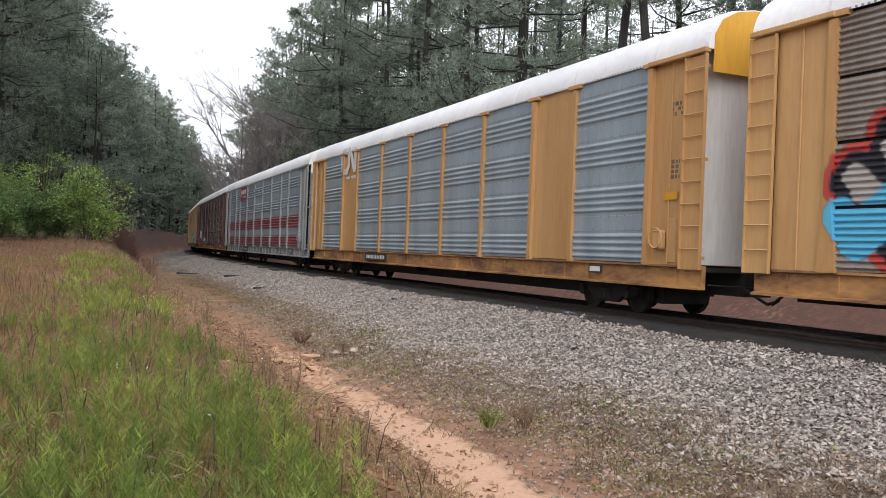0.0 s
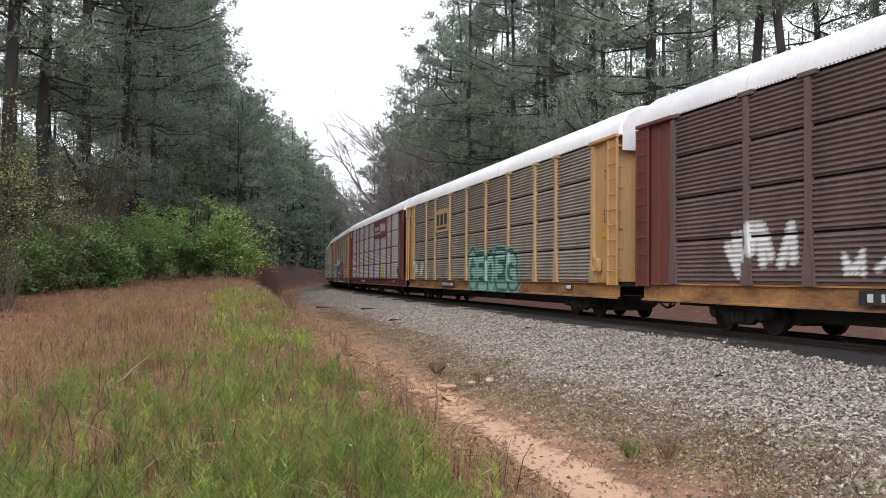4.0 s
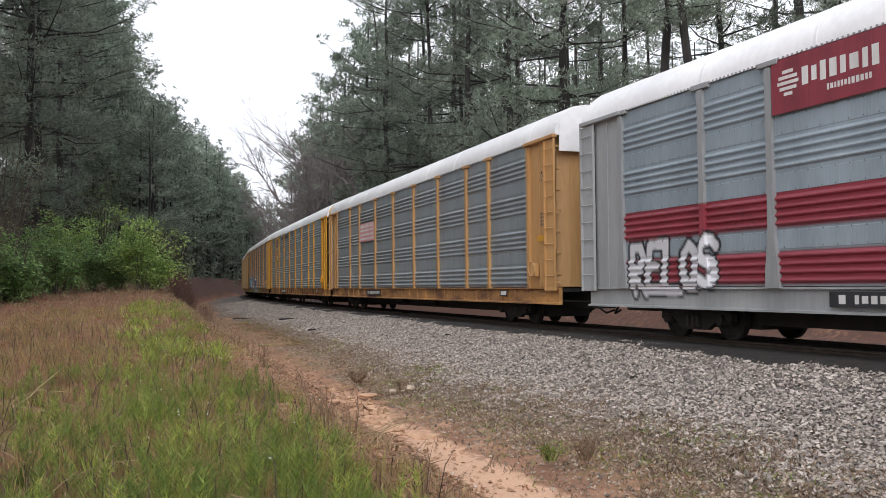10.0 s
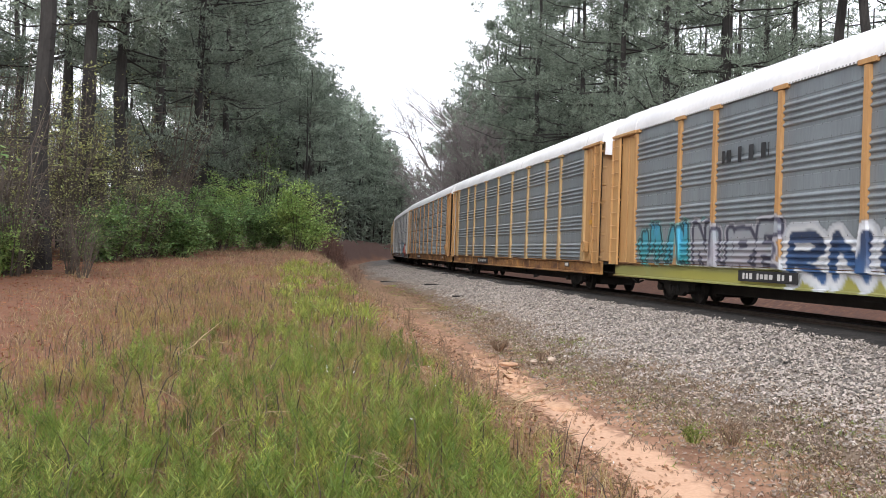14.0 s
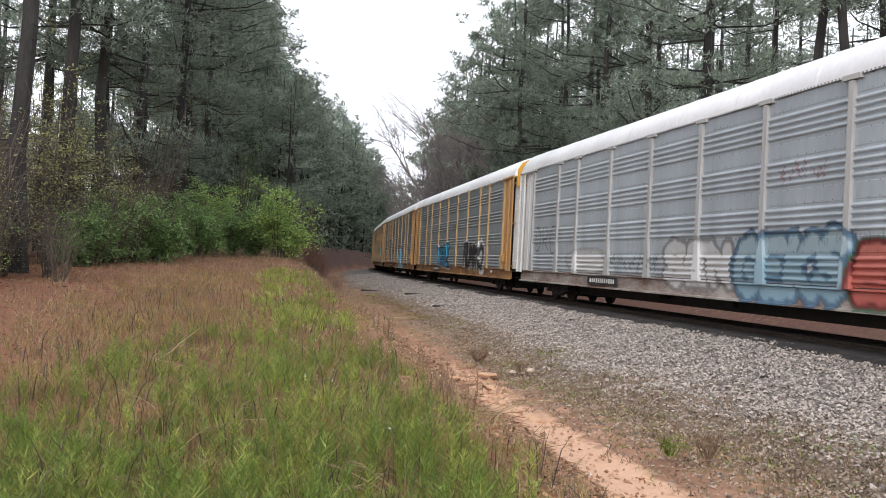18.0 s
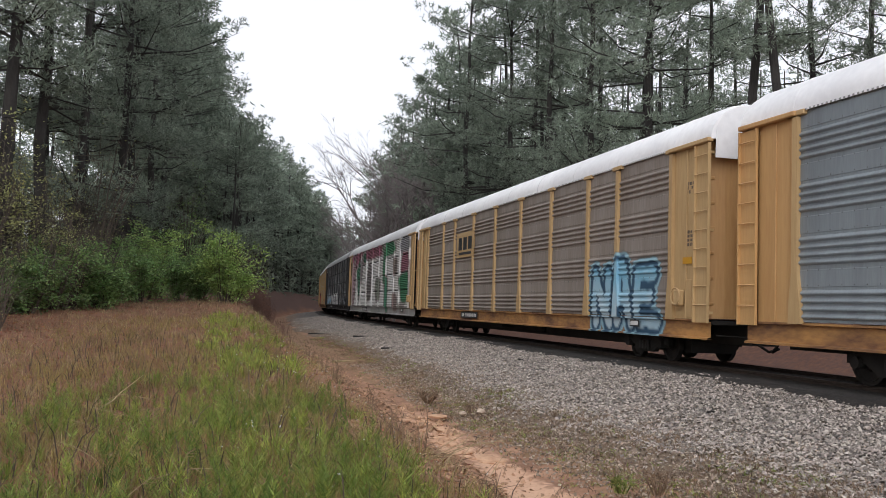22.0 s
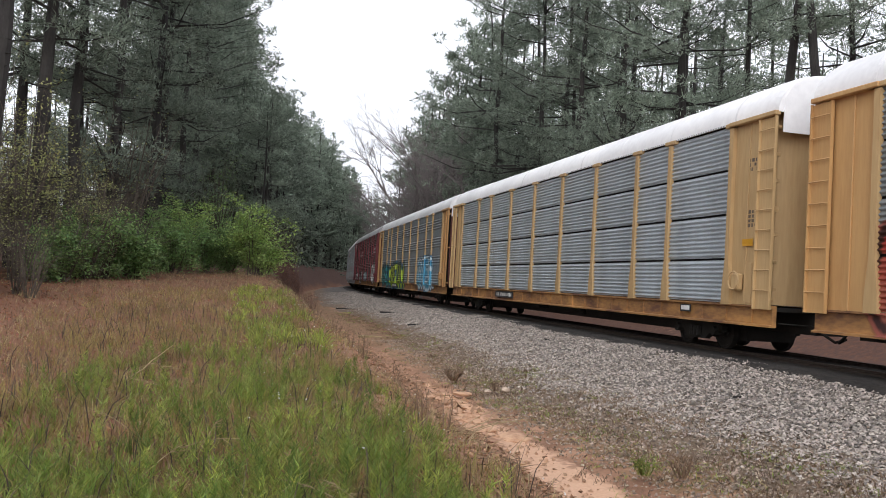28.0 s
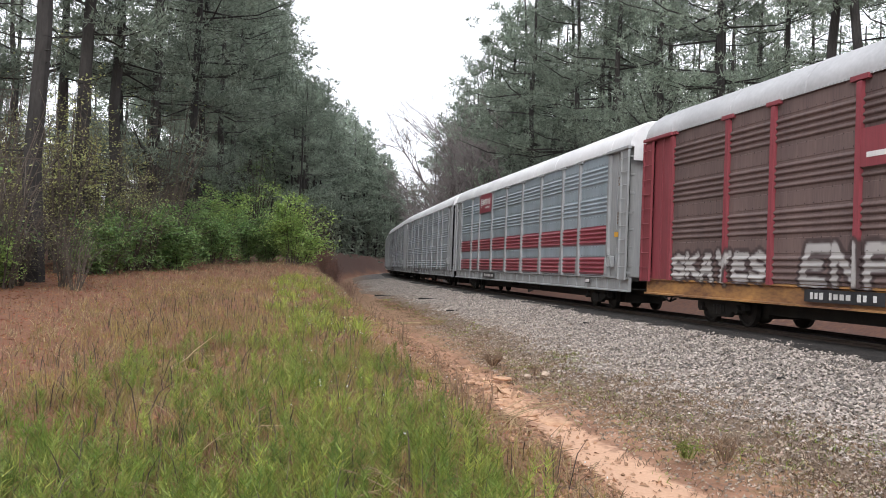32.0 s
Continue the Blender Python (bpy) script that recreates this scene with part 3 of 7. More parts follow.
def painted_post(flare, y, spray):
    """A post that the spray paint runs over."""
    x0, x1 = SIDE - 0.092, SIDE + 0.02
    f = 0.17 if flare else 0.08
    zs = np.concatenate([np.arange(Z0 - 0.04, Z1 - 0.12, 0.05), [Z1 - 0.12]])
    hw = np.interp(zs, (Z0 - 0.04, Z0 + 0.35, Z0 + 0.95, Z1), (f, f * 0.9, 0.075, 0.075))
    across = np.array([-1.0, -0.5, 0.0, 0.5, 1.0])
    rows = [[(x1, -h, z)] + [(x0, h * a, z) for a in across] + [(x1, h, z)] for z, h in zip(zs, hw)]
    vs = np.array(rows).reshape(-1, 3)
    nx = 7
    i = np.arange((len(zs) - 1) * nx).reshape(-1, nx)[:, :-1].ravel()
    b = len(vs)
    cap = [(x, yy, zz) for zz in (Z1 - 0.1, Z1) for x, yy in ((x0 - 0.01, -0.26), (x0 - 0.01, 0.26), (x1, 0.26), (x1, -0.26))]
    fs = np.stack([i, i + nx, i + 1 + nx, i + 1], 1).tolist() + [[b + q for q in f4] for f4 in ((0, 1, 2, 3), (4, 5, 6, 7), (0, 1, 5, 4), (1, 2, 6, 5), (3, 0, 4, 7))]
    vs = np.concatenate([vs, cap])
    me = sheet("post", vs, fs)
    at = me.color_attributes.new("spray", "FLOAT_COLOR", "POINT")
    at.data.foreach_set("color", spray(vs[:, 1] + y, vs[:, 2]).reshape(-1).astype(np.float32))
    return me


def painted_sill(spray):
    """The near side sill with the spray paint that runs over it."""
    x = -1.43
    prof = [(x + 0.12, 0.64), (x - 0.06, 0.64), (x - 0.06, 0.68), (x + 0.02, 0.70), (x + 0.02, 0.76), (x + 0.02, 0.83), (x + 0.02, 0.90), (x + 0.02, 0.97), (x + 0.02, 1.04), (x - 0.06, 1.06), (x - 0.06, 1.10), (x + 0.12, 1.10)]
    ys = np.linspace(-BODY, BODY, 460)
    vs = np.array([[(px, yy, pz) for px, pz in prof] for yy in ys]).reshape(-1, 3)
    n = len(prof)
    i = np.arange((len(ys) - 1) * n).reshape(-1, n)[:, :-1].ravel()
    me = sheet("side_sill", vs, np.stack([i, i + 1, i + n + 1, i + n], 1))
    at = me.color_attributes.new("spray", "FLOAT_COLOR", "POINT")
    at.data.foreach_set("color", spray(vs[:, 1], vs[:, 2]).reshape(-1).astype(np.float32))
    return me


ROOF_SECTION = [(-1.53, 5.21), (-1.53, 5.31), (-1.51, 5.43), (-1.46, 5.57), (-1.37, 5.71), (-1.24, 5.85), (-1.06, 5.97), (-0.83, 6.06), (-0.45, 6.13), (0, 6.15)]
ROOF_SECTION += [(-x, z) for x, z in ROOF_SECTION[-2::-1]]


def strap_mesh():
    """A flat strap over a seam of the roof."""
    n = len(ROOF_SECTION)
    vs = [(x * (1 + out * 0.5), y, z + out) for y, out in ((-0.035, -0.002), (-0.033, 0.006), (0.033, 0.006), (0.035, -0.002)) for x, z in ROOF_SECTION]
    fs = [(j * n + i, (j + 1) * n + i, (j + 1) * n + i + 1, j * n + i + 1) for j in range(3) for i in range(n - 1)]
    bm = bmesh.new()
    me = sheet("strap_form", vs, fs)
    bm.from_mesh(me)
    bpy.data.meshes.remove(me)
    bmesh.ops.recalc_face_normals(bm, faces=bm.faces)
    return bm


def roof_mesh():
    """The arched roof with hooded ends."""
    prof = ROOF_SECTION
    ys = [-BODY - 0.12, -BODY + 0.1, BODY - 0.1, BODY + 0.12]
    vs, fs, n = [], [], len(prof)

    def row(y, out):
        drop = 0.05 * max(0.0, abs(y) - BODY + 0.1) / 0.22
        for x, z in prof:
            vs.append((x * (1 + out * 0.5), y, z + (out if z > 5.35 else 0) - drop * (z > 5.4)))

    for y in ys:
        row(y, 0.0)
    for j in range(len(ys) - 1):
        for i in range(n - 1):
            fs.append((j * n + i, (j + 1) * n + i, (j + 1) * n + i + 1, j * n + i + 1))
    fs.append(list(range(n))[::-1])
    fs.append([3 * n + i for i in range(n)])
    bm = bmesh.new()
    me = sheet("roof_form", vs, fs)
    bm.from_mesh(me)
    bpy.data.meshes.remove(me)
    for f in bm.faces:
        ny = [v.co.y for v in f.verts]
        f.smooth = len(f.verts) == 4 and max(ny) - min(ny) > 1
    bmesh.ops.recalc_face_normals(bm, faces=bm.faces)
    return bm


def rivets_mesh(width):
    """Rows of rivet heads on the plain strips of a ridged sheet."""
    bm = bmesh.new()
    h = (Z1 - Z0) / 4
    for k in range(4):
        for dz in (0.7, 0.99):
            for j in range(int(width / 0.3)):
                y = -width / 2 + 0.15 + j * 0.3
                z = Z0 + k * h + dz
                ring = [bm.verts.new((SIDE - 0.009, y + a, z + c)) for a, c in ((-0.016, 0), (0, -0.016), (0.016, 0), (0, 0.016))]
                tip = bm.verts.new((SIDE - 0.022, y, z))
                for i in range(4):
                    bm.faces.new((ring[i], ring[(i + 1) % 4], tip))
    return bm


def bolts_mesh():
    """The row of bolt heads along the eave."""
    bm = bmesh.new()
    for k in range(240):
        y = -BODY + 0.2 + k * (2 * BODY - 0.4) / 239
        box(bm, -1.542, y - 0.02, 5.215, -1.528, y + 0.02, 5.245)
    return bm


def end_sheet_mesh(far):
    """The flat steel sheet at the end of a side, with its folded edges and stiffeners."""
    bm = bmesh.new()
    a, b = (12.08, 13.2) if far else (-13.2, -12.08)
    box(bm, SIDE + 0.0, a, Z0 - 0.02, SIDE + 0.05, b, Z1 - 0.02)
    box(bm, SIDE - 0.05, a, Z0 - 0.02, SIDE, a + 0.07, Z1 - 0.02, 0.008)
    box(bm, SIDE - 0.03, (a + b) / 2 - 0.02, Z0 - 0.02, SIDE, (a + b) / 2 + 0.02, Z1 - 0.02, 0.008)
    if not far:
        box(bm, SIDE - 0.02, -12.9, Z0 + 0.02, SIDE, -12.62, Z0 + 0.9, 0.005)
    return bm


def ladder_mesh(sign):
    """A ladder on a folded plate that stands out from the corner of the car."""
    bm = bmesh.new()
    ya, yb = sorted((sign * 13.12, sign * 13.72))
    box(bm, SIDE - 0.075, ya, Z0 - 0.1, SIDE - 0.06, yb, Z1 - 0.12)
    for y in (ya, yb - 0.03):
        box(bm, SIDE - 0.135, y, Z0 - 0.1, SIDE - 0.06, y + 0.03, Z1 - 0.12)
    for k in range(9):
        z = Z0 + 0.3 + k * 0.43
        tube(bm, (SIDE - 0.125, ya, z), (SIDE - 0.125, yb, z), 0.014, n=5)
    for z in (Z0 + 0.1, 3.1, Z1 - 0.35):
        box(bm, SIDE - 0.06, ya + 0.1, z, SIDE + 0.1, ya + 0.16, z + 0.06)
        box(bm, SIDE - 0.06, yb - 0.16, z, SIDE + 0.1, yb - 0.1, z + 0.06)
    return bm


def gable_mesh(sign):
    """The arched plate over the end doors."""
    prof = [(-1.42, 4.78), (-1.40, 5.50), (-1.22, 5.80), (-0.88, 5.98), (-0.45, 6.06), (0, 6.08), (0.45, 6.06), (0.88, 5.98), (1.22, 5.80), (1.40, 5.50), (1.42, 4.78)]
    y0, y1 = sorted((sign * (BODY + 0.115), sign * (BODY + 0.135)))
    bm = bmesh.new()
    a = [bm.verts.new((x, y0, z)) for x, z in prof]
    c = [bm.verts.new((x, y1, z)) for x, z in prof]
    for k in range(len(prof)):
        m = (k + 1) % len(prof)
        bm.faces.new((a[k], a[m], c[m], c[k]))
    bm.faces.new(a[::-1])
    bm.faces.new(c)
    bmesh.ops.recalc_face_normals(bm, faces=bm.faces)
    return bm


def header_mesh(sign):
    """A flat bracket under the eave over the end sheet."""
    ya, yb = sorted((sign * 11.95, sign * 13.72))
    return box(bmesh.new(), SIDE - 0.15, ya, Z1 - 0.1, SIDE, yb, Z1 + 0.0, 0.015)


def end_door_mesh(sign, side):
    """One half of an end door: two upright leaves that meet at an angle, with hinge straps."""
    bm = bmesh.new()
    xs = [(0.02, 0.05), (0.5, 0.05), (1.0, 0.0), (1.36, -0.12)]
    y = sign * (BODY - 0.12)
    ring = [[bm.verts.new((side * x, y + sign * o + t, z)) for x, o in xs for t in (0.0,)] for z, t in ((Z0, 0), (Z1 + 0.05, 0))]
    back = [[bm.verts.new((side * x, y + sign * (o - 0.06), z)) for x, o in xs] for z in (Z0, Z1 + 0.05)]
    for i in range(3):
        bm.faces.new((ring[0][i], ring[0][i + 1], ring[1][i + 1], ring[1][i]))
        bm.faces.new((back[0][i + 1], back[0][i], back[1][i], back[1][i + 1]))
    for k in (0, 1):
        for i in range(3):
            bm.faces.new((ring[k][i], ring[k][i + 1], back[k][i + 1], back[k][i]))
    for k in range(7):
        z = Z0 + 0.3 + k * 0.58
        x = side * 1.22
        box(bm, min(x, x + side * 0.16), y - sign * 0.10 - 0.035, z, max(x, x + side * 0.16), y - sign * 0.10 + 0.035, z + 0.08, 0.01)
    bmesh.ops.recalc_face_normals(bm, faces=bm.faces)
    return bm


def sill_mesh(side):
    x = side * 1.43
    pts = [(x - side * 0.12, 0.64), (x + side * 0.06, 0.64), (x + side * 0.06, 0.68), (x - side * 0.02, 0.70), (x - side * 0.02, 1.04), (x + side * 0.06, 1.06), (x + side * 0.06, 1.10), (x - side * 0.12, 1.10)]
    bm = extrude_profile(pts, -BODY, BODY)
    for k in range(26):
        y = -12.9 + k * 1.03
        box(bm, min(x - side * 0.02, x + side * 0.02), y - 0.012, 0.70, max(x - side * 0.02, x + side * 0.02), y + 0.012, 1.05)
    return bm


def deck_mesh():
    bm = box(bmesh.new(), -1.36, -BODY + 0.05, 0.98, 1.36, BODY - 0.05, 1.075)
    box(bm, -0.34, -BODY, 0.52, 0.34, BODY, 0.98)
    box(bm, -0.75, -8.4, 0.34, 0.75, 8.4, 0.98)
    for y in (-10.0, 10.0):
        box(bm, -0.62, y - 1.5, 0.24, 0.62, y + 1.5, 0.7)
        box(bm, -1.3, y - 1.6, 0.66, 1.3, y + 1.6, 0.98)
    for k in range(15):
        y = -12 + k * 1.72
        box(bm, -1.33, y - 0.06, 0.72, 1.33, y + 0.06, 0.98)
    box(bm, -0.9, -2.2, 0.42, -0.5, -0.6, 0.72, 0.03)
    box(bm, -1.2, 1.2, 0.5, -0.8, 1.8, 0.75, 0.03)
    tube(bm, (-1.1, -8.0, 0.66), (-1.1, 7.5, 0.66), 0.025, n=5)
    return bm


def wheel_mesh():
    bm = bmesh.new()
    prof = [(0.0, 0.10), (-0.02, 0.40), (-0.055, 0.43), (0.07, 0.42), (0.075, 0.36), (0.035, 0.33), (0.03, 0.16), (0.07, 0.13), (0.07, 0.0)]
    n, rings = 24, []
    for x, r in prof:
        rings.append([bm.verts.new((x, r * math.cos(2 * math.pi * i / n), r * math.sin(2 * math.pi * i / n))) for i in range(n)])
    for a, b in zip(rings, rings[1:]):
        for i in range(n):
            bm.faces.new((a[i], a[(i + 1) % n], b[(i + 1) % n], b[i]))
    bmesh.ops.recalc_face_normals(bm, faces=bm.faces)
    return bm


def frame_mesh():
    """The cast side frame of a truck, with its springs and bearing boxes."""
    bm = bmesh.new()
    pts = [(-1.15, 0.40), (-1.15, 0.56), (-0.6, 0.62), (-0.3, 0.72), (0.3, 0.72), (0.6, 0.62), (1.15, 0.56), (1.15, 0.40), (0.7, 0.40), (0.38, 0.20), (-0.38, 0.20), (-0.7, 0.40)]
    a = [bm.verts.new((-0.07, y, z)) for y, z in pts]
    b = [bm.verts.new((0.07, y, z)) for y, z in pts]
    for i in range(len(pts)):
        j = (i + 1) % len(pts)
        bm.faces.new((a[i], a[j], b[j], b[i]))
    bm.faces.new(a[::-1])
    bm.faces.new(b)
    for y in (-0.87, 0.87):
        tube(bm, (-0.16, y, 0.42), (0.1, y, 0.42), 0.11, n=10)
    for y in (-0.17, 0, 0.17):
        tube(bm, (-0.1, y, 0.26), (-0.1, y, 0.5), 0.065, n=8)
    bmesh.ops.recalc_face_normals(bm, faces=bm.faces)
    return bm


def coupler_mesh(sign):
    bm = bmesh.new()
    y = sign * BODY
    box(bm, -0.09, min(y - sign * 0.4, y + sign * 0.45), 0.70, 0.09, max(y - sign * 0.4, y + sign * 0.45), 0.92, 0.02)
    box(bm, -0.17, min(y + sign * 0.45, y + sign * 0.66), 0.66, 0.17, max(y + sign * 0.45, y + sign * 0.66), 0.96, 0.04)
    tube(bm, (-0.5, y + sign * 0.05, 0.72), (-0.32, y + sign * 0.6, 0.42), 0.03, n=6)
    tube(bm, (-0.32, y + sign * 0.6, 0.42), (-0.1, y + sign * 0.66, 0.5), 0.03, n=6)
    tube(bm, (-1.3, y + sign * 0.06, 0.74), (-0.2, y + sign * 0.3, 0.70), 0.015, n=5)
    return bm


def hand_brake_mesh():
    bm = bmesh.new()
    box(bm, SIDE - 0.2, -12.62, Z0 + 0.28, SIDE - 0.03, -12.38, Z0 + 0.66, 0.03)
    rings = []
    for k in range(14):
        a = k * math.pi / 7
        rings.append([bm.verts.new((SIDE - 0.21 + 0.018 * math.cos(q), -12.5 + (0.2 + 0.018 * math.sin(q)) * math.cos(a), Z0 + 0.5 + (0.2 + 0.018 * math.sin(q)) * math.sin(a))) for q in (0, 1.57, 3.14, 4.71)])
    for k in range(14):
        for i in range(4):
            bm.faces.new((rings[k][i], rings[k][(i + 1) % 4], rings[(k + 1) % 14][(i + 1) % 4], rings[(k + 1) % 14][i]))
    return bm


def plaque(y, z, w, h, x=SIDE - 0.085):
    return box(bmesh.new(), x - 0.006, y - w / 2, z - h / 2, x, y + w / 2, z + h / 2)


def bars(y, z, w, h, rows, x=SIDE - 0.0935, seed=0, small=0.09):
    """Rows of short bars in place of lettering."""
    bm, rnd = bmesh.new(), random.Random(seed)
    for r in range(rows):
        zz = z + h / 2 - (r + 0.5) * h / rows
        p = y + w / 2
        while p > y - w / 2 + 0.01:
            q = max(y - w / 2, p - rnd.uniform(0.6, 1.1) * small)
            tall = rnd.uniform(0.3, 0.42) * h / rows
            box(bm, x - 0.003, q, zz - tall, x, p, zz + tall)
            p = q - 0.45 * small - (small if rnd.random() < 0.15 else 0)
    return bm


def panel_outline(points, x):
    """A flat emblem from its outline in y, z."""
    bm = bmesh.new()
    a = [bm.verts.new((x, y, z)) for y, z in points]
    b = [bm.verts.new((x + 0.004, y, z)) for y, z in points]
    for i in range(len(points)):
        j = (i + 1) % len(points)
        bm.faces.new((a[i], a[j], b[j], b[i]))
    bm.faces.new(a)
    bm.faces.new(b[::-1])
    bmesh.ops.recalc_face_normals(bm, faces=bm.faces)
    return bm


CARS = []


def car_carrier(k, sheet_mat, post, end, door, sill, kind="bands", roof=None, solid=(), solid_mat=None, spray=None, label="", signs=None, flare=True, ladder=None, top=None, far_end=None, gable=None):
    """One car of the train. y runs along it, away from the camera's end; x to its far side."""
    root = new("car_carrier")
    tagged(root, label, "railway car", "cars of the train", "thing")
    roof = roof or M_ROOF
    part("underframe", shared("underframe", deck_mesh), M_UNDER, root)
    for sd in (-1, 1):
        sm = M_SILL if sill in (M_ORANGE, M_PALE) else sill
        if sd < 0 and spray and any(m[2] < 1.1 for m in spray.marks):
            part("side_sill", painted_sill(spray), sprayed(sm), root, "side sill with spray paint over it")
        else:
            part("side_sill", shared(f"side_sill{sd}", lambda: sill_mesh(sd)), sm, root, "riveted side sill")
    for i, (a, b) in enumerate(zip(POSTS, POSTS[1:])):
        m, kd = sheet_mat, kind
        if i in solid:
            m, kd = solid_mat or end, "plain"
        w = (a + 0.07, b - 0.07)
        painted = spray and (spray.bands or spray.hits(w[0], w[1])) and kd != "plain"
        me = side_sheet(kd, *w, spray if painted else None, (k, i) if painted and spray.hits(*w) else "bands" if painted else None)
        ob = part("side_panel", me, sprayed(m) if painted else m, root)
        ob.location = (0, (w[0] + w[1]) / 2, 0)
        if kd == "bands":
            wd = round(w[1] - w[0], 2)
            tagged(part("rivets", shared(f"rivets{wd}", lambda: rivets_mesh(wd)), M_UNDER if sheet_mat is M_BROWN else M_RIVET, ob), kind="stuff")
    for y in POSTS:
        if spray and spray.hits(y - 0.1, y + 0.1):
            part("post", painted_post(flare, y, spray), sprayed(post), root).location = (0, y, 0)
        else:
            part("post", shared(f"post{flare}", lambda: post_mesh(flare)), post, root).location = (0, y, 0)
    for far in (True, False):
        part("end_sheet", shared(f"end_sheet{far}", lambda: end_sheet_mesh(far)), (far_end or end) if far else end, root)
    for sg in (-1, 1):
        part("ladder", shared(f"ladder{sg}", lambda: ladder_mesh(sg)), ladder or (end if sg < 0 else far_end or end), root)
        part("header", shared(f"header{sg}", lambda: header_mesh(sg)), end if sg < 0 else far_end or end, root)
        part("gable", shared(f"gable{sg}", lambda: gable_mesh(sg)), gable or roof, root)
    part("head_rail", shared("head_rail", lambda: box(bmesh.new(), SIDE - 0.045, -BODY, Z1, SIDE + 0.1, BODY, Z1 + 0.06)), top or post, root)
    part("side_wall", shared("side_wall", lambda: box(bmesh.new(), 1.38, -BODY, Z0, 1.47, BODY, Z1)), sheet_mat, root)
    # black sheet added behind the open slots to paint the shaded inside
    part("inner_lining", shared("inner_lining", lambda: box(bmesh.new(), SIDE + 0.06, -BODY + 0.2, Z0, SIDE + 0.09, BODY - 0.2, Z1)), M_INSIDE_SHADE, root)
    rf = part("roof", shared("roof", roof_mesh), roof, root)
    for q in range(9):
        part("seam_strap", shared("seam_strap", strap_mesh), roof, rf).location = (0, -BODY + 1.5 + q * (2 * BODY - 3.0) / 8, 0)
    tagged(part("eave_bolts", shared("eave_bolts", bolts_mesh), M_GREY, rf, "row of grey bolt heads"), kind="stuff")
    for sg in (-1, 1):
        for sd in (-1, 1):
            part("end_door", shared(f"end_door{sg}{sd}", lambda: end_door_mesh(sg, sd)), door, root, "folding end door leaf")
        part("coupler", shared(f"coupler{sg}", lambda: coupler_mesh(sg)), M_UNDER, root)
        tr = part("truck", shared("bolster", lambda: box(bmesh.new(), -1.0, -0.22, 0.42, 1.0, 0.22, 0.62, 0.03)), M_UNDER, root)
        tr.location = (0, sg * 10.0, 0)
        for sd in (-1, 1):
            part("side_frame", shared("side_frame", frame_mesh), M_UNDER, tr).location = (sd * 1.0, 0, 0)
        for ay in (-0.87, 0.87):
            part("axle", shared("axle", lambda: tube(bmesh.new(), (-0.8, 0, 0), (0.8, 0, 0), 0.08, n=8)), M_UNDER, tr).location = (0, ay, 0.42)
            for sd in (-1, 1):
                wob = part("wheel", shared("wheel", wheel_mesh), M_WHEEL, tr)
                wob.matrix_local = pose(sd * 0.76, ay, 0.42, 0, 0, 0 if sd > 0 else 180)
    part("hand_brake", shared("hand_brake", hand_brake_mesh), ladder or end, root)
    # plates and small lettering
    part("number_board", shared("number_board", lambda: box(bmesh.new(), -1.505, 3.5, 0.76, -1.492, 5.9, 1.02)), M_BLACKP, root, "black number board")
    part("lettering", shared(f"number{k % 4}", lambda: bars(4.7, 0.89, 2.0, 0.18, 1, -1.506, k % 4, 0.13)), M_WHITE, root, "white lettering")["kind"] = "stuff"
    part("warning_plate", shared("warning_plate", lambda: plaque(-12.72, Z0 + 1.35, 0.4, 0.16, SIDE - 0.031)), M_YELLOW, root, "yellow warning plate")
    part("stencil", shared("stencil", lambda: bars(-12.78, 4.2, 0.35, 0.3, 3, SIDE - 0.002, 5)), M_STENCIL, root, "small dark stencil")["kind"] = "stuff"
    part("stencil", shared("stencil_low", lambda: bars(-12.8, 3.0, 0.26, 0.4, 4, SIDE - 0.002, 6)), M_STENCIL, root, "small dark stencil")["kind"] = "stuff"
    part("sill_plate", shared("sill_plate", lambda: box(bmesh.new(), -1.505, -10.4, 0.84, -1.492, -9.9, 1.02)), M_BLACKP, root)
    part("sill_plate", shared("sill_plate_light", lambda: box(bmesh.new(), -1.508, -10.35, 0.88, -1.505, -9.95, 0.99)), M_WHITE, root)
    if signs:
        signs(root)
    CARS.append((k, root))
    return root


# strokes of sprayed capitals, in a unit box
STROKES = {
    "A": "0,0 .3,1 .6,1 .9,0;.2,.4 .75,.4", "C": "1,.8 .7,1 .3,1 0,.7 0,.3 .3,0 .7,0 1,.2", "D": "0,0 0,1 .5,1 .9,.7 .9,.3 .5,0 0,0", "E": "1,1 .1,1 0,.5 0,0 1,0;0,.52 .75,.52",
    "F": "0,0 0,1 1,1;0,.52 .75,.52", "G": "1,.8 .6,1 .2,.9 0,.5 .2,.1 .6,0 1,.2 1,.45 .6,.45", "I": ".5,0 .5,1", "K": "0,0 0,1;1,1 .1,.5 1,0", "L": "0,1 0,0 1,0", "N": "0,0 0,1 .9,0 .9,1",
    "O": ".5,1 .1,.8 0,.4 .3,0 .7,0 1,.4 .9,.8 .5,1", "P": "0,0 0,1 .7,1 1,.75 .7,.5 0,.5", "R": "0,0 0,1 .7,1 1,.75 .7,.5 0,.5 1,0", "S": "1,.85 .5,1 0,.8 .15,.55 .85,.45 1,.2 .5,0 0,.15", "T": "0,1 1,1;.5,1 .5,0",
    "U": "0,1 0,.25 .3,0 .7,0 1,.25 1,1", "V": "0,1 .5,0 1,1", "W": "0,1 .25,0 .5,.7 .75,0 1,1", "Y": "0,1 .5,.5 1,1;.5,.5 .4,0", "Z": "0,1 1,1 0,0 1,0",
}


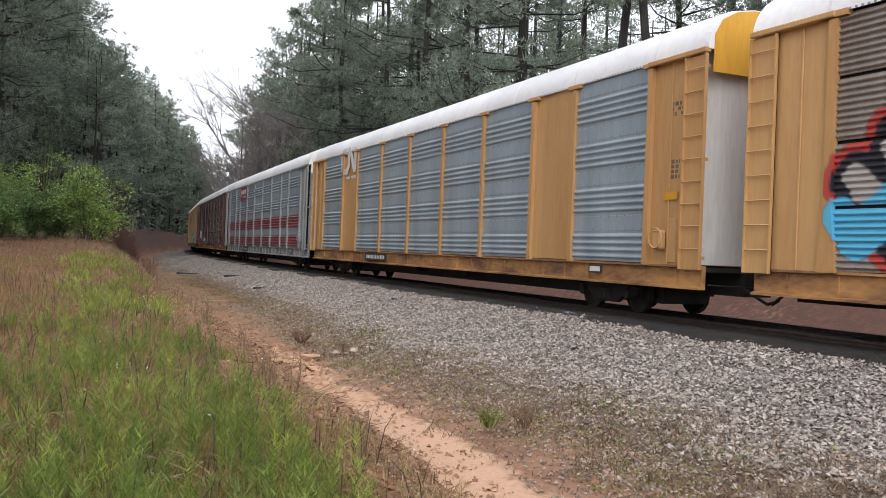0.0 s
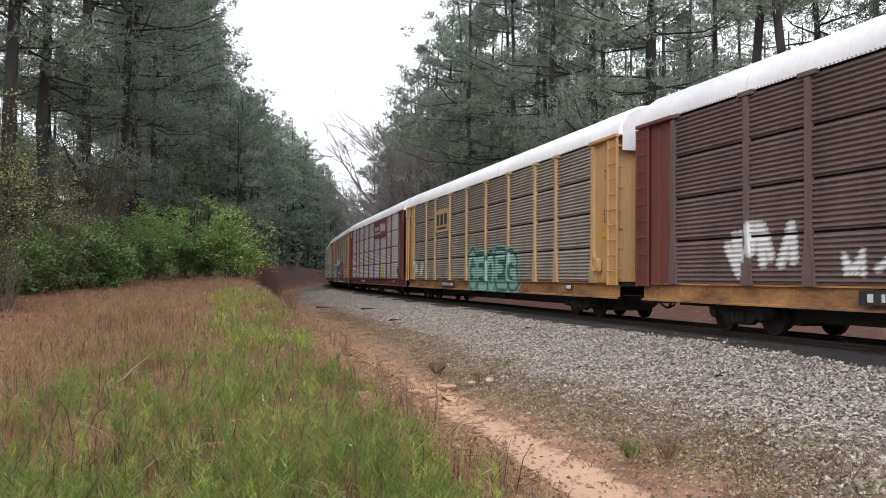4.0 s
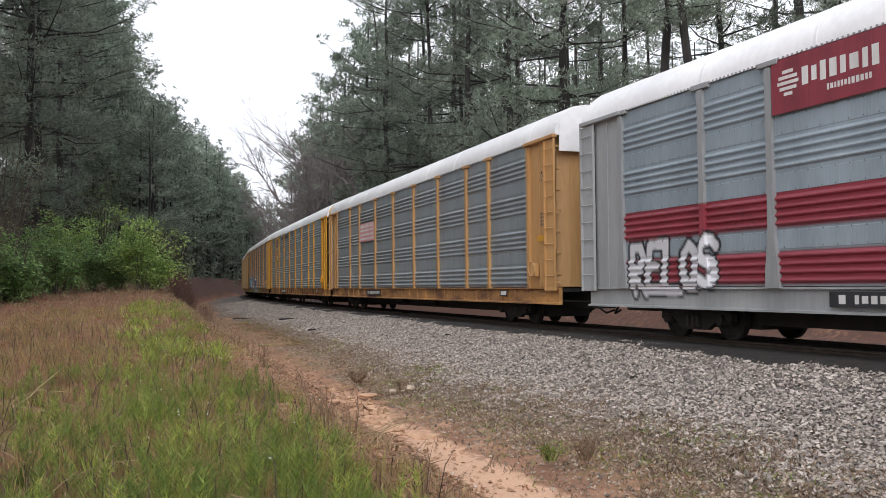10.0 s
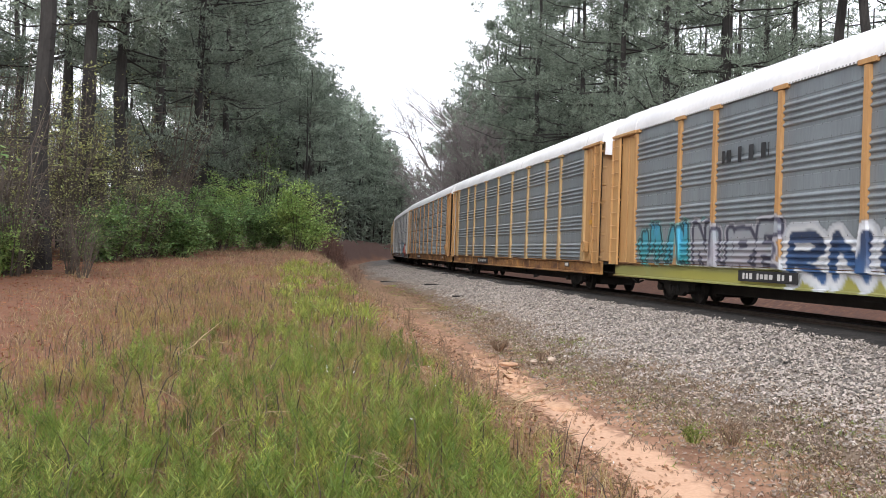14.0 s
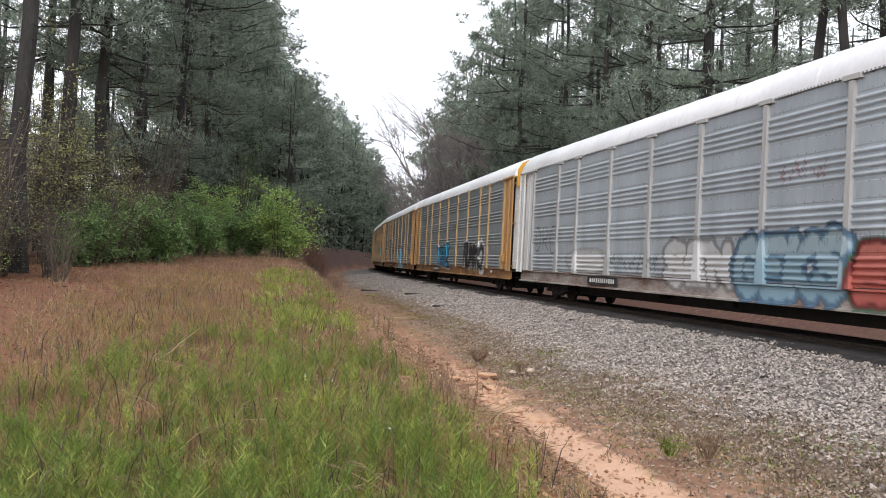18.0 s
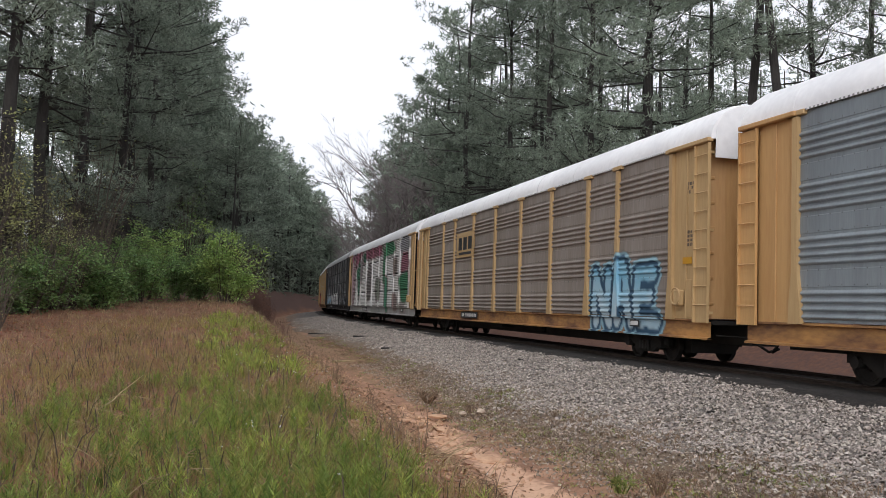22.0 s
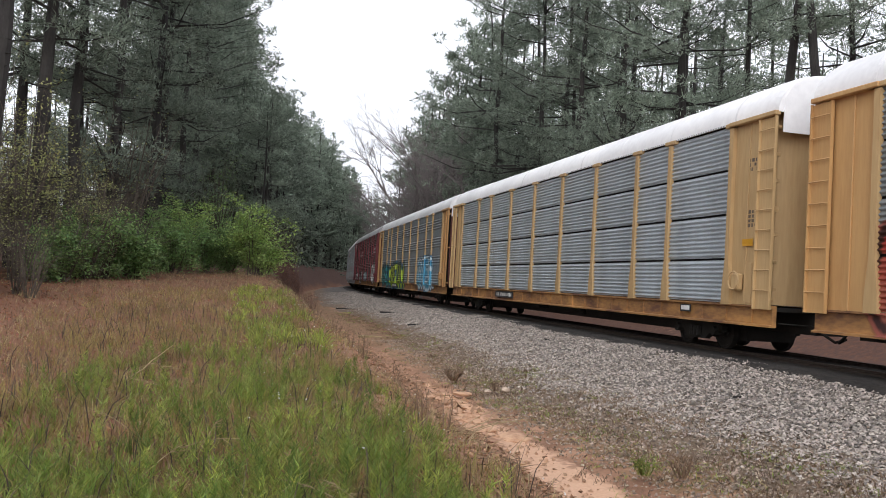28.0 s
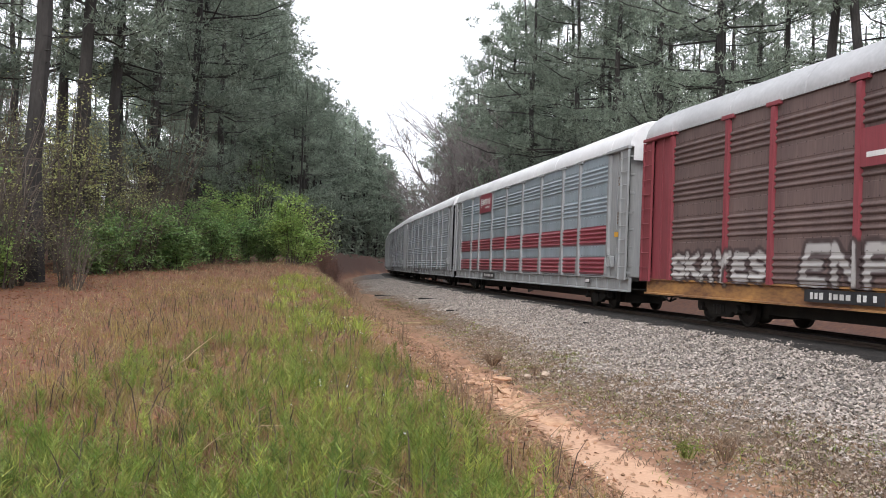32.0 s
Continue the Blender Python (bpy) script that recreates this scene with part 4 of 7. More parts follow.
class Spray:
    """Spray paint on a car's side: strokes of abstract lettering, fills and outlines."""

    def __init__(self, *marks, bands=()):
        self.marks, self.bands = marks, bands

    def hits(self, a, b):                      # bands of paint stay on the panels
        return any(m[0] < b and m[1] > a for m in self.marks)

    def __call__(self, y, z):
        out = np.zeros((*y.shape, 4))
        for lo, hi in self.bands:
            on = ((z > lo) & (z < hi))[..., None] * 1.0
            out[..., :3] += on * np.array((0.30, 0.04, 0.06)) * (0.75 + 0.5 * fbm(y * 1.5, z * 6, 5))[..., None]
            out[..., 3:] += on * 0.96
        for n, (y0, y1, z0, z1, fill, line_col, shade, letters, style) in enumerate(self.marks):
            rnd = random.Random(int(abs(y0) * 100) + n * 7 + len(str(letters)))
            # seen from outside, words run from the far end to the near end
            if style == "blob":                # a rounded patch with an outline
                cy, cz, ry, rz = (y0 + y1) / 2, (z0 + z1) / 2, (y1 - y0) / 2, (z1 - z0) / 2
                u, v = np.abs(y - cy) / ry, np.abs(z - cz) / rz
                q = (1 - (u ** 2.6 + v ** 2.6) ** (1 / 2.6)) * min(ry, rz) + (fbm(y * 1.1, z * 1.1, n + letters) - 0.5) * 0.55 * min(ry, rz)
                for mask, c in ((q + 0.12, line_col), (q, fill[0])):
                    al = np.clip(mask / 0.05, 0, 1)[..., None] * 0.96
                    out[..., :3] = out[..., :3] * (1 - al) + np.array(c) * al
                    out[..., 3:] = out[..., 3:] + (1 - out[..., 3:]) * al
                continue
            word = letters if isinstance(letters, str) else ""
            letters = len(word) or letters
            lw = (y1 - y0) / letters
            th = min(lw, z1 - z0) * (0.045 if style == "line" else 0.21 if style == "bubble" else 0.15 if word else 0.122)
            rim, halo = (1.5, 1.75) if style == "bubble" else (1.75, 2.3)
            dist = np.full(y.shape, 9.0)
            for i in range(letters):
                cy = y1 - (i + 0.5) * lw
                cz = (z0 + z1) / 2 + rnd.uniform(-0.06, 0.06) * (z1 - z0)
                hw, hh = lw * (0.36 if word else 0.42), (z1 - z0) * 0.4 * rnd.uniform(0.85, 1.1)
                turn = rnd.choice((-1, 1))
                if word:
                    skew = rnd.uniform(-0.12, 0.2)
                    runs = [[tuple(float(c) * 2 - 1 for c in p.split(",")) for p in run.split()] for run in STROKES[word[i]].split(";")]
                    runs = [[(u + skew * v, v) for u, v in run] for run in runs]
                else:
                    pts = [(rnd.uniform(-1, -0.5) * turn, rnd.choice((-1, 1)) * rnd.uniform(0.6, 1))]
                    for q in range(rnd.choice((4, 5, 5, 6))):
                        pts.append((turn * (-0.8 + 1.7 * (q + 1) / 6) + rnd.uniform(-0.55, 0.55), -math.copysign(rnd.uniform(0.1, 1.05), pts[-1][1])))
                    runs = [pts]
                for run in runs:
                    pts = [(cy - u * hw, cz + v * hh) for u, v in run]
                    for (ay, az), (by, bz) in zip(pts, pts[1:]):
                        dy, dz = by - ay, bz - az
                        t = np.clip(((y - ay) * dy + (z - az) * dz) / (dy * dy + dz * dz + 1e-9), 0, 1)
                        dist = np.minimum(dist, np.hypot(y - ay - t * dy, z - az - t * dz))
            wob = (vnoise(y * 5, z * 5, n + 3) - 0.5) * th * 0.4
            dist = dist + wob

            def lay(mask, c, al=1.0):
                a = np.clip(mask, 0, 1)[..., None] * al
                out[..., :3] = out[..., :3] * (1 - a) + np.array(c) * a
                out[..., 3:] = out[..., 3:] + (1 - out[..., 3:]) * a

            if style == "line":
                lay((th - dist) / 0.03, line_col, 0.9)
                continue
            if style == "cloud":
                inside = np.minimum(np.minimum(y - y0, y1 - y), np.minimum(z - z0, z1 - z)) + (fbm(y * 1.3, z * 1.3, n) - 0.5) * 0.5
                lay((inside + 0.2) / 0.1, shade or fill[0], 0.9)
            elif shade:
                lay((th * halo - dist) / 0.03, shade, 0.95)
            lay((th * rim - dist) / 0.03, line_col)
            grad = np.clip((z - z0) / (z1 - z0) + (fbm(y * 2, z * 2, n + 9) - 0.5), 0, 1)[..., None]
            m = np.clip((th - dist) / 0.04, 0, 1)[..., None] * 0.97
            c = np.array(fill[0]) * (1 - grad) + np.array(fill[-1]) * grad
            out[..., :3] = out[..., :3] * (1 - m) + c * m
            out[..., 3:] = np.maximum(out[..., 3:], m)
        return out


PAINTED = {}


def sprayed(m):
    """The material m with spray paint over it."""
    if m.name not in PAINTED:
        PAINTED[m.name] = paint_material(m.name + "_sprayed", m)
    return PAINTED[m.name]


BLACK, WHITE, NAVY, TEAL, CYAN, LIME, RED, PINK, GREEN = (0.012, 0.012, 0.015), (0.7, 0.7, 0.7), (0.02, 0.035, 0.12), (0.06, 0.38, 0.36), (0.10, 0.42, 0.62), (0.35, 0.5, 0.03), (0.45, 0.05, 0.04), (0.30, 0.08, 0.14), (0.04, 0.22, 0.10)


def sign_box(y, z, w, h, ground, marks, mark_mat):
    """A painted board on the side with abstract marks on it."""
    def add(root):
        b = part("name_board", plaque(y, z, w, h, SIDE - 0.078), ground, root, "painted name board")
        for (yy, zz, ww, hh) in marks:
            part("emblem", plaque(y - yy * w, z + zz * h, ww * w, hh * h, SIDE - 0.0845), mark_mat, b)
    return add


def swoop(root, y, z, sc, m, thick=0.30, flat=1.0):
    """A looped emblem of two bent bands."""
    bm = bmesh.new()
    pts = [(0.8, 0.5), (0.3, 0.5), (0.05, 0.25), (0.05, -0.25), (0.3, -0.5), (0.9, -0.5), (1.15, -0.25), (1.15, 0.5), (1.35, 0.5), (2.0, -0.45), (2.15, -0.45), (2.15, 0.5)]
    for k, ((a, b), (c, d)) in enumerate(zip(pts, pts[1:])):
        A, B = Vector((0, y - a * sc, z + b * sc * flat)), Vector((0, y - c * sc, z + d * sc * flat))
        u = (B - A).normalized()
        v = Vector((0, -u.z, u.y)) * sc * thick / 2
        q = [A - u * sc * 0.08 - v, B + u * sc * 0.08 - v, B + u * sc * 0.08 + v, A - u * sc * 0.08 + v]
        x0 = SIDE - 0.070 - k * 2e-4
        near = [bm.verts.new((x0, p.y, p.z)) for p in q]
        back = [bm.verts.new((SIDE - 0.062, p.y, p.z)) for p in q]
        bm.faces.new(near)
        bm.faces.new(back[::-1])
        for i in range(4):
            bm.faces.new((near[i], back[i], back[(i + 1) % 4], near[(i + 1) % 4]))
    bmesh.ops.recalc_face_normals(bm, faces=bm.faces)
    part("emblem", bm, m, root, "looped emblem of two bent bands")


def shield(root, y, z):
    pts = [(-0.42, 0.75), (0.0, 0.9), (0.42, 0.75), (0.46, 0.2), (0.38, -0.6), (0.0, -0.95), (-0.38, -0.6), (-0.46, 0.2)]
    b = part("emblem", panel_outline([(y + a, z + c) for a, c in pts], SIDE - 0.082), M_WHITE, root, "shield emblem")
    part("emblem", panel_outline([(y - 0.36, z + 0.05), (y + 0.36, z + 0.05), (y + 0.36, z + 0.68), (y, z + 0.82), (y - 0.36, z + 0.68)], SIDE - 0.088), mat_navy, b)
    for i in range(4):
        yy = y - 0.27 + i * 0.18
        part("emblem", panel_outline([(yy - 0.045, z - 0.62), (yy + 0.045, z - 0.62), (yy + 0.045, z), (yy - 0.045, z)], SIDE - 0.088), M_REDP, b)


mat_navy = mat("navy_paint", (0.03, 0.05, 0.16), rough=0.5)
M_STENCIL = mat("faded_stencil", (0.12, 0.09, 0.07), (0.2, 0.15, 0.1), 0.8)
M_PINKW = mat("faded_red_paint", (0.60, 0.25, 0.26), (0.66, 0.40, 0.40), 0.6)
RED_BANDS = ((Z0 + 0.03, Z0 + 0.66), (Z0 + 1.05, Z0 + 1.7))


def marks_red(root, y=5.73, w=2.68):
    b = part("name_board", plaque(y, 4.70, w, 0.98, SIDE - 0.078), M_REDP, root, "crimson name board")
    for k in range(5):                         # a round emblem of stripes
        half = (0.13, 0.22, 0.25, 0.2, 0.1)[k]
        part("emblem", plaque(y + 0.93, 4.94 - k * 0.1, half * 2, 0.06, SIDE - 0.0845), M_WHITE, b)
    part("lettering", bars(y - 0.25, 4.78, 1.7, 0.42, 1, SIDE - 0.0845, 12, 0.17), M_WHITE, b)["kind"] = "stuff"
    part("lettering", bars(y - 0.45, 4.47, 1.0, 0.14, 1, SIDE - 0.0845, 13, 0.06), M_WHITE, b)["kind"] = "stuff"


def marks_wide(root):
    b = part("name_board", plaque(-4.3, 4.58, 5.6, 1.28, SIDE - 0.09), M_OXIDE, root, "oxide-red name board")
    rnd = random.Random(3)
    for i in range(8):
        part("emblem", plaque(-2.15 - i * 0.25, 4.62, 0.15, 0.34 if i == 0 else 0.24, SIDE - 0.0965), M_WHITE, b)
    part("emblem", plaque(-3.1, 4.3, 2.2, 0.09, SIDE - 0.0965), M_WHITE, b)
    for i in range(7):
        part("emblem", plaque(-4.5 - i * 0.34, 4.6 + rnd.uniform(-0.04, 0.04), 0.2, 0.85 if i == 0 else 0.5, SIDE - 0.0965), M_WHITE, b)


def marks_three(root, y, z, ground, m):
    sign_box(y, z, 2.6, 1.1, ground, ((-0.28, 0.05, 0.2, 0.5), (0.0, 0.05, 0.2, 0.5), (0.28, 0.05, 0.2, 0.5), (0, -0.34, 0.7, 0.1)), m)(root)


def marks_flag(root, y=5.73, z=3.76):
    b = part("name_board", plaque(y, z, 2.55, 0.86, SIDE - 0.078), M_PINKW, root, "faded red and white striped board")
    part("lettering", bars(y, z + 0.3, 2.2, 0.2, 1, SIDE - 0.0845, 21, 0.13), M_WHITE, b)["kind"] = "stuff"
    for i in range(3):
        part("emblem", plaque(y, z + 0.1 - i * 0.2, 2.45, 0.075, SIDE - 0.0845), M_WHITE, b)


def build_train():
    S = Spray
    car_carrier(-1, M_TAN, M_ORANGE, M_ORANGE, M_ORANGE, M_PALE, "tiers", spray=S((7.4, 12, 1.2, 3.6, ((0.4, 0.37, 0.35),) * 2, (0.02, 0.02, 0.03), RED, 2, "fill"), (10.5, 12.5, 1.2, 2.6, (CYAN, CYAN), CYAN, None, 1, "fill")), label="weathered brown car carrier with orange ends and blue spray paint")
    car_carrier(0, M_BLUE, M_ORANGE, M_ORANGE, M_WHITE, M_ORANGE, "bands", solid=(1, 7), flare=False, gable=M_YELLOW, signs=lambda r: (swoop(r, 9.35, 4.85, 0.86, M_WHITE), part("lettering", bars(8.3, 4.15, 1.7, 0.16, 1, SIDE - 0.012, 8, 0.12), M_WHITE, r)), label="orange car carrier with blue-grey ridged panels and solid bays")
    car_carrier(1, M_BLUE, M_GREY, M_GREY, M_GREY, M_GREY, "bands", spray=S(bands=RED_BANDS), signs=lambda r: marks_red(r), label="grey car carrier with two crimson bands and a red board")
    car_carrier(2, M_BROWN, M_BROWN, M_OXIDE, M_OXIDE, M_PALE, "tiers", spray=S((7.4, 10, 1.3, 2.4, (WHITE, WHITE), (0.5, 0.5, 0.5), None, 3, "fill"), (3.8, 6.4, 1.25, 1.8, (WHITE, WHITE), (0.4, 0.4, 0.4), None, 3, "fill")), label="brown weathered car carrier with a yellow sill")
    car_carrier(3, M_TAN, M_PALE, M_ORANGE, M_ORANGE, M_ORANGE, "tiers", spray=S((-5.2, 1.3, 0.7, 2.25, ((0.26, 0.5, 0.42), (0.3, 0.52, 0.45)), (0.04, 0.1, 0.09), (0.22, 0.45, 0.38), "GEOEG", "fill"), (9.5, 12, 1.2, 2.2, (WHITE, WHITE), (0.3, 0.3, 0.3), None, 2, "fill")), signs=lambda r: marks_three(r, 5.7, 4.0, M_PALE, M_BLACKP), label="rust-stained car carrier with buff posts and teal spray paint")
    car_carrier(4, M_SILVER, M_OXIDE, M_OXIDE, M_BLACKP, M_OXIDE, "tiers", signs=marks_wide, flare=False, spray=S((-5.6, -4.7, 1.2, 1.75, ((0.65, 0.55, 0.02),) * 2, (0.6, 0.5, 0.05), None, 1, "cloud"), (-11, -10, 1.5, 2.0, (BLACK, BLACK), (0.06, 0.07, 0.05), None, 4, "line")), label="silver car carrier with oxide-red posts, ends and name board")
    car_carrier(5, M_DULL, M_ORANGE, M_ORANGE, M_OXIDE, M_ORANGE, "bands", spray=S((1.7, 7.8, 0.7, 2.45, (CYAN, (0.05, 0.3, 0.5)), (0.75, 0.7, 0.55), (0.35, 0.12, 0.14), "APT", "fill"), (-2.6, 2.2, 0.66, 2.85, ((0.02, 0.05, 0.1), (0.015, 0.03, 0.07)), (0.78, 0.78, 0.8), (0.7, 0.7, 0.74), "VK", "fill"), (-5.2, -2.5, 0.7, 2.8, ((0.02, 0.08, 0.09), (0.015, 0.03, 0.05)), (0.4, 0.42, 0.45), (0.3, 0.06, 0.06), "GS", "fill"), (-7.6, -5.0, 0.7, 2.7, ((0.36, 0.07, 0.06), RED), (0.55, 0.48, 0.46), None, "AR", "fill"), (-9, -4.6, 1.12, 1.5, (RED, RED), RED, RED, 6, "cloud")), label="grey orange-ended car carrier with colourful spray paint along its foot")
    car_carrier(6, M_BLUE, M_GREY, M_GREY, M_GREY, M_GREY, "bands", signs=lambda r: marks_red(r), spray=S((-0.3, 0.9, 0.68, 1.5, (GREEN, GREEN), GREEN, None, 3, "blob"), (-6.9, -0.2, 0.68, 2.75, ((0.42, 0.42, 0.43), (0.36, 0.36, 0.37)), BLACK, (0.7, 0.7, 0.7), "AEOS", "fill"), (8.7, 11.75, 0.92, 2.2, ((0.8, 0.8, 0.84), (0.8, 0.8, 0.84)), BLACK, None, "RELOS", "bubble"), (7.5, 8.8, 2.12, 2.55, (BLACK, BLACK), BLACK, None, "SOIK", "line"), (7.8, 8.6, 1.5, 1.95, (BLACK, BLACK), (0.05, 0.02, 0.02), None, 4, "line"), bands=RED_BANDS), label="grey car carrier with crimson bands and black outlined spray paint")
    car_carrier(7, M_DULL, M_ORANGE, M_ORANGE, M_ORANGE, M_ORANGE, "bands", signs=lambda r: marks_flag(r), flare=False, label="grey car carrier with thin orange posts and a faded striped board")
    car_carrier(8, M_BLUE, M_YELLOW, M_YELLOW, M_WHITE, M_ORANGE, "bands", gable=M_YELLOW, signs=lambda r: (part("name_board", plaque(8.13, 4.25, 1.78, 1.86, SIDE - 0.07), M_YELLOW, r, "yellow board"), shield(r, 8.13, 4.3), part("lettering", bars(3.9, 4.95, 3.7, 0.3, 1, SIDE - 0.08, 4, 0.22), M_BLACKP, r)), spray=S((9.4, 11.9, 1.2, 1.9, (BLACK, (0.2, 0.2, 0.2)), BLACK, None, 5, "line")), label="bright yellow car carrier with a shield emblem")
    car_carrier(9, M_DULL, M_ORANGE, M_ORANGE, M_ORANGE, M_ORANGE, "bands", signs=lambda r: part("lettering", bars(5.75, 3.85, 2.1, 0.5, 1, SIDE - 0.062, 31, 0.22), M_BLACKP, r, "dark lettering"), spray=S((7.4, 11.8, 0.95, 2.3, (TEAL, CYAN), (0.03, 0.08, 0.1), (0.25, 0.5, 0.5), 5, "fill"), (4.2, 8.2, 0.8, 2.1, ((0.45, 0.42, 0.47), (0.38, 0.42, 0.46)), (0.08, 0.08, 0.12), (0.5, 0.5, 0.55), "NURE", "fill"), (-1.5, 11.6, 0.68, 0.98, ((0.36, 0.34, 0.08),) * 2, (0.3, 0.3, 0.1), None, 3, "blob"), (-0.4, 4.0, 0.85, 1.9, ((0.03, 0.12, 0.32), (0.02, 0.04, 0.10)), (0.7, 0.72, 0.75), (0.6, 0.63, 0.68), "RNO", "fill"), (-7.1, -1.6, 1.2, 2.1, ((0.4, 0.35, 0.45), WHITE), (0.4, 0.36, 0.38), None, 7, "line")), label="grey car carrier with orange posts and blue spray paint")
    car_carrier(10, M_DULL, M_PALE, M_ORANGE, M_ORANGE, M_ORANGE, "bands", spray=S((5, 9, 1.2, 1.9, (WHITE, WHITE), (0.45, 0.45, 0.45), None, 6, "line"), (-5, 1, 1.3, 1.8, (WHITE, WHITE), (0.5, 0.5, 0.5), None, 6, "line")), label="weathered grey car carrier with orange ends")
    car_carrier(11, M_STEEL, M_ORANGE, M_ORANGE, M_WHITE, M_ORANGE, "tiers", signs=lambda r: swoop(r, 6.97, 3.92, 1.02, M_BLACKP, 0.16, 0.56), label="silver car carrier with orange posts and a black looped emblem")
    car_carrier(12, M_STEEL, M_CHALK, M_WHITE, M_WHITE, M_CHALKSILL, "bands", spray=S((4.6, 7.6, 1.12, 1.85, (WHITE, WHITE), (0.5, 0.5, 0.5), None, 3, "blob"), (0.8, 4.2, 1.15, 1.85, (BLACK, BLACK), (0.06, 0.06, 0.06), None, 5, "line"), (-3.1, 0.4, 0.95, 2.0, (WHITE, (0.6, 0.6, 0.6)), (0.25, 0.25, 0.25), None, "SEN", "bubble"), (-7.2, -3.2, 0.85, 2.15, ((0.26, 0.40, 0.48), (0.40, 0.50, 0.55)), (0.10, 0.18, 0.26), (0.06, 0.10, 0.16), "GEKS", "bubble"), (-10.4, -7.3, 0.9, 1.9, ((0.50, 0.12, 0.10), (0.56, 0.20, 0.16)), (0.16, 0.03, 0.03), (0.05, 0.12, 0.07), "ES", "bubble"), (-10.4, -3.0, 1.9, 2.25, (BLACK, BLACK), (0.03, 0.03, 0.03), None, 12, "line"), (9.2, 11.7, 1.7, 2.9, (BLACK, BLACK), BLACK, None, "DRC", "line"), (-6.5, -4.5, 3.2, 3.8, (RED, RED), (0.5, 0.05, 0.05), None, 3, "line")), label="silver car carrier with white ends, sprayed in blue and red")
    car_carrier(13, M_DULL, M_PALE, M_ORANGE, M_WHITE, M_ORANGE, "bands", gable=M_YELLOW, spray=S((0.6, 4.6, 1.05, 2.3, ((0.03, 0.2, 0.34), (0.04, 0.3, 0.45)), (0.01, 0.01, 0.02), (0.8, 0.82, 0.85), "YSNE", "fill"), (-6.9, -3.4, 1.1, 2.35, (BLACK, BLACK), (0.015, 0.015, 0.015), (0.85, 0.85, 0.85), "FUNK", "fill"), (-8.4, -6.9, 1.1, 2.3, (BLACK, BLACK), (0.6, 0.6, 0.6), (0.85, 0.85, 0.85), "O", "fill"), (-2.6, 1.6, 1.4, 2.0, (BLACK, BLACK), (0.04, 0.04, 0.05), None, 8, "line"), (-11.4, -9.1, 1.4, 2.15, (BLACK, BLACK), (0.03, 0.03, 0.03), None, 7, "line")), label="grey car carrier with buff posts and black and white spray paint")
    car_carrier(14, M_DULL, M_PALE, M_ORANGE, M_ORANGE, M_ORANGE, "bands", signs=lambda r: marks_flag(r), spray=S((-5.4, -1.9, 0.6, 2.4, ((0.10, 0.34, 0.5), (0.16, 0.42, 0.58)), (0.5, 0.62, 0.68), (0.08, 0.26, 0.4), "EENA", "fill"), (-1.4, 1.0, 1.23, 2.0, (WHITE, WHITE), (0.45, 0.45, 0.45), None, 4, "line"), (1.5, 3.8, 1.2, 2.0, (WHITE, WHITE), (0.3, 0.28, 0.25), None, 4, "line")), label="grey car carrier with buff posts, striped board and blue spray paint")
    car_carrier(15, M_TAN, M_PALE, M_PALE, M_ORANGE, M_ORANGE, "bands", roof=M_ROOF, signs=lambda r: marks_three(r, 5.4, 3.95, M_PALE, M_BLACKP), spray=S((-11.3, -7.5, 0.7, 2.5, ((0.5, 0.62, 0.68), (0.22, 0.48, 0.64)), (0.03, 0.08, 0.14), (0.3, 0.5, 0.6), "NAE", "fill")), label="rust-stained car carrier with buff posts and a lettered board")
    GREYED, MAUVE, MOSS, OUT = (0.22, 0.2, 0.2), (0.30, 0.10, 0.15), (0.05, 0.2, 0.12), (0.42, 0.37, 0.36)
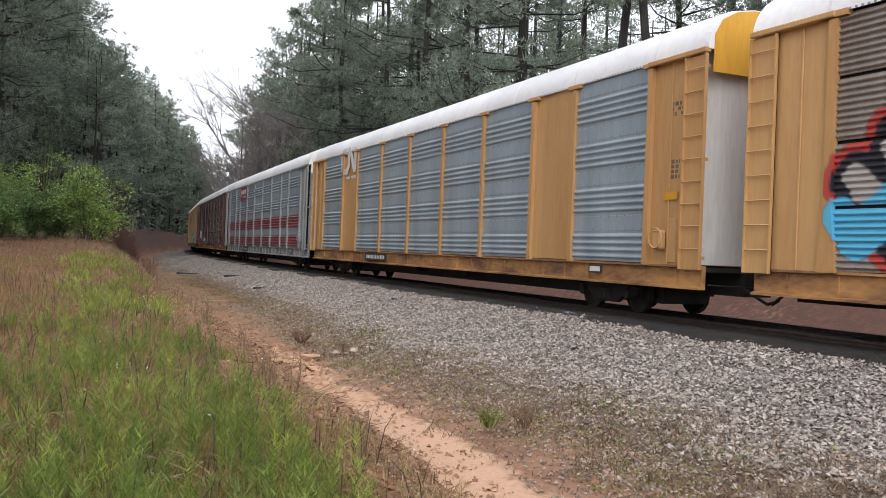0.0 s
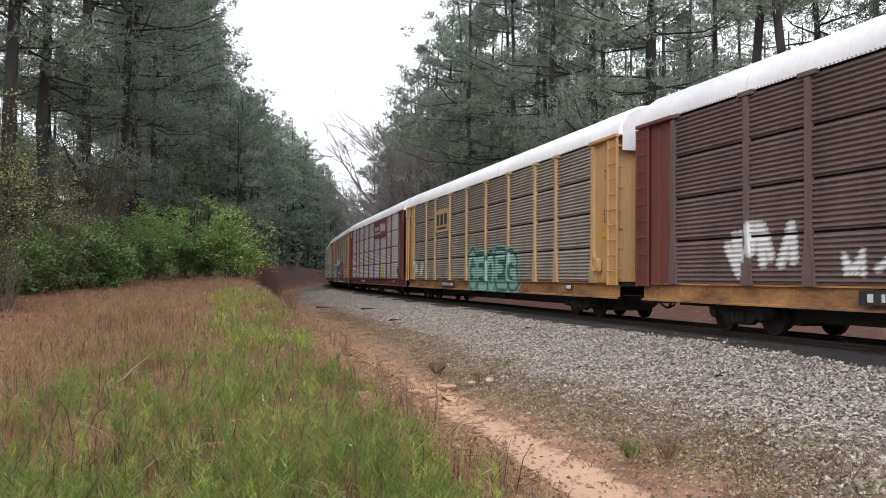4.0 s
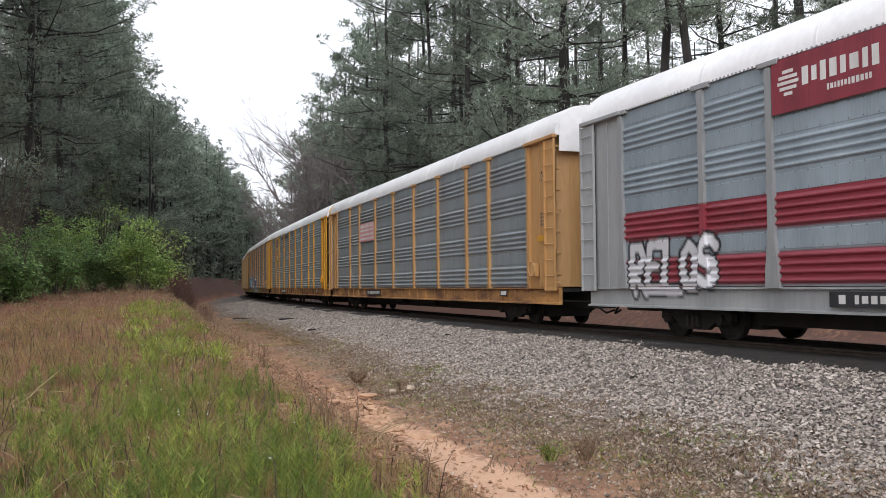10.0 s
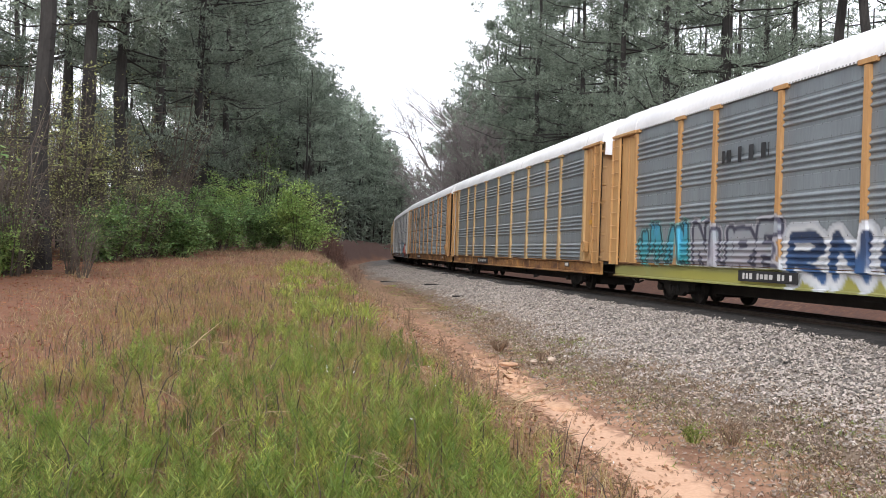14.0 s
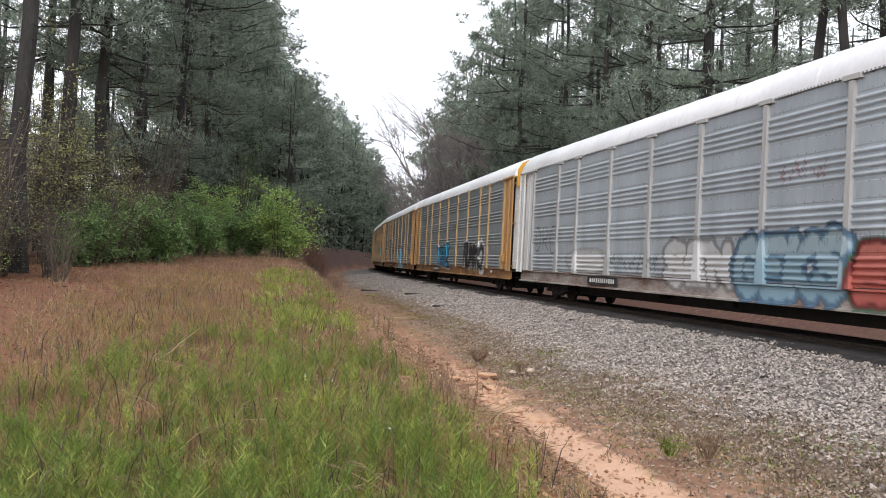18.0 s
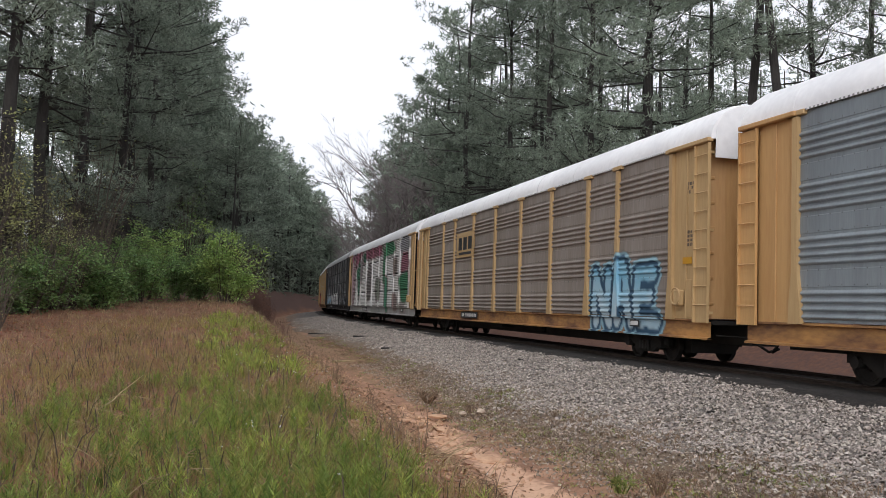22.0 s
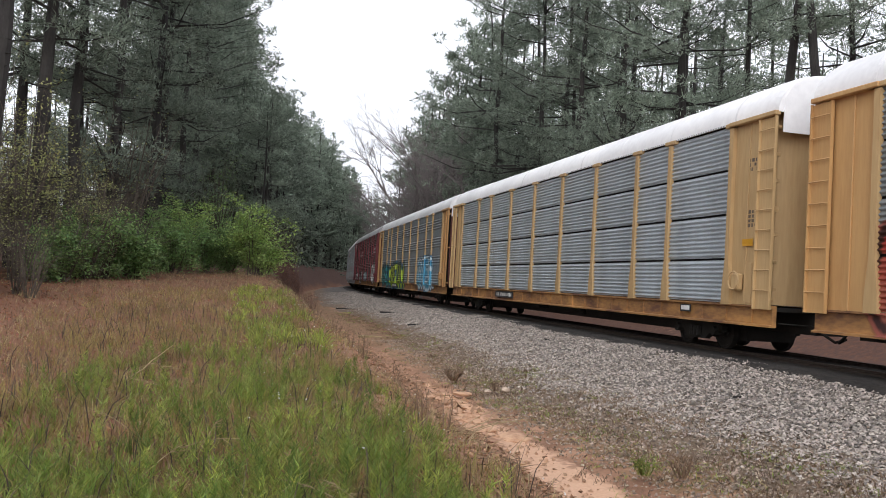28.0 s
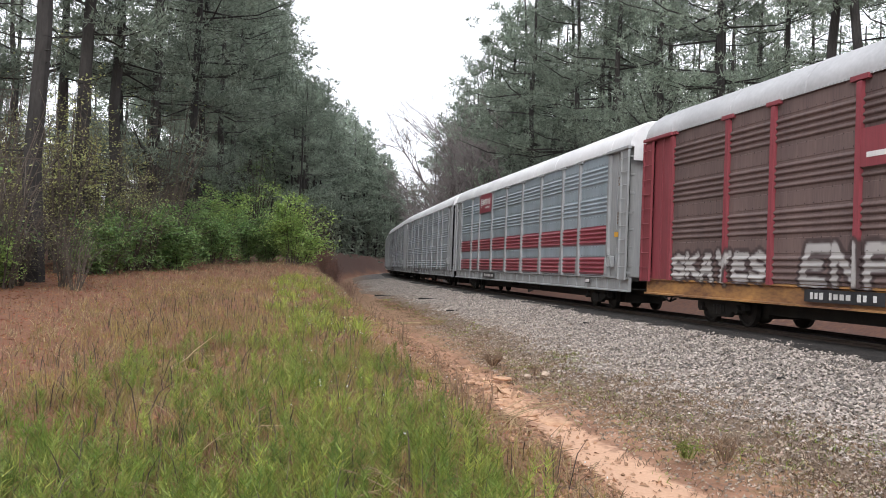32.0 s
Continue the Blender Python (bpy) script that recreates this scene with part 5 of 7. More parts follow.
    car_carrier(16, M_WHITEP, M_WHITEP, M_PALE, M_ORANGE, M_CHALK, "tiers", flare=False, spray=S(
        (-12.0, -9.3, 4.25, 5.2, ((0.3, 0.31, 0.32),) * 2, (0.3, 0.31, 0.32), None, 3, "blob"), (6.0, 12.1, 4.0, 5.3, (MAUVE,) * 2, OUT, None, 2, "blob"), (-4.0, 5.6, 4.5, 5.3, (MAUVE,) * 2, OUT, None, 4, "blob"), (10.4, 12.1, 1.2, 4.6, ((0.42, 0.3, 0.32),) * 2, OUT, None, 5, "blob"),
        (4.6, 6.2, 4.3, 5.1, (MOSS,) * 2, OUT, None, 6, "blob"), (-7.4, -2.6, 4.35, 5.3, (GREEN,) * 2, OUT, None, 7, "blob"), (-4.0, -2.9, 2.6, 5.0, (GREEN,) * 2, OUT, None, 8, "blob"),
        (7.6, 9.0, 1.6, 4.5, (MOSS,) * 2, (0.34, 0.3, 0.3), None, 9, "blob"), (6.6, 7.3, 2.8, 4.6, (GREYED,) * 2, OUT, None, 10, "blob"), (2.0, 4.0, 1.5, 4.0, (GREYED,) * 2, OUT, None, 11, "blob"), (-2.0, 0.2, 1.5, 3.0, ((0.2, 0.22, 0.18),) * 2, (0.34, 0.28, 0.28), None, 12, "blob"),
        (-4.9, -3.6, 0.7, 3.0, (MOSS, MOSS), (0.3, 0.22, 0.22), None, 13, "blob"), (-8.2, -6.8, 3.1, 4.1, ((0.2, 0.16, 0.14),) * 2, OUT, None, 14, "blob"), (-8.4, -6.6, 0.8, 1.9, ((0.24, 0.17, 0.16),) * 2, OUT, None, 15, "blob"),
        (-12.1, -9.4, 2.0, 4.3, (MAUVE,) * 2, OUT, None, 16, "blob"), (-12.0, -9.3, 1.45, 3.2, (GREEN,) * 2, (0.3, 0.3, 0.28), None, 17, "blob"), (-10.5, -9.0, 0.7, 1.3, ((0.3, 0.28, 0.26),) * 2, OUT, None, 18, "blob"),
        (1.0, 9.5, 0.66, 1.0, ((0.5, 0.5, 0.48),) * 2, (0.4, 0.4, 0.38), None, 19, "blob")), label="white-painted car carrier covered from end to end by giant shapes")
    car_carrier(17, M_DARKP, M_BLACKP, M_BLACKP, M_BLACKP, M_BLACKP, "tiers", roof=M_ROOF2, spray=S((6.5, 11.8, 1.2, 2.2, (CYAN, WHITE), (0.4, 0.45, 0.5), None, "SEAN", "fill"), (-0.5, 6.0, 1.12, 2.25, (WHITE, WHITE), (0.08, 0.08, 0.09), None, "LNURT", "fill"), (-8.4, -4.5, 1.2, 2.0, (WHITE, WHITE), (0.5, 0.5, 0.5), None, 8, "line"), (-3.5, -1.2, 1.23, 2.3, (WHITE, WHITE), (0.35, 0.35, 0.35), None, "SL", "fill")), signs=lambda r: swoop(r, 9.4, 4.5, 0.5, M_WHITE, 0.16), label="black-framed car carrier with dark grey panels and white spray paint")
    car_carrier(18, M_DULL, M_PALE, M_ORANGE, M_ORANGE, M_ORANGE, "tiers", spray=S((6.8, 11.9, 0.95, 2.5, ((0.4, 0.14, 0.1), RED), (0.05, 0.02, 0.02), (0.35, 0.1, 0.08), "NEKA", "fill"), (2.0, 5.0, 1.3, 2.0, (WHITE, WHITE), (0.5, 0.45, 0.45), None, 4, "line")), label="grey car carrier with buff posts and rust-red spray paint")
    car_carrier(19, M_STEEL, M_PALE, M_PALE, M_PALE, M_PALE, "tiers", label="clean silver car carrier with buff posts and ends")
    car_carrier(20, M_DULL, M_PALE, M_ORANGE, M_OXIDE, M_ORANGE, "bands", spray=S((7.4, 11.9, 0.85, 2.35, (TEAL, (0.02, 0.2, 0.22)), (0.01, 0.05, 0.07), (0.02, 0.1, 0.14), "GSEA", "fill"), (0.6, 7.2, 0.8, 2.4, (LIME, (0.5, 0.6, 0.08)), (0.01, 0.05, 0.07), (0.03, 0.12, 0.22), "SEZAN", "fill"), (-4.2, -2.1, 1.15, 1.95, (WHITE, WHITE), (0.6, 0.6, 0.6), None, 3, "line"), (-9.6, -4.6, 0.85, 2.7, (CYAN, (0.05, 0.28, 0.45)), (0.6, 0.7, 0.75), (0.03, 0.16, 0.3), "GAES", "fill")), label="grey car carrier with buff posts and green and blue spray paint")
    car_carrier(21, M_BROWN, M_REDPOST, M_REDPOST, M_OXIDE, M_ORANGE, "bands", roof=M_ROOF2, flare=False, signs=lambda r: (sign_box(-10.5, 3.8, 1.9, 0.75, M_REDPOST, ((0.1, 0.2, 0.5, 0.2), (0, -0.2, 0.8, 0.14)), M_WHITE)(r), sign_box(3.0, 3.8, 2.6, 0.75, M_REDPOST, ((0.1, 0.2, 0.5, 0.2), (0, -0.2, 0.8, 0.14)), M_WHITE)(r)), spray=S((7.3, 11.9, 1.08, 1.85, ((0.55, 0.53, 0.52), (0.40, 0.38, 0.37)), (0.06, 0.04, 0.04), None, "SKAYES", "fill"), (2.2, 6.1, 1.08, 1.9, ((0.36, 0.34, 0.33), (0.45, 0.43, 0.42)), (0.06, 0.04, 0.04), None, "ENPA", "fill"), (-2.8, 0.4, 1.12, 1.85, ((0.36, 0.46, 0.5), (0.3, 0.4, 0.44)), (0.10, 0.09, 0.10), None, "SEAN", "bubble"), (-10.9, -7.4, 0.95, 2.55, (WHITE, (0.6, 0.58, 0.57)), (0.14, 0.11, 0.11), None, "VEAV", "bubble")), label="brown car carrier with faded red posts and white spray paint")
    car_carrier(22, M_BLUE, M_GREY, M_GREY, M_GREY, M_GREY, "bands", spray=S(bands=RED_BANDS), signs=lambda r: marks_red(r), label="grey car carrier with two crimson bands and a small red board")
    car_carrier(23, M_STEEL, M_GREY, M_GREY, M_GREY, M_GREY, "bands", label="silver-grey car carrier with grey posts")
    car_carrier(24, M_STEEL, M_GREY, M_GREY, M_GREY, M_GREY, "bands", signs=lambda r: marks_three(r, 5.75, 4.0, M_GREY, M_BLACKP), label="silver-grey car carrier with a dark lettered board")
    car_carrier(25, M_DULL, M_GREY, M_GREY, M_GREY, M_GREY, "bands", label="grey car carrier at the tail of the visible train")

build_train()

SPEED_T = (0, 5, 10, 15, 20, 26, 32)
SPEED_V = (19.23, 19.03, 19.41, 19.46, 18.94, 19.30, 19.05)                            # metres a second
# the run is not quite even: seconds, metres ahead of the speeds above
AHEAD_T = (0, 2, 5, 6, 7, 8, 10, 12, 14, 17, 19, 21, 22, 25, 28, 30, 32)
AHEAD = (0.0, -0.1, 0.03, 0.2, 0.42, 0.47, 0.38, 0.4, 0.19, -0.04, -0.08, 0.16, 0.36, 0.76, 0.3, 0.12, -0.16)
SLACK = {7: -0.3}                             # a stretched coupler
FIRST = 40.25 + 0.3                                   # where the gap behind the car numbered 0 is at the start


def gone(t):
    """How far the train has run."""
    ts = np.linspace(0, 32, 641)
    vs = np.interp(ts, SPEED_T, SPEED_V)
    return float(np.interp(t, ts, np.concatenate([[0], np.cumsum((vs[1:] + vs[:-1]) * 0.025)])))

# ---------------------------------------------------------------- trees
def rods(segs, sides=5):
    """Many tapered rods as one vertex and face list. segs: (a, b, ra, rb)."""
    A = np.array([s[0] for s in segs], float)
    B = np.array([s[1] for s in segs], float)
    ra = np.array([s[2] for s in segs])[:, None, None]
    rb = np.array([s[3] for s in segs])[:, None, None]
    w = B - A
    w /= np.linalg.norm(w, axis=1)[:, None] + 1e-9
    ref = np.where(np.abs(w[:, 2:]) > 0.9, [[1.0, 0, 0]], [[0, 0, 1.0]])
    u = np.cross(w, ref)
    u /= np.linalg.norm(u, axis=1)[:, None]
    v = np.cross(w, u)
    an = 2 * np.pi * np.arange(sides) / sides
    ring = u[:, None] * np.cos(an)[None, :, None] + v[:, None] * np.sin(an)[None, :, None]
    vs = np.concatenate([A[:, None] + ring * ra, B[:, None] + ring * rb], 1).reshape(-1, 3)
    base = (np.arange(len(segs)) * 2 * sides)[:, None]
    i = np.arange(sides)
    j = (i + 1) % sides
    f = np.stack([base + i, base + j, base + sides + j, base + sides + i], -1).reshape(-1, 4)
    return vs, f


def blades(centres, ways, length, width):
    """Thin three-cornered needles from each centre along each way."""
    n = len(centres)
    side = np.cross(ways, np.random.normal(size=(n, 3)))
    side /= np.linalg.norm(side, axis=1)[:, None] + 1e-9
    L = np.asarray(length)[:, None] if np.ndim(length) else length
    W = np.asarray(width)[:, None] if np.ndim(width) else width
    vs = np.stack([centres - side * W / 2, centres + side * W / 2, centres + ways * L], 1).reshape(-1, 3)
    return vs, np.arange(3 * n).reshape(-1, 3)


def pine_meshes(seed, h, low, reach, limbs=40, per=13, needles=9, size=(0.38, 0.78), wide=(0.06, 0.13)):
    """Trunk with its limbs, and the crown of needle tufts along them."""
    rnd = np.random.RandomState(seed)
    segs, tips, spans = [], [], []
    lean = rnd.normal(0, 0.012, 2)
    zs = np.linspace(0, h, 9)
    bend = np.cumsum(rnd.normal(0, 0.14, (9, 2)), 0) + zs[:, None] * lean
    rad = 0.25 * (h / 26) * (1 - (zs / h) * 0.93) + 0.02
    rad[0] *= 1.25
    for k in range(8):
        segs.append(((*bend[k], zs[k]), (*bend[k + 1], zs[k + 1]), rad[k], rad[k + 1]))
    trunk = rods(segs, 8)

    def at(z):
        return np.array([np.interp(z, zs, bend[:, 0]), np.interp(z, zs, bend[:, 1]), z])

    ls = []
    heights = []
    while len(heights) < limbs:                # whorls, with gaps between them
        heights += list(np.clip(rnd.rand() + rnd.normal(0, 0.012, rnd.choice((2, 3, 4, 5))), 0, 1))
    lop = rnd.uniform(0, 2 * np.pi)            # a crown reaches further to one side
    for f in sorted(heights):
        z = h * (low + (0.965 - low) * f) + rnd.normal(0, 0.15)
        a = rnd.rand() * 2 * np.pi
        ln = reach * np.interp(f, (0, 0.1, 0.3, 0.6, 0.8, 0.92, 1), (0.55, 0.85, 1.0, 0.88, 0.66, 0.45, 0.3)) * rnd.uniform(0.5, 1.12) * (1 + 0.16 * np.cos(a - lop))
        rise = rnd.uniform(-0.12, 0.16) + 0.75 * f * f
        p0 = at(min(z, h * 0.985))
        w = np.array([np.cos(a), np.sin(a), rise])
        p1 = p0 + w * ln * 0.55 + (0, 0, -0.07 * ln)
        p2 = p1 + (w + (0, 0, 0.22)) * ln * 0.45
        r0 = 0.018 + 0.01 * ln
        ls += [(p0, p1, r0, r0 * 0.6), (p1, p2, r0 * 0.6, 0.01)]
        side = np.array([-w[1], w[0], 0.0])
        for j in range(per if f < 0.85 else 2):   # clouds of needles towards the end of the limb
            t = 0.97 if j == 0 else rnd.uniform(0.08, 0.4) if j == 1 else rnd.uniform(0.4, 0.95)
            base = p0 + (p1 - p0) * t / 0.55 if t < 0.55 else p1 + (p2 - p1) * (t - 0.55) / 0.45
            off = side * rnd.choice((-1, 1)) * rnd.uniform(0.1, 0.42) * (1.3 - t) * ln * (j > 0) + np.array([0, 0, rnd.uniform(0.0, 0.12) * ln])
            tips.append(base + off)
            spans.append(rnd.uniform(0.55, 1.15) * (0.55 + 0.1 * reach) * (1 - 0.35 * f))
            ls.append((base, tips[-1], 0.012, 0.005))
    for z in (0.93, 0.97, 1.0):                # the leader
        tips.append(at(h * z) + rnd.normal(0, 0.2, 3))
        spans.append(0.65)
    for k in range(10):                        # dead stubs under the crown
        z = h * rnd.uniform(0.1, max(0.15, low))
        a = rnd.rand() * 6.28
        p0 = at(z)
        ls.append((p0, p0 + np.array([np.cos(a), np.sin(a), rnd.uniform(-0.2, 0.2)]) * rnd.uniform(0.4, 2.2), 0.03, 0.008))
    lv, lf = rods(ls, 3)
    verts = np.concatenate([trunk[0], lv])
    faces = trunk[1].tolist() + [tuple(q) for q in (lf + len(trunk[0])).tolist()]
    # a cloud is made of small tufts, and each tuft of needles that spread from it
    tips, spans, sub = np.array(tips), np.array(spans)[:, None], 9
    m = len(tips) * sub
    q = rnd.normal(0, 1, (m, 3))
    q /= np.linalg.norm(q, axis=1)[:, None]
    mid = np.repeat(tips, sub, 0) + q * (1.1, 1.1, 0.5) * np.repeat(spans, sub, 0) * rnd.uniform(0.25, 1.0, (m, 1)) ** 0.6
    n = m * needles
    v = rnd.normal(0, 1, (n, 3))
    v /= np.linalg.norm(v, axis=1)[:, None]
    w = v + np.repeat(q, needles, 0) * 0.5 + (0, 0, 0.3)
    w /= np.linalg.norm(w, axis=1)[:, None]
    c = np.repeat(mid, needles, 0) + v * rnd.uniform(0.02, 0.16, (n, 1))
    crown = blades(c, w, rnd.uniform(*size, n), rnd.uniform(*wide, n))
    return sheet("trunk", verts, faces), sheet("crown", *crown)


FAR = dict(needles=6, size=(0.24, 0.46), wide=(0.08, 0.15))
FINE = dict(needles=14, size=(0.14, 0.31), wide=(0.032, 0.065))
TREES = ((27, 0.30, 4.6, 30, 4), (25, 0.22, 4.8, 32, 4), (29, 0.34, 4.5, 30, 4), (23, 0.15, 4.4, 32, 4), (26, 0.26, 5.0, 32, 4), (17, 0.08, 3.5, 28, 4))
PINES = [pine_meshes(100 + i, *a, **FAR) for i, a in enumerate(TREES)]
NEAR = ((27, 0.38, 4.8, 34, 4), (25, 0.3, 5.2, 34, 4), (29, 0.43, 4.8, 32, 4), (26, 0.16, 5.2, 42, 4), (24, 0.13, 5.4, 42, 4), (17, 0.08, 3.6, 32, 4))
PINES += [pine_meshes(120 + i, *a, **FINE) for i, a in enumerate(NEAR)]
SIZES = [(a[0], a[2]) for a in TREES + NEAR]
# how high the wood stands against the sky, by bearing from the clearing
SKYLINE = ((-90, 60), (1.9, 60), (2.6, 17.5), (3.3, 13.6), (4.0, 12.2), (6.3, 12.5), (7.1, 12.0), (8.0, 10.6), (8.8, 9.0), (10.1, 6.3), (10.7, 5.0), (10.9, 6.8), (11.1, 9.8), (12.0, 11.4), (13.3, 13.2), (14.0, 14.6), (14.5, 17.0), (14.9, 60), (90, 60))


def skyline(az):
    return np.interp(az, [p[0] for p in SKYLINE], [p[1] for p in SKYLINE])


def clears(x, y, z, h, reach, ease=1.0):
    """Whether a tree leaves the gap of sky over the line open."""
    dist, az = math.hypot(x, y), math.degrees(math.atan2(x, y))
    for f, w in ((1.0, 0.2), (0.92, 0.45), (0.8, 0.75), (0.6, 0.95), (0.4, 1.0)):
        el = math.degrees(math.atan2(z + f * h - 1.17, dist))
        off = math.degrees(w * reach / dist)
        if el > ease * min(skyline(az - off), skyline(az + off)):
            return False
    return True


def pine(x, y, kind, turn, sc=1.0, zoff=0.0, tilt=0.0):
    if math.hypot(x, y) < 72 and kind < 6:     # finer needles on the near trees
        kind += 6
    h, reach = SIZES[kind]
    az, dist = math.degrees(math.atan2(x, y)), math.hypot(x, y)
    ease = 0.78 + 0.24 * float(hashed(x, y, 3))
    for k in range(40):                        # shift or shorten it until the sky shows over the line
        s, d = beside(x, y)
        if clears(x, y, float(height(s, d)), h * sc, reach * sc, ease if 2.5 < az < 15 else 1.0):
            break
        if az < 3.0 or az > 14.6:
            az += 0.3 if az > 8 else -0.3
            x, y = dist * math.sin(radians(az)), dist * math.cos(radians(az))
        else:
            sc *= 0.96
    if sc < 0.3:
        return None
    tr, cr = PINES[kind]
    root = new("pine_tree")
    root.matrix_world = pose(x, y, float(height(s, d)) - 0.1 + zoff, 0, tilt, 0) @ pose(0, 0, 0, 0, 0, turn) @ Matrix.Diagonal((sc, sc, sc, 1))
    part("trunk", tr, M_BARK, root)
    tagged(part("crown", cr, M_NEEDLE, root, "dark green needles"), kind="stuff")
    return tagged(root, "tall loblolly pine with a dark green ragged crown", "tree", "pines beside the line")


def bare_meshes(seed, h, depth=4):
    """A leafless broad-leaved tree."""
    rnd = random.Random(seed)
    segs = []

    def grow(p, w, ln, r, k):
        q = p + w * ln
        segs.append((tuple(p), tuple(q), r, r * 0.68))
        if k == 0:
            return
        for _ in range(3 if k > 1 else 4):
            v = (w + Vector((rnd.gauss(0, 0.42), rnd.gauss(0, 0.42), rnd.gauss(0.05, 0.25)))).normalized()
            grow(p + (q - p) * rnd.uniform(0.55, 1.0), v, ln * rnd.uniform(0.5, 0.78), r * 0.6, k - 1)

    grow(Vector((0, 0, 0)), Vector((0.03, 0.02, 1)).normalized(), h * 0.38, 0.16 * h / 16, depth)
    return sheet("bare_limbs", *rods(segs, 3))


BARE = [bare_meshes(5, 20, 6), bare_meshes(8, 17, 6)]


def bare_tree(x, y, k, turn, sc=1.0):
    s, d = beside(x, y)
    root = new("bare_tree")
    root.matrix_world = pose(x, y, float(height(s, d)) - 0.1, 0, 0, turn) @ Matrix.Diagonal((sc, sc, sc, 1))
    part("trunk", BARE[k], M_PURPLE, root, "grey trunk with leafless limbs")
    return tagged(root, "leafless grey broad-leaved tree among the pines", "tree", "bare trees")


def bush_meshes(seed, h, wide, leaves, size, stems=11):
    rnd = np.random.RandomState(seed)
    segs, c = [], []
    for k in range(stems):
        a, ln = rnd.rand() * 6.28, h * rnd.uniform(0.55, 1.0)
        top = np.array([np.cos(a) * wide * rnd.uniform(0.1, 0.75), np.sin(a) * wide * rnd.uniform(0.1, 0.75), ln])
        b = np.array([np.cos(a), np.sin(a), 0]) * rnd.uniform(0, 0.3)
        mid = (b + top) * 0.5 + (0, 0, 0.1 * h)
        segs += [(b, mid, 0.03, 0.02), (mid, top, 0.02, 0.006)]
        for j in range(9):
            t = rnd.uniform(0.15, 1)
            p = b + (mid - b) * 2 * t if t < 0.5 else mid + (top - mid) * (2 * t - 1)
            q = p + rnd.normal(0, 1, 3) * (0.28 * wide, 0.28 * wide, 0.10 * h)
            q[2] = max(q[2], 0.15)
            segs.append((p, q, 0.01, 0.004))
            m = max(1, leaves // (9 * stems))
            t = rnd.rand(m)[:, None]
            c.append(p + (q - p) * (0.3 + 0.8 * t) + rnd.normal(0, 0.14, (m, 3)))
    c = np.concatenate(c)
    c[:, 2] = np.maximum(c[:, 2], 0.05)
    n = len(c)
    w = rnd.normal(0, 1, (n, 3)) * (1, 1, 0.5)
    w /= np.linalg.norm(w, axis=1)[:, None]
    side = np.cross(w, rnd.normal(0, 0.5, (n, 3)) + (0, 0, 1))
    side /= np.linalg.norm(side, axis=1)[:, None]
    L = rnd.uniform(0.7, 1.3, n)[:, None] * size
    vs = np.stack([c - w * L, c + side * L * 0.5, c + w * L, c - side * L * 0.5], 1).reshape(-1, 3)
    return sheet("stems", *rods(segs, 3)), sheet("leaves", vs, np.arange(4 * n).reshape(-1, 4))


BUSHES = [bush_meshes(31, 4.2, 2.1, 6200, 0.085, 15), bush_meshes(32, 3.0, 2.3, 5600, 0.08, 15), bush_meshes(33, 7.5, 2.6, 2600, 0.055, 18), bush_meshes(34, 2.2, 1.8, 4000, 0.075, 12)]
BRUSH = [bush_meshes(41, 6.0, 2.6, 500, 0.04, 20), bush_meshes(42, 4.0, 2.4, 500, 0.04, 20)]


def bush(x, y, k, turn, sc, leaf, label):
    s, d = beside(x, y)
    st, lv = BUSHES[k]
    root = new("bush")
    root.matrix_world = pose(x, y, float(height(s, d)) - 0.05, 0, 0, turn) @ Matrix.Diagonal((sc, sc, sc, 1))
    part("stem", st, M_TWIG, root)
    tagged(part("foliage", lv, leaf, root), kind="stuff")
    return tagged(root, label, "bush", "bushes at the edge of the wood")


def brush(x, y, k, turn, sc, twig=None, label="leafless brown thicket shrub under the pines"):
    s, d = beside(x, y)
    root = new("bare_shrub")
    root.matrix_world = pose(x, y, float(height(s, d)) - 0.05, 0, 0, turn) @ Matrix.Diagonal((sc, sc, sc, 1))
    part("stem", BRUSH[k][0], twig or M_TWIG, root)
    tagged(part("foliage", BRUSH[k][1], M_LITTER if twig else M_LEAF3, root), kind="stuff")
    return tagged(root, label, "shrub", "thicket shrubs")


def wood_edge(s):
    """Where the wood begins on the left of the line."""
    return np.interp(s, (-20, 10, 20, 30, 36, 41, 45, 60, 300), (23, 20, 19.2, 18.5, 17.4, 15, 12.6, 11.6, 11.6))


def bearing(az, dist):
    return dist * math.sin(radians(az)), dist * math.cos(radians(az))


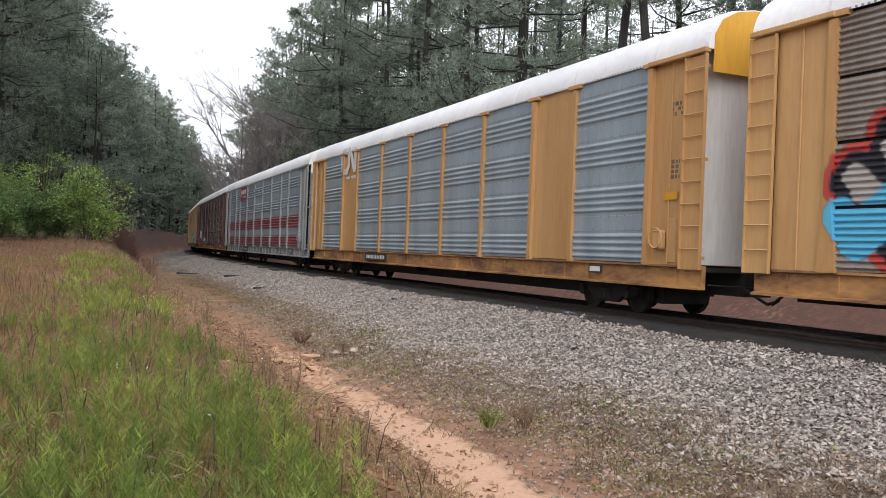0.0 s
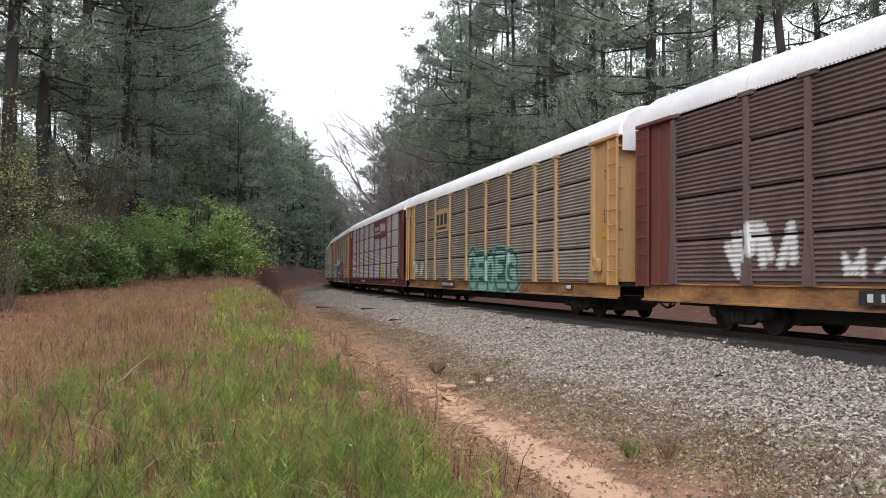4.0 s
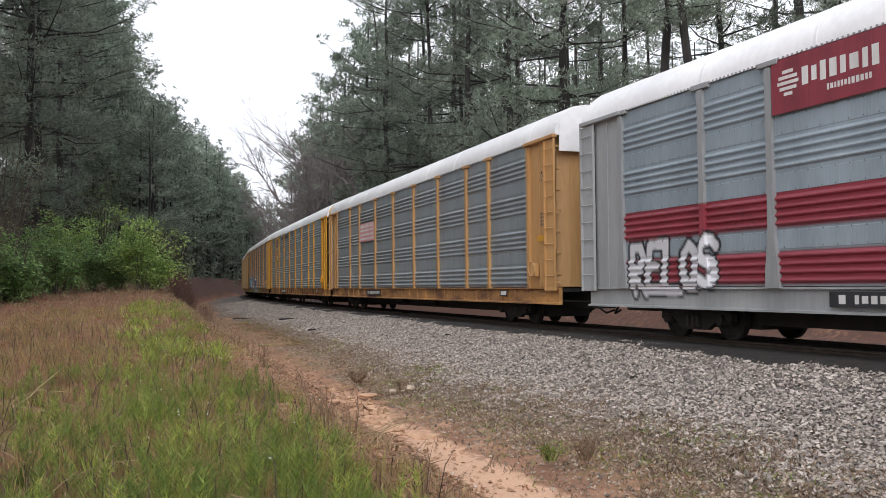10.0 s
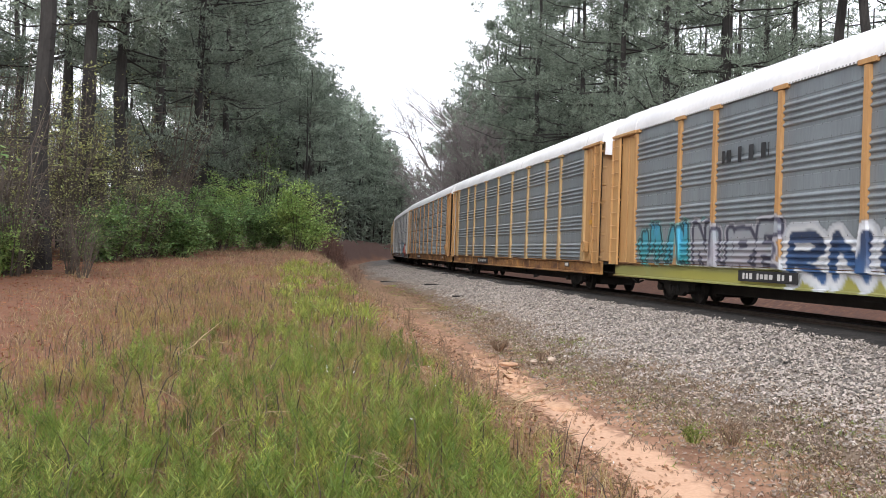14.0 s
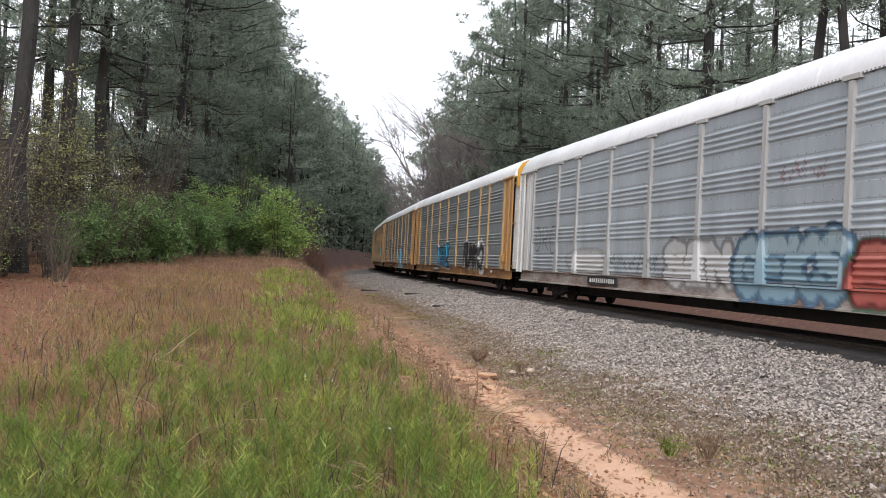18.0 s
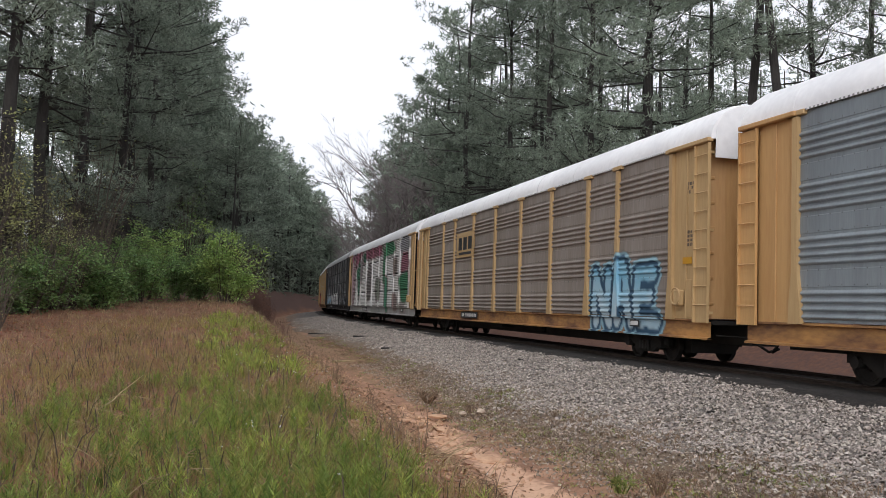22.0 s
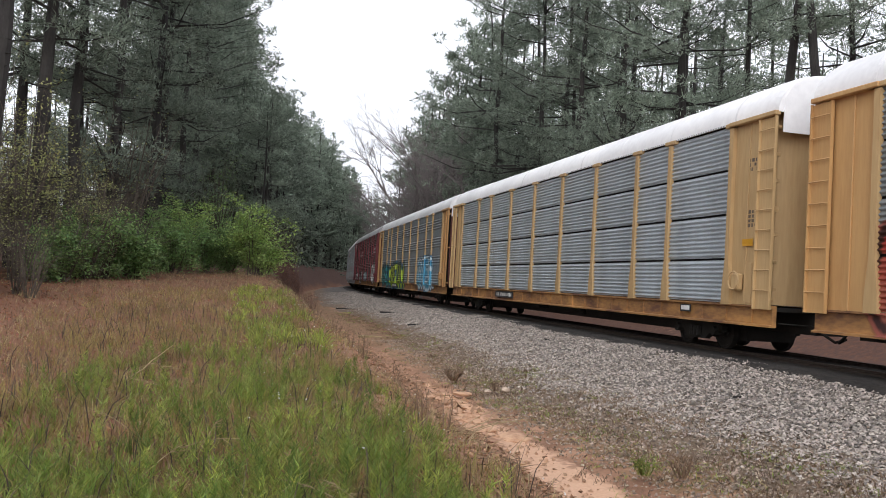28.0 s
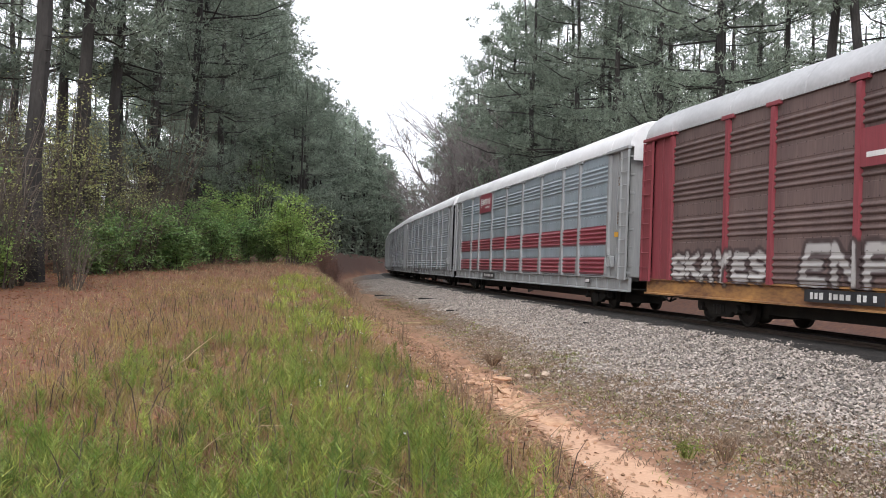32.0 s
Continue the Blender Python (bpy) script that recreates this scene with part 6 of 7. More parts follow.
def plant():
    rnd = random.Random(12)
    spots = []
    # pines that can be told apart by their trunks: bearing, distance, kind, size
    for az, dist, k, sc, lean in ((-12.3, 27.5, 8, 1.0, 0), (-16.3, 29, 6, 1.0, 1), (-15.2, 31, 8, 1.0, 0), (-7.4, 36, 9, 0.95, 0), (-4.6, 40, 10, 1.0, 0), (-2.6, 45, 9, 0.95, 0), (-9.6, 33, 9, 1.0, 0), (-11.2, 40, 10, 1.0, 0), (-8.4, 45, 10, 1.05, 0), (-5.9, 48, 9, 1.05, 0), (-0.6, 52, 10, 1.05, 0), (1.6, 60, 9, 1.0, 0), (36.7, 40, 8, 0.95, -3), (40.4, 39, 8, 0.95, -8), (46, 41, 6, 1.0, 0), (31.0, 46, 9, 1.05, 0), (27.5, 50, 10, 1.1, 0), (24.5, 58, 9, 1.12, 0), (43.5, 46, 7, 1.0, 0), (34.2, 55, 10, 1.1, 0), (30.0, 62, 10, 1.15, 0), (26.0, 70, 9, 1.15, 0), (21.8, 66, 10, 1.2, 0), (19.0, 71, 9, 1.2, 0), (28.0, 58, 10, 1.1, 0), (23.6, 64, 9, 1.1, 0),
                                  (12.6, 150, 1, 1.0, 0), (14.0, 138, 4, 1.0, 0), (15.8, 108, 4, 1.12, 0), (16.2, 101, 1, 1.22, 0), (17.2, 95, 4, 1.2, 0), (18.5, 90, 1, 1.26, 0), (20.0, 82, 4, 1.16, 0), (21.6, 75, 1, 1.2, 0), (23.2, 68, 4, 1.15, 0), (26.6, 61, 1, 1.15, 0), (30.4, 53, 4, 1.1, 0)):
        x, y = bearing(az, dist)
        spots.append((x, y))
        pine(x, y, k, rnd.uniform(0, 360), sc, 0, lean)
    made = 0
    for _ in range(9000):
        left = rnd.random() < 0.5
        s = rnd.uniform(14, 250) if left else rnd.uniform(12, 235)
        deep = rnd.random() ** 1.5 * (30 if s < 120 else 26)
        d = wood_edge(s) + 1.6 + deep if left else -9.6 - deep
        if not left and s < 60 and d > -11:
            d = -11 - rnd.random()
        x, y, _ = line(s, d)
        if math.hypot(x, y) < 27:
            continue
        if any((x - a) ** 2 + (y - b) ** 2 < (16 if left and s < 70 else 13 if deep < 12 else 24) for a, b in spots):
            continue
        spots.append((x, y))
        made += 1
        k = rnd.choice((0, 1, 2, 3, 4, 4, 1))
        if s > 110 and deep < 8:
            k = rnd.choice((3, 1, 5, 3))
        sc = rnd.uniform(0.86, 1.1)
        if left and s < 90 and deep < 4 and rnd.random() < 0.3:
            k = 5
        if not left and 85 < s < 200 and rnd.random() < (0.6 if 11.0 < math.degrees(math.atan2(x, y)) < 14.4 else 0.2):
            bare_tree(x, y, rnd.randrange(2), rnd.uniform(0, 360), rnd.uniform(1.0, 1.35))
        else:
            pine(x, y, k, rnd.uniform(0, 360), sc * (1.08 if not left else 1.0))
        if made >= 150:
            break
    # the wood closes round the bend
    for az, dist, k, sc in ((11.6, 168, 1, 1.1), (10.9, 185, 3, 1.1), (4.6, 78, 4, 0.9), (5.6, 84, 1, 0.9), (6.4, 96, 4, 0.9), (7.4, 112, 1, 0.9), (8.2, 128, 4, 0.9), (3.6, 68, 1, 0.8), (7.2, 185, 4, 1.2), (7.9, 200, 4, 1.24), (8.6, 215, 1, 1.25), (9.4, 232, 3, 1.2), (10.3, 240, 3, 1.05), (4.2, 96, 1, 1.0), (3.2, 80, 4, 0.95)):
        x, y = bearing(az, dist)
        s, d = beside(x, y)
        if -8.0 < float(d) < 10.8:
            x, y, _h = line(float(s), 11.4 if d > 2 else -8.6)
        pine(float(x), float(y), k, rnd.uniform(0, 360), sc)
    for s0 in range(62, 250, 7):               # the two walls of trees along the cutting
        for far in (0.0, 5.0):
            s = s0 + rnd.uniform(-2, 2)
            x, y, _h = line(s, 11.8 + far + rnd.uniform(0, 2.5))
            pine(float(x), float(y), rnd.choice((1, 3, 4)), rnd.uniform(0, 360), 1.25)
        if s0 > 84 and not 92 < s0 < 132:
            x, y, _h = line(s0, -9.6 - rnd.uniform(0, 3))
            pine(float(x), float(y), rnd.choice((1, 3, 4)), rnd.uniform(0, 360), 1.25)
    for az, dist, k, sc in ((13.0, 118, 0, 0.85), (14.0, 112, 1, 1.2), (12.2, 130, 0, 0.9), (14.9, 106, 0, 1.1), (13.5, 104, 1, 0.95), (16.2, 96, 1, 1.2), (12.6, 112, 1, 0.75), (17.6, 88, 0, 0.9), (11.8, 140, 1, 0.9), (12.2, 112, 0, 0.85), (13.0, 108, 1, 0.9), (13.8, 104, 0, 1.2), (12.7, 122, 1, 0.85), (11.8, 126, 0, 0.85), (14.3, 98, 1, 1.3), (13.3, 98, 0, 1.1), (15.0, 100, 0, 1.25)):
        x, y = bearing(az, dist)
        bare_tree(x, y, k, rnd.uniform(0, 360), sc)
    for _ in range(8):
        x, y, _h = line(rnd.uniform(94, 136), -9.4 - rnd.uniform(0, 6))
        bare_tree(float(x), float(y), rnd.randrange(2), rnd.uniform(0, 360), rnd.uniform(0.95, 1.25))
    # light green bushes where the clearing ends
    fresh, deepg = "fresh light green bush at the edge of the clearing", "dense deep green bush at the edge of the clearing"
    bud = "thin yellowish budding bush"
    for az, dist, k, sc, leaf, lab in ((3.3, 43, 0, 0.82, M_LEAF, fresh), (3.9, 44, 3, 1.0, M_LEAF, fresh), (1.8, 45, 1, 0.72, M_LEAF2, deepg), (0.4, 44, 0, 0.62, M_LEAF2, deepg), (-0.6, 47, 0, 0.84, M_LEAF, fresh), (-1.6, 42, 1, 0.85, M_LEAF2, deepg), (-3.0, 41, 0, 0.68, M_LEAF2, deepg), (-4.5, 38, 1, 0.85, M_LEAF2, deepg), (-5.8, 35, 1, 0.95, M_LEAF2, deepg), (-7.0, 33, 3, 1.0, M_LEAF2, deepg), (-3.8, 35.5, 3, 0.8, M_LEAF2, deepg), (-6.6, 34, 2, 0.62, M_LEAF3, bud), (-8.6, 33, 2, 0.8, M_LEAF3, bud), (-10.4, 31, 2, 0.95, M_LEAF3, bud), (-12.6, 30, 2, 0.7, M_LEAF3, bud), (-9.2, 31, 3, 0.8, M_LEAF2, deepg), (-8.0, 31.5, 1, 0.7, M_LEAF2, deepg), (-14.4, 25, 3, 0.62, M_LEAF, fresh), (-16.2, 26, 1, 0.75, M_LEAF2, deepg), (-19, 22, 0, 1.0, M_LEAF2, deepg)):
        x, y = bearing(az, dist)
        bush(x, y, k, rnd.uniform(0, 360), sc, leaf, lab)
    for _ in range(34):
        s = rnd.uniform(16, 44)
        x, y, _h = line(s, wood_edge(s) + rnd.uniform(0.6, 8))
        brush(x, y, rnd.randrange(2), rnd.uniform(0, 360), rnd.uniform(0.8, 1.4))
    for _ in range(12):                        # tangled stems at the foot of the first trunks
        x, y = bearing(rnd.uniform(-19, -9.5), rnd.uniform(24.5, 27))
        brush(x, y, 1, rnd.uniform(0, 360), rnd.uniform(0.45, 0.8))
    for _ in range(30):                        # the brown tangle before the wood
        x, y = bearing(rnd.uniform(-20, -4.0), rnd.uniform(31, 37))
        brush(x, y, rnd.randrange(2), rnd.uniform(0, 360), rnd.uniform(0.5, 0.85))
    for _ in range(40):
        s = rnd.uniform(46, 150)
        x, y, _h = line(s, rnd.choice((wood_edge(s) + rnd.uniform(-1.6, 5), wood_edge(s) + rnd.uniform(-1.6, 2), -9 - rnd.uniform(0, 6))))
        brush(x, y, rnd.randrange(2), rnd.uniform(0, 360), rnd.uniform(0.5, 1.1))
    for _ in range(95):
        s = 46 + 90 * rnd.random() ** 1.2
        x, y, _h = line(s, rnd.uniform(8.0, 11.8))
        brush(x, y, rnd.randrange(2), rnd.uniform(0, 360), rnd.uniform(0.16, 0.36), M_REDTWIG, "low red-brown brush on the side of the cutting")
    for _ in range(16):
        s = rnd.uniform(48, 120)
        x, y, _h = line(s, wood_edge(s) + rnd.uniform(0.5, 5))
        bush(x, y, rnd.randrange(4), rnd.uniform(0, 360), rnd.uniform(0.6, 1.0), M_LEAF2, "dense deep green bush at the edge of the wood")


plant()


def far_woods():
    """The depth of the wood behind the trees that can be told apart."""
    rnd = np.random.RandomState(77)
    zones = ((3000, (-5, 80), (27, 62)), (500, (-30, 140), (60, 95)), (4200, (125, 340), (14, 62)), (1500, (-10, 190), (-70, -40)), (1500, (62, 120), (-42, -20)), (3200, (150, 340), (-45, -11)), (9000, (90, 245), (11.5, 26)), (2600, (75, 160), (-34, -10.5)))
    cs, segs = [], []
    for n, (s0, s1), (d0, d1) in zones:
        s, d = rnd.uniform(s0, s1, n), rnd.uniform(d0, d1, n)
        x, y, _ = line(s, d)
        z = np.where((rnd.rand(n) < 0.5) & (n != 3000), rnd.uniform(9, 27, n), rnd.uniform(0.3, 11, n) * (0.55 if n == 3000 else 1)) + 2.0
        cs.append(np.stack([x, y, z], -1))
        m = n // 30
        tops = np.minimum(24, np.hypot(x, y) * np.tan(np.radians(np.minimum(skyline(np.degrees(np.arctan2(x, y))), 50) * 0.7)))
        segs += [((a, b, 1.0), (a + 0.2, b, c), 0.2, 0.06) for a, b, c in zip(x[:m], y[:m], tops[:m]) if c > 4]
    c = np.concatenate(cs)
    el = np.degrees(np.arctan2(c[:, 2] + 0.8, np.hypot(c[:, 0], c[:, 1])))
    c = c[el < skyline(np.degrees(np.arctan2(c[:, 0], c[:, 1]))) * np.random.RandomState(5).uniform(0.7, 1.0, len(c))]
    per = 10
    n = len(c) * per
    c = np.repeat(c, per, 0) + rnd.normal(0, 0.9, (n, 3)) * (1.2, 1.2, 0.6)
    w = rnd.normal(0, 1, (n, 3)) * (1, 1, 0.7)
    w /= np.linalg.norm(w, axis=1)[:, None]
    far = np.hypot(c[:, 0], c[:, 1])
    me = sheet("far_woods", *blades(c, w, np.clip(far * 0.0085, 0.32, 1.6) * rnd.uniform(0.6, 1.3, n), np.clip(far * 0.0022, 0.075, 0.4) * rnd.uniform(0.6, 1.3, n)))
    tagged(part("far_woods", me, M_NEEDLE), "dark pine wood in the distance", "woods", kind="stuff")
    tagged(part("far_trunks", sheet("far_trunks", *rods(segs, 5)), M_BARK), "trunks deep in the pine wood", "woods", kind="stuff")


far_woods()

# ---------------------------------------------------------------- what grows and lies on the ground


def lay(s, d):
    x, y, _ = line(s, d)
    bed = np.where(d < channel(s) - 0.4, bed_height(np.asarray(d, float)) - np.clip(d - bed_foot(s), 0, 2) * 0.35, -9)
    return np.stack([x, y, np.maximum(height(s, d), bed)], -1)


def grass():
    rnd = np.random.RandomState(9)

    def tufts(name, n, region, per, tall, wide, material, label, keep, lean=0.35):
        s = region[0] + (region[1] - region[0]) * rnd.rand(n) ** 1.4
        d = rnd.uniform(region[2], region[3], n)
        x, y, _ = line(s, d)
        ok = rnd.rand(n) < keep(s, d, x, y)
        p = lay(s[ok], d[ok])
        m = len(p)
        size = rnd.uniform(0.6, 1.25, m)
        c = np.repeat(p, per, 0) + rnd.normal(0, 1, (m * per, 3)) * (0.06, 0.06, 0)
        w = rnd.normal(0, lean, (m * per, 3)) * (1, 1, 0.2) + (0, 0, 1)
        w /= np.linalg.norm(w, axis=1)[:, None]
        L = (np.repeat(size, per) * rnd.uniform(0.5, 1.1, m * per) * tall)[:, None]
        side = np.cross(w, rnd.normal(0, 1, (m * per, 3)))
        side /= np.linalg.norm(side, axis=1)[:, None]
        W = rnd.uniform(0.6, 1.3, (m * per, 1)) * wide
        droop = w * (1, 1, 0) * L * 0.55
        k = c + w * L * 0.55
        tip = c + w * L + droop + (0, 0, -0.12) * L
        vs = np.stack([c - side * W / 2, c + side * W / 2, k - side * W * 0.38, k + side * W * 0.38, tip], 1).reshape(-1, 3)
        b = (np.arange(m * per) * 5)[:, None]
        fs = np.concatenate([b + (0, 1, 3), b + (0, 3, 2), b + (2, 3, 4)], 1).reshape(-1, 3)
        return tagged(part(name, sheet(name, vs, fs), material), label, "grass", kind="stuff")

    def clumps(n, region, per, tall, wide, material, label, keep, spread):
        """Mounds of blades that arch outwards from one root."""
        s = region[0] + (region[1] - region[0]) * rnd.rand(n) ** 1.3
        d = rnd.uniform(region[2], region[3], n)
        x, y, _ = line(s, d)
        ok = rnd.rand(n) < keep(s, d, x, y)
        p = lay(s[ok], d[ok])
        m = len(p)
        N = m * per
        size = np.repeat(rnd.uniform(0.55, 1.25, m), per)[:, None]
        an = rnd.uniform(0, 2 * np.pi, (N, 1))
        out = np.concatenate([np.cos(an), np.sin(an), 0 * an], 1)
        r = np.abs(rnd.normal(0, 1, (N, 1)))
        c = np.repeat(p, per, 0) + out * r * 0.07 * size
        L = size * rnd.uniform(0.55, 1.1, (N, 1)) * tall
        w = out * np.minimum(r, 1.6) * spread + (0, 0, 1) + rnd.normal(0, 0.14, (N, 3))
        w /= np.linalg.norm(w, axis=1)[:, None]
        side = np.cross(w, rnd.normal(0, 1, (N, 3)))
        side /= np.linalg.norm(side, axis=1)[:, None]
        W = rnd.uniform(0.6, 1.3, (N, 1)) * wide
        k = c + w * L * 0.6
        tip = c + w * L + out * L * 0.3 * np.minimum(r, 1.4) - (0, 0, 0.16) * L * r
        vs = np.stack([c - side * W / 2, c + side * W / 2, k - side * W * 0.4, k + side * W * 0.4, tip], 1).reshape(-1, 3)
        b = (np.arange(N) * 5)[:, None]
        fs = np.concatenate([b + (0, 1, 3), b + (0, 3, 2), b + (2, 3, 4)], 1).reshape(-1, 3)
        return tagged(part("grass", sheet("grass", vs, fs), material), label, "grass", kind="stuff")

    def plumes(n, region, per, material, label, keep):
        """Feathery upright shoots: fine leaves all the way up a stem."""
        s = region[0] + (region[1] - region[0]) * rnd.rand(n) ** 1.3
        d = rnd.uniform(region[2], region[3], n)
        x, y, _ = line(s, d)
        ok = rnd.rand(n) < keep(s, d, x, y)
        p = lay(s[ok], d[ok])
        m = len(p)
        H = np.repeat(rnd.uniform(0.2, 0.46, m), per)[:, None]
        tilt = np.repeat(rnd.normal(0, 0.16, (m, 3)) * (1, 1, 0) + (0, 0, 1), per, 0)
        t = rnd.rand(m * per, 1) ** 0.8
        c = np.repeat(p, per, 0) + tilt * H * t + rnd.normal(0, 0.012, (m * per, 3))
        an = rnd.uniform(0, 2 * np.pi, (m * per, 1))
        w = np.concatenate([np.cos(an), np.sin(an), 0 * an], 1) * rnd.uniform(0.35, 1.0, (m * per, 1)) + (0, 0, 1) * rnd.uniform(0.35, 1.1, (m * per, 1))
        w /= np.linalg.norm(w, axis=1)[:, None]
        vs, fs = blades(c, w, (rnd.uniform(0.06, 0.15, m * per) * (1.2 - 0.55 * t[:, 0])), rnd.uniform(0.004, 0.0085, m * per))
        return tagged(part("weed_shoots", sheet("weed_shoots", vs, fs), material), label, "grass", kind="stuff")

    border = lambda s: np.interp(s, (4, 8, 11, 14, 17, 28), (14.7, 14.85, 14.6, 13.9, 13.2, 12.6))
    near = lambda s, d: np.interp(s, (4, 9, 11.5, 13.5, 17, 20), (1, 1, 0.75, 0.25, 0.12, 0.12)) * np.interp(d - verge(s), (10.35, 10.65, 18), (0, 1, 1)) * np.clip((border(s) - d) / 0.9 + 0.5, 0.02, 1) * np.maximum(np.clip(fbm(s * 0.9, d * 0.9, 99) * 4.5 - 1.6, 0.06, 1), np.interp(s, (6, 9.5), (0.75, 0)))
    green = lambda s, d, x, y: np.clip(fbm(x * 0.6, y * 0.6, 31) * 3.2 - 0.95, 0.05, 1) * near(s, d)
    yellow = lambda s, d, x, y: np.clip(fbm(x * 0.6, y * 0.6, 37) * 3.2 - 1.05, 0.02, 1) * near(s, d) * np.interp(d, (10.2, 10.8, 13, 15), (0.3, 1, 0.8, 0.2))
    plumes(900, (4.0, 15, 10.4, 15.2), 90, M_PLUME, "feathery blue-green weed shoots on the bank", lambda s, d, x, y: near(s, d) * np.clip(fbm(x * 1.5, y * 1.5, 91) * 5.0 - 2.0, 0.03, 1))
    plumes(700, (4.0, 13, 10.4, 14.8), 90, M_GRASS2, "feathery deep green weed shoots on the bank", lambda s, d, x, y: near(s, d) * np.clip(fbm(x * 1.5, y * 1.5, 95) * 5.0 - 2.0, 0.03, 1))
    plumes(800, (4.0, 17, 10.4, 14.5), 90, M_GRASS, "feathery yellow-green weed shoots on the bank", lambda s, d, x, y: near(s, d) * np.clip(fbm(x * 1.5, y * 1.5, 93) * 5.0 - 2.1, 0.03, 1))
    crest = lambda s, d, x, y: np.clip(fbm(x * 0.7, y * 0.7, 35) * 2.6 - 0.6, 0, 1) * np.interp(d, (10.5, 11.0, 12.0, 12.6), (0.1, 0.9, 0.8, 0)) * np.interp(s, (16, 19, 29, 33), (0.3, 1, 0.8, 0))
    clumps(620, (4.0, 17, 10.45, 15), 70, 0.30, 0.0065, M_GRASS2, "wiry deep green grass clumps on the bank", green, 0.55)
    clumps(560, (4.0, 17, 10.45, 15), 64, 0.28, 0.0065, M_GRASS, "bright yellow-green grass clumps on the bank", yellow, 0.6)
    clumps(900, (16, 37, 10.4, 13.4), 26, 0.28, 0.017, M_GRASS, "bright green grass on the crest of the bank", crest, 0.5)
    tufts("grass", 3400, (4.0, 20, 10.4, 15.5), 9, 0.2, 0.008, M_GRASS, "short green grass between the clumps", lambda s, d, x, y: 0.75 * near(s, d) * np.clip(fbm(x * 0.9, y * 0.9, 39) * 3 - 0.9, 0.1, 1), 0.5)
    tufts("grass", 1500, (4.0, -6.0, 10.4, 16), 9, 0.22, 0.008, M_GRASS, "short green grass further back on the bank", lambda s, d, x, y: np.clip(fbm(x * 0.6, y * 0.6, 39) * 3 - 0.9, 0.05, 1), 0.5)
    tufts("dry_grass", 8500, (4.0, 30, 10.0, 16.5), 9, 0.27, 0.0075, M_OLIVE, "thin olive grass going brown", lambda s, d, x, y: np.clip(fbm(x * 0.5, y * 0.5, 45) * 2.6 - 0.5, 0.1, 0.9) * np.interp(d - verge(s), (10.2, 10.8, 14, 16.5), (0.25, 1, 0.9, 0.1)) * np.interp(s, (4, 16, 30), (0.8, 0.9, 0.5)), 0.3)
    tufts("dry_grass", 9000, (4.0, 60, 9.4, 18.0), 7, 0.24, 0.008, M_STRAW, "dry straw grass among the green", lambda s, d, x, y: 0.75 * fbm(x * 0.8, y * 0.8, 63) * np.interp(d, (12, 18), (1, 0.4)), 0.5)
    tufts("weed_stalks", 13000, (4.5, 44, 9.3, 18), 3, 0.26, 0.010, M_WEED, "thin brown weed stalks", lambda s, d, x, y: 0.85 * fbm(x * 0.7, y * 0.7, 65) * np.interp(d - verge(s), (9, 10.3, 11, 14, 18), (0.06, 0.12, 0.9, 0.9, 0.35)), 0.2)
    tufts("weed_stalks", 1200, (4.5, 22, 10.6, 15.5), 1, 0.46, 0.012, M_DARKSTALK, "dark upright dead stalks in the grass", lambda s, d, x, y: 0.9 + 0 * s, 0.16)
    tufts("ditch_grass", 7500, (5, 50, 5.6, 8.5), 7, 0.12, 0.009, M_WEED, "low brown and green weeds beside the ditch", lambda s, d, x, y: np.interp(d - bed_foot(s), (-1.2, 0.1, 1.0, 1.5), (0.05, 0.75, 0.75, 0.1)), 0.6)
    tufts("ditch_grass", 5200, (6, 52, 5.6, 8.4), 8, 0.09, 0.009, M_PLUME, "low green weeds beside the ditch", lambda s, d, x, y: np.clip(2.2 * fbm(x * 0.7, y * 0.7, 67) - 0.65, 0, 1) * np.interp(d - bed_foot(s), (-1.3, -0.1, 0.9, 1.4), (0.05, 0.9, 0.9, 0.1)) * np.interp(s, (6, 12, 45), (0.6, 1, 1)), 0.7)


grass()


def litter():
    """Fallen leaves, needles and crumbs of clay."""
    rnd = np.random.RandomState(19)
    n = 30000
    s = 4 + 46 * rnd.rand(n) ** 1.5
    d = 9.0 + 12 * rnd.rand(n) ** 0.8
    p = lay(s, d) + (0, 0, 0.012)
    w = rnd.normal(0, 1, (n, 3)) * (1, 1, 0.25)
    w /= np.linalg.norm(w, axis=1)[:, None]
    vs, f = blades(p, w, rnd.uniform(0.04, 0.12, n), rnd.uniform(0.012, 0.035, n))
    tagged(part("leaf_litter", sheet("leaf_litter", vs, f), M_LITTER), "brown leaf and needle litter", "litter", kind="stuff")


litter()


def debris():
    """Twigs, roots and dead stems strewn over the clay of the bank."""
    rnd = np.random.RandomState(23)
    n = 2600
    s = 4.5 + 40 * rnd.rand(n) ** 1.4
    d = channel(s) + 0.5 + rnd.rand(n) * (10.9 + verge(s) - channel(s) - 0.5)
    p = lay(s, d) + (0, 0, 0.015)
    a = rnd.uniform(0, 2 * np.pi, n)
    w = np.stack([np.cos(a), np.sin(a), rnd.normal(0.05, 0.25, n)], -1)
    vs, f = blades(p, w, rnd.uniform(0.08, 0.42, n), rnd.uniform(0.008, 0.02, n))
    tagged(part("twig_litter", sheet("twig_litter", vs, f), M_WEED), "broken twigs and dead stems on the clay bank", "litter", kind="stuff")
    n = 5200
    s = 4.5 + 40 * rnd.rand(n) ** 1.4
    d = channel(s) + 0.45 + np.abs(rnd.normal(0, 0.9, n))
    stones("clay_crumbs", s, d, lay(s, d)[:, 2] + 0.008, rnd.uniform(0.012, 0.05, n), M_CRUMB, "crumbled red-brown clay on the bank", 14, "clods")


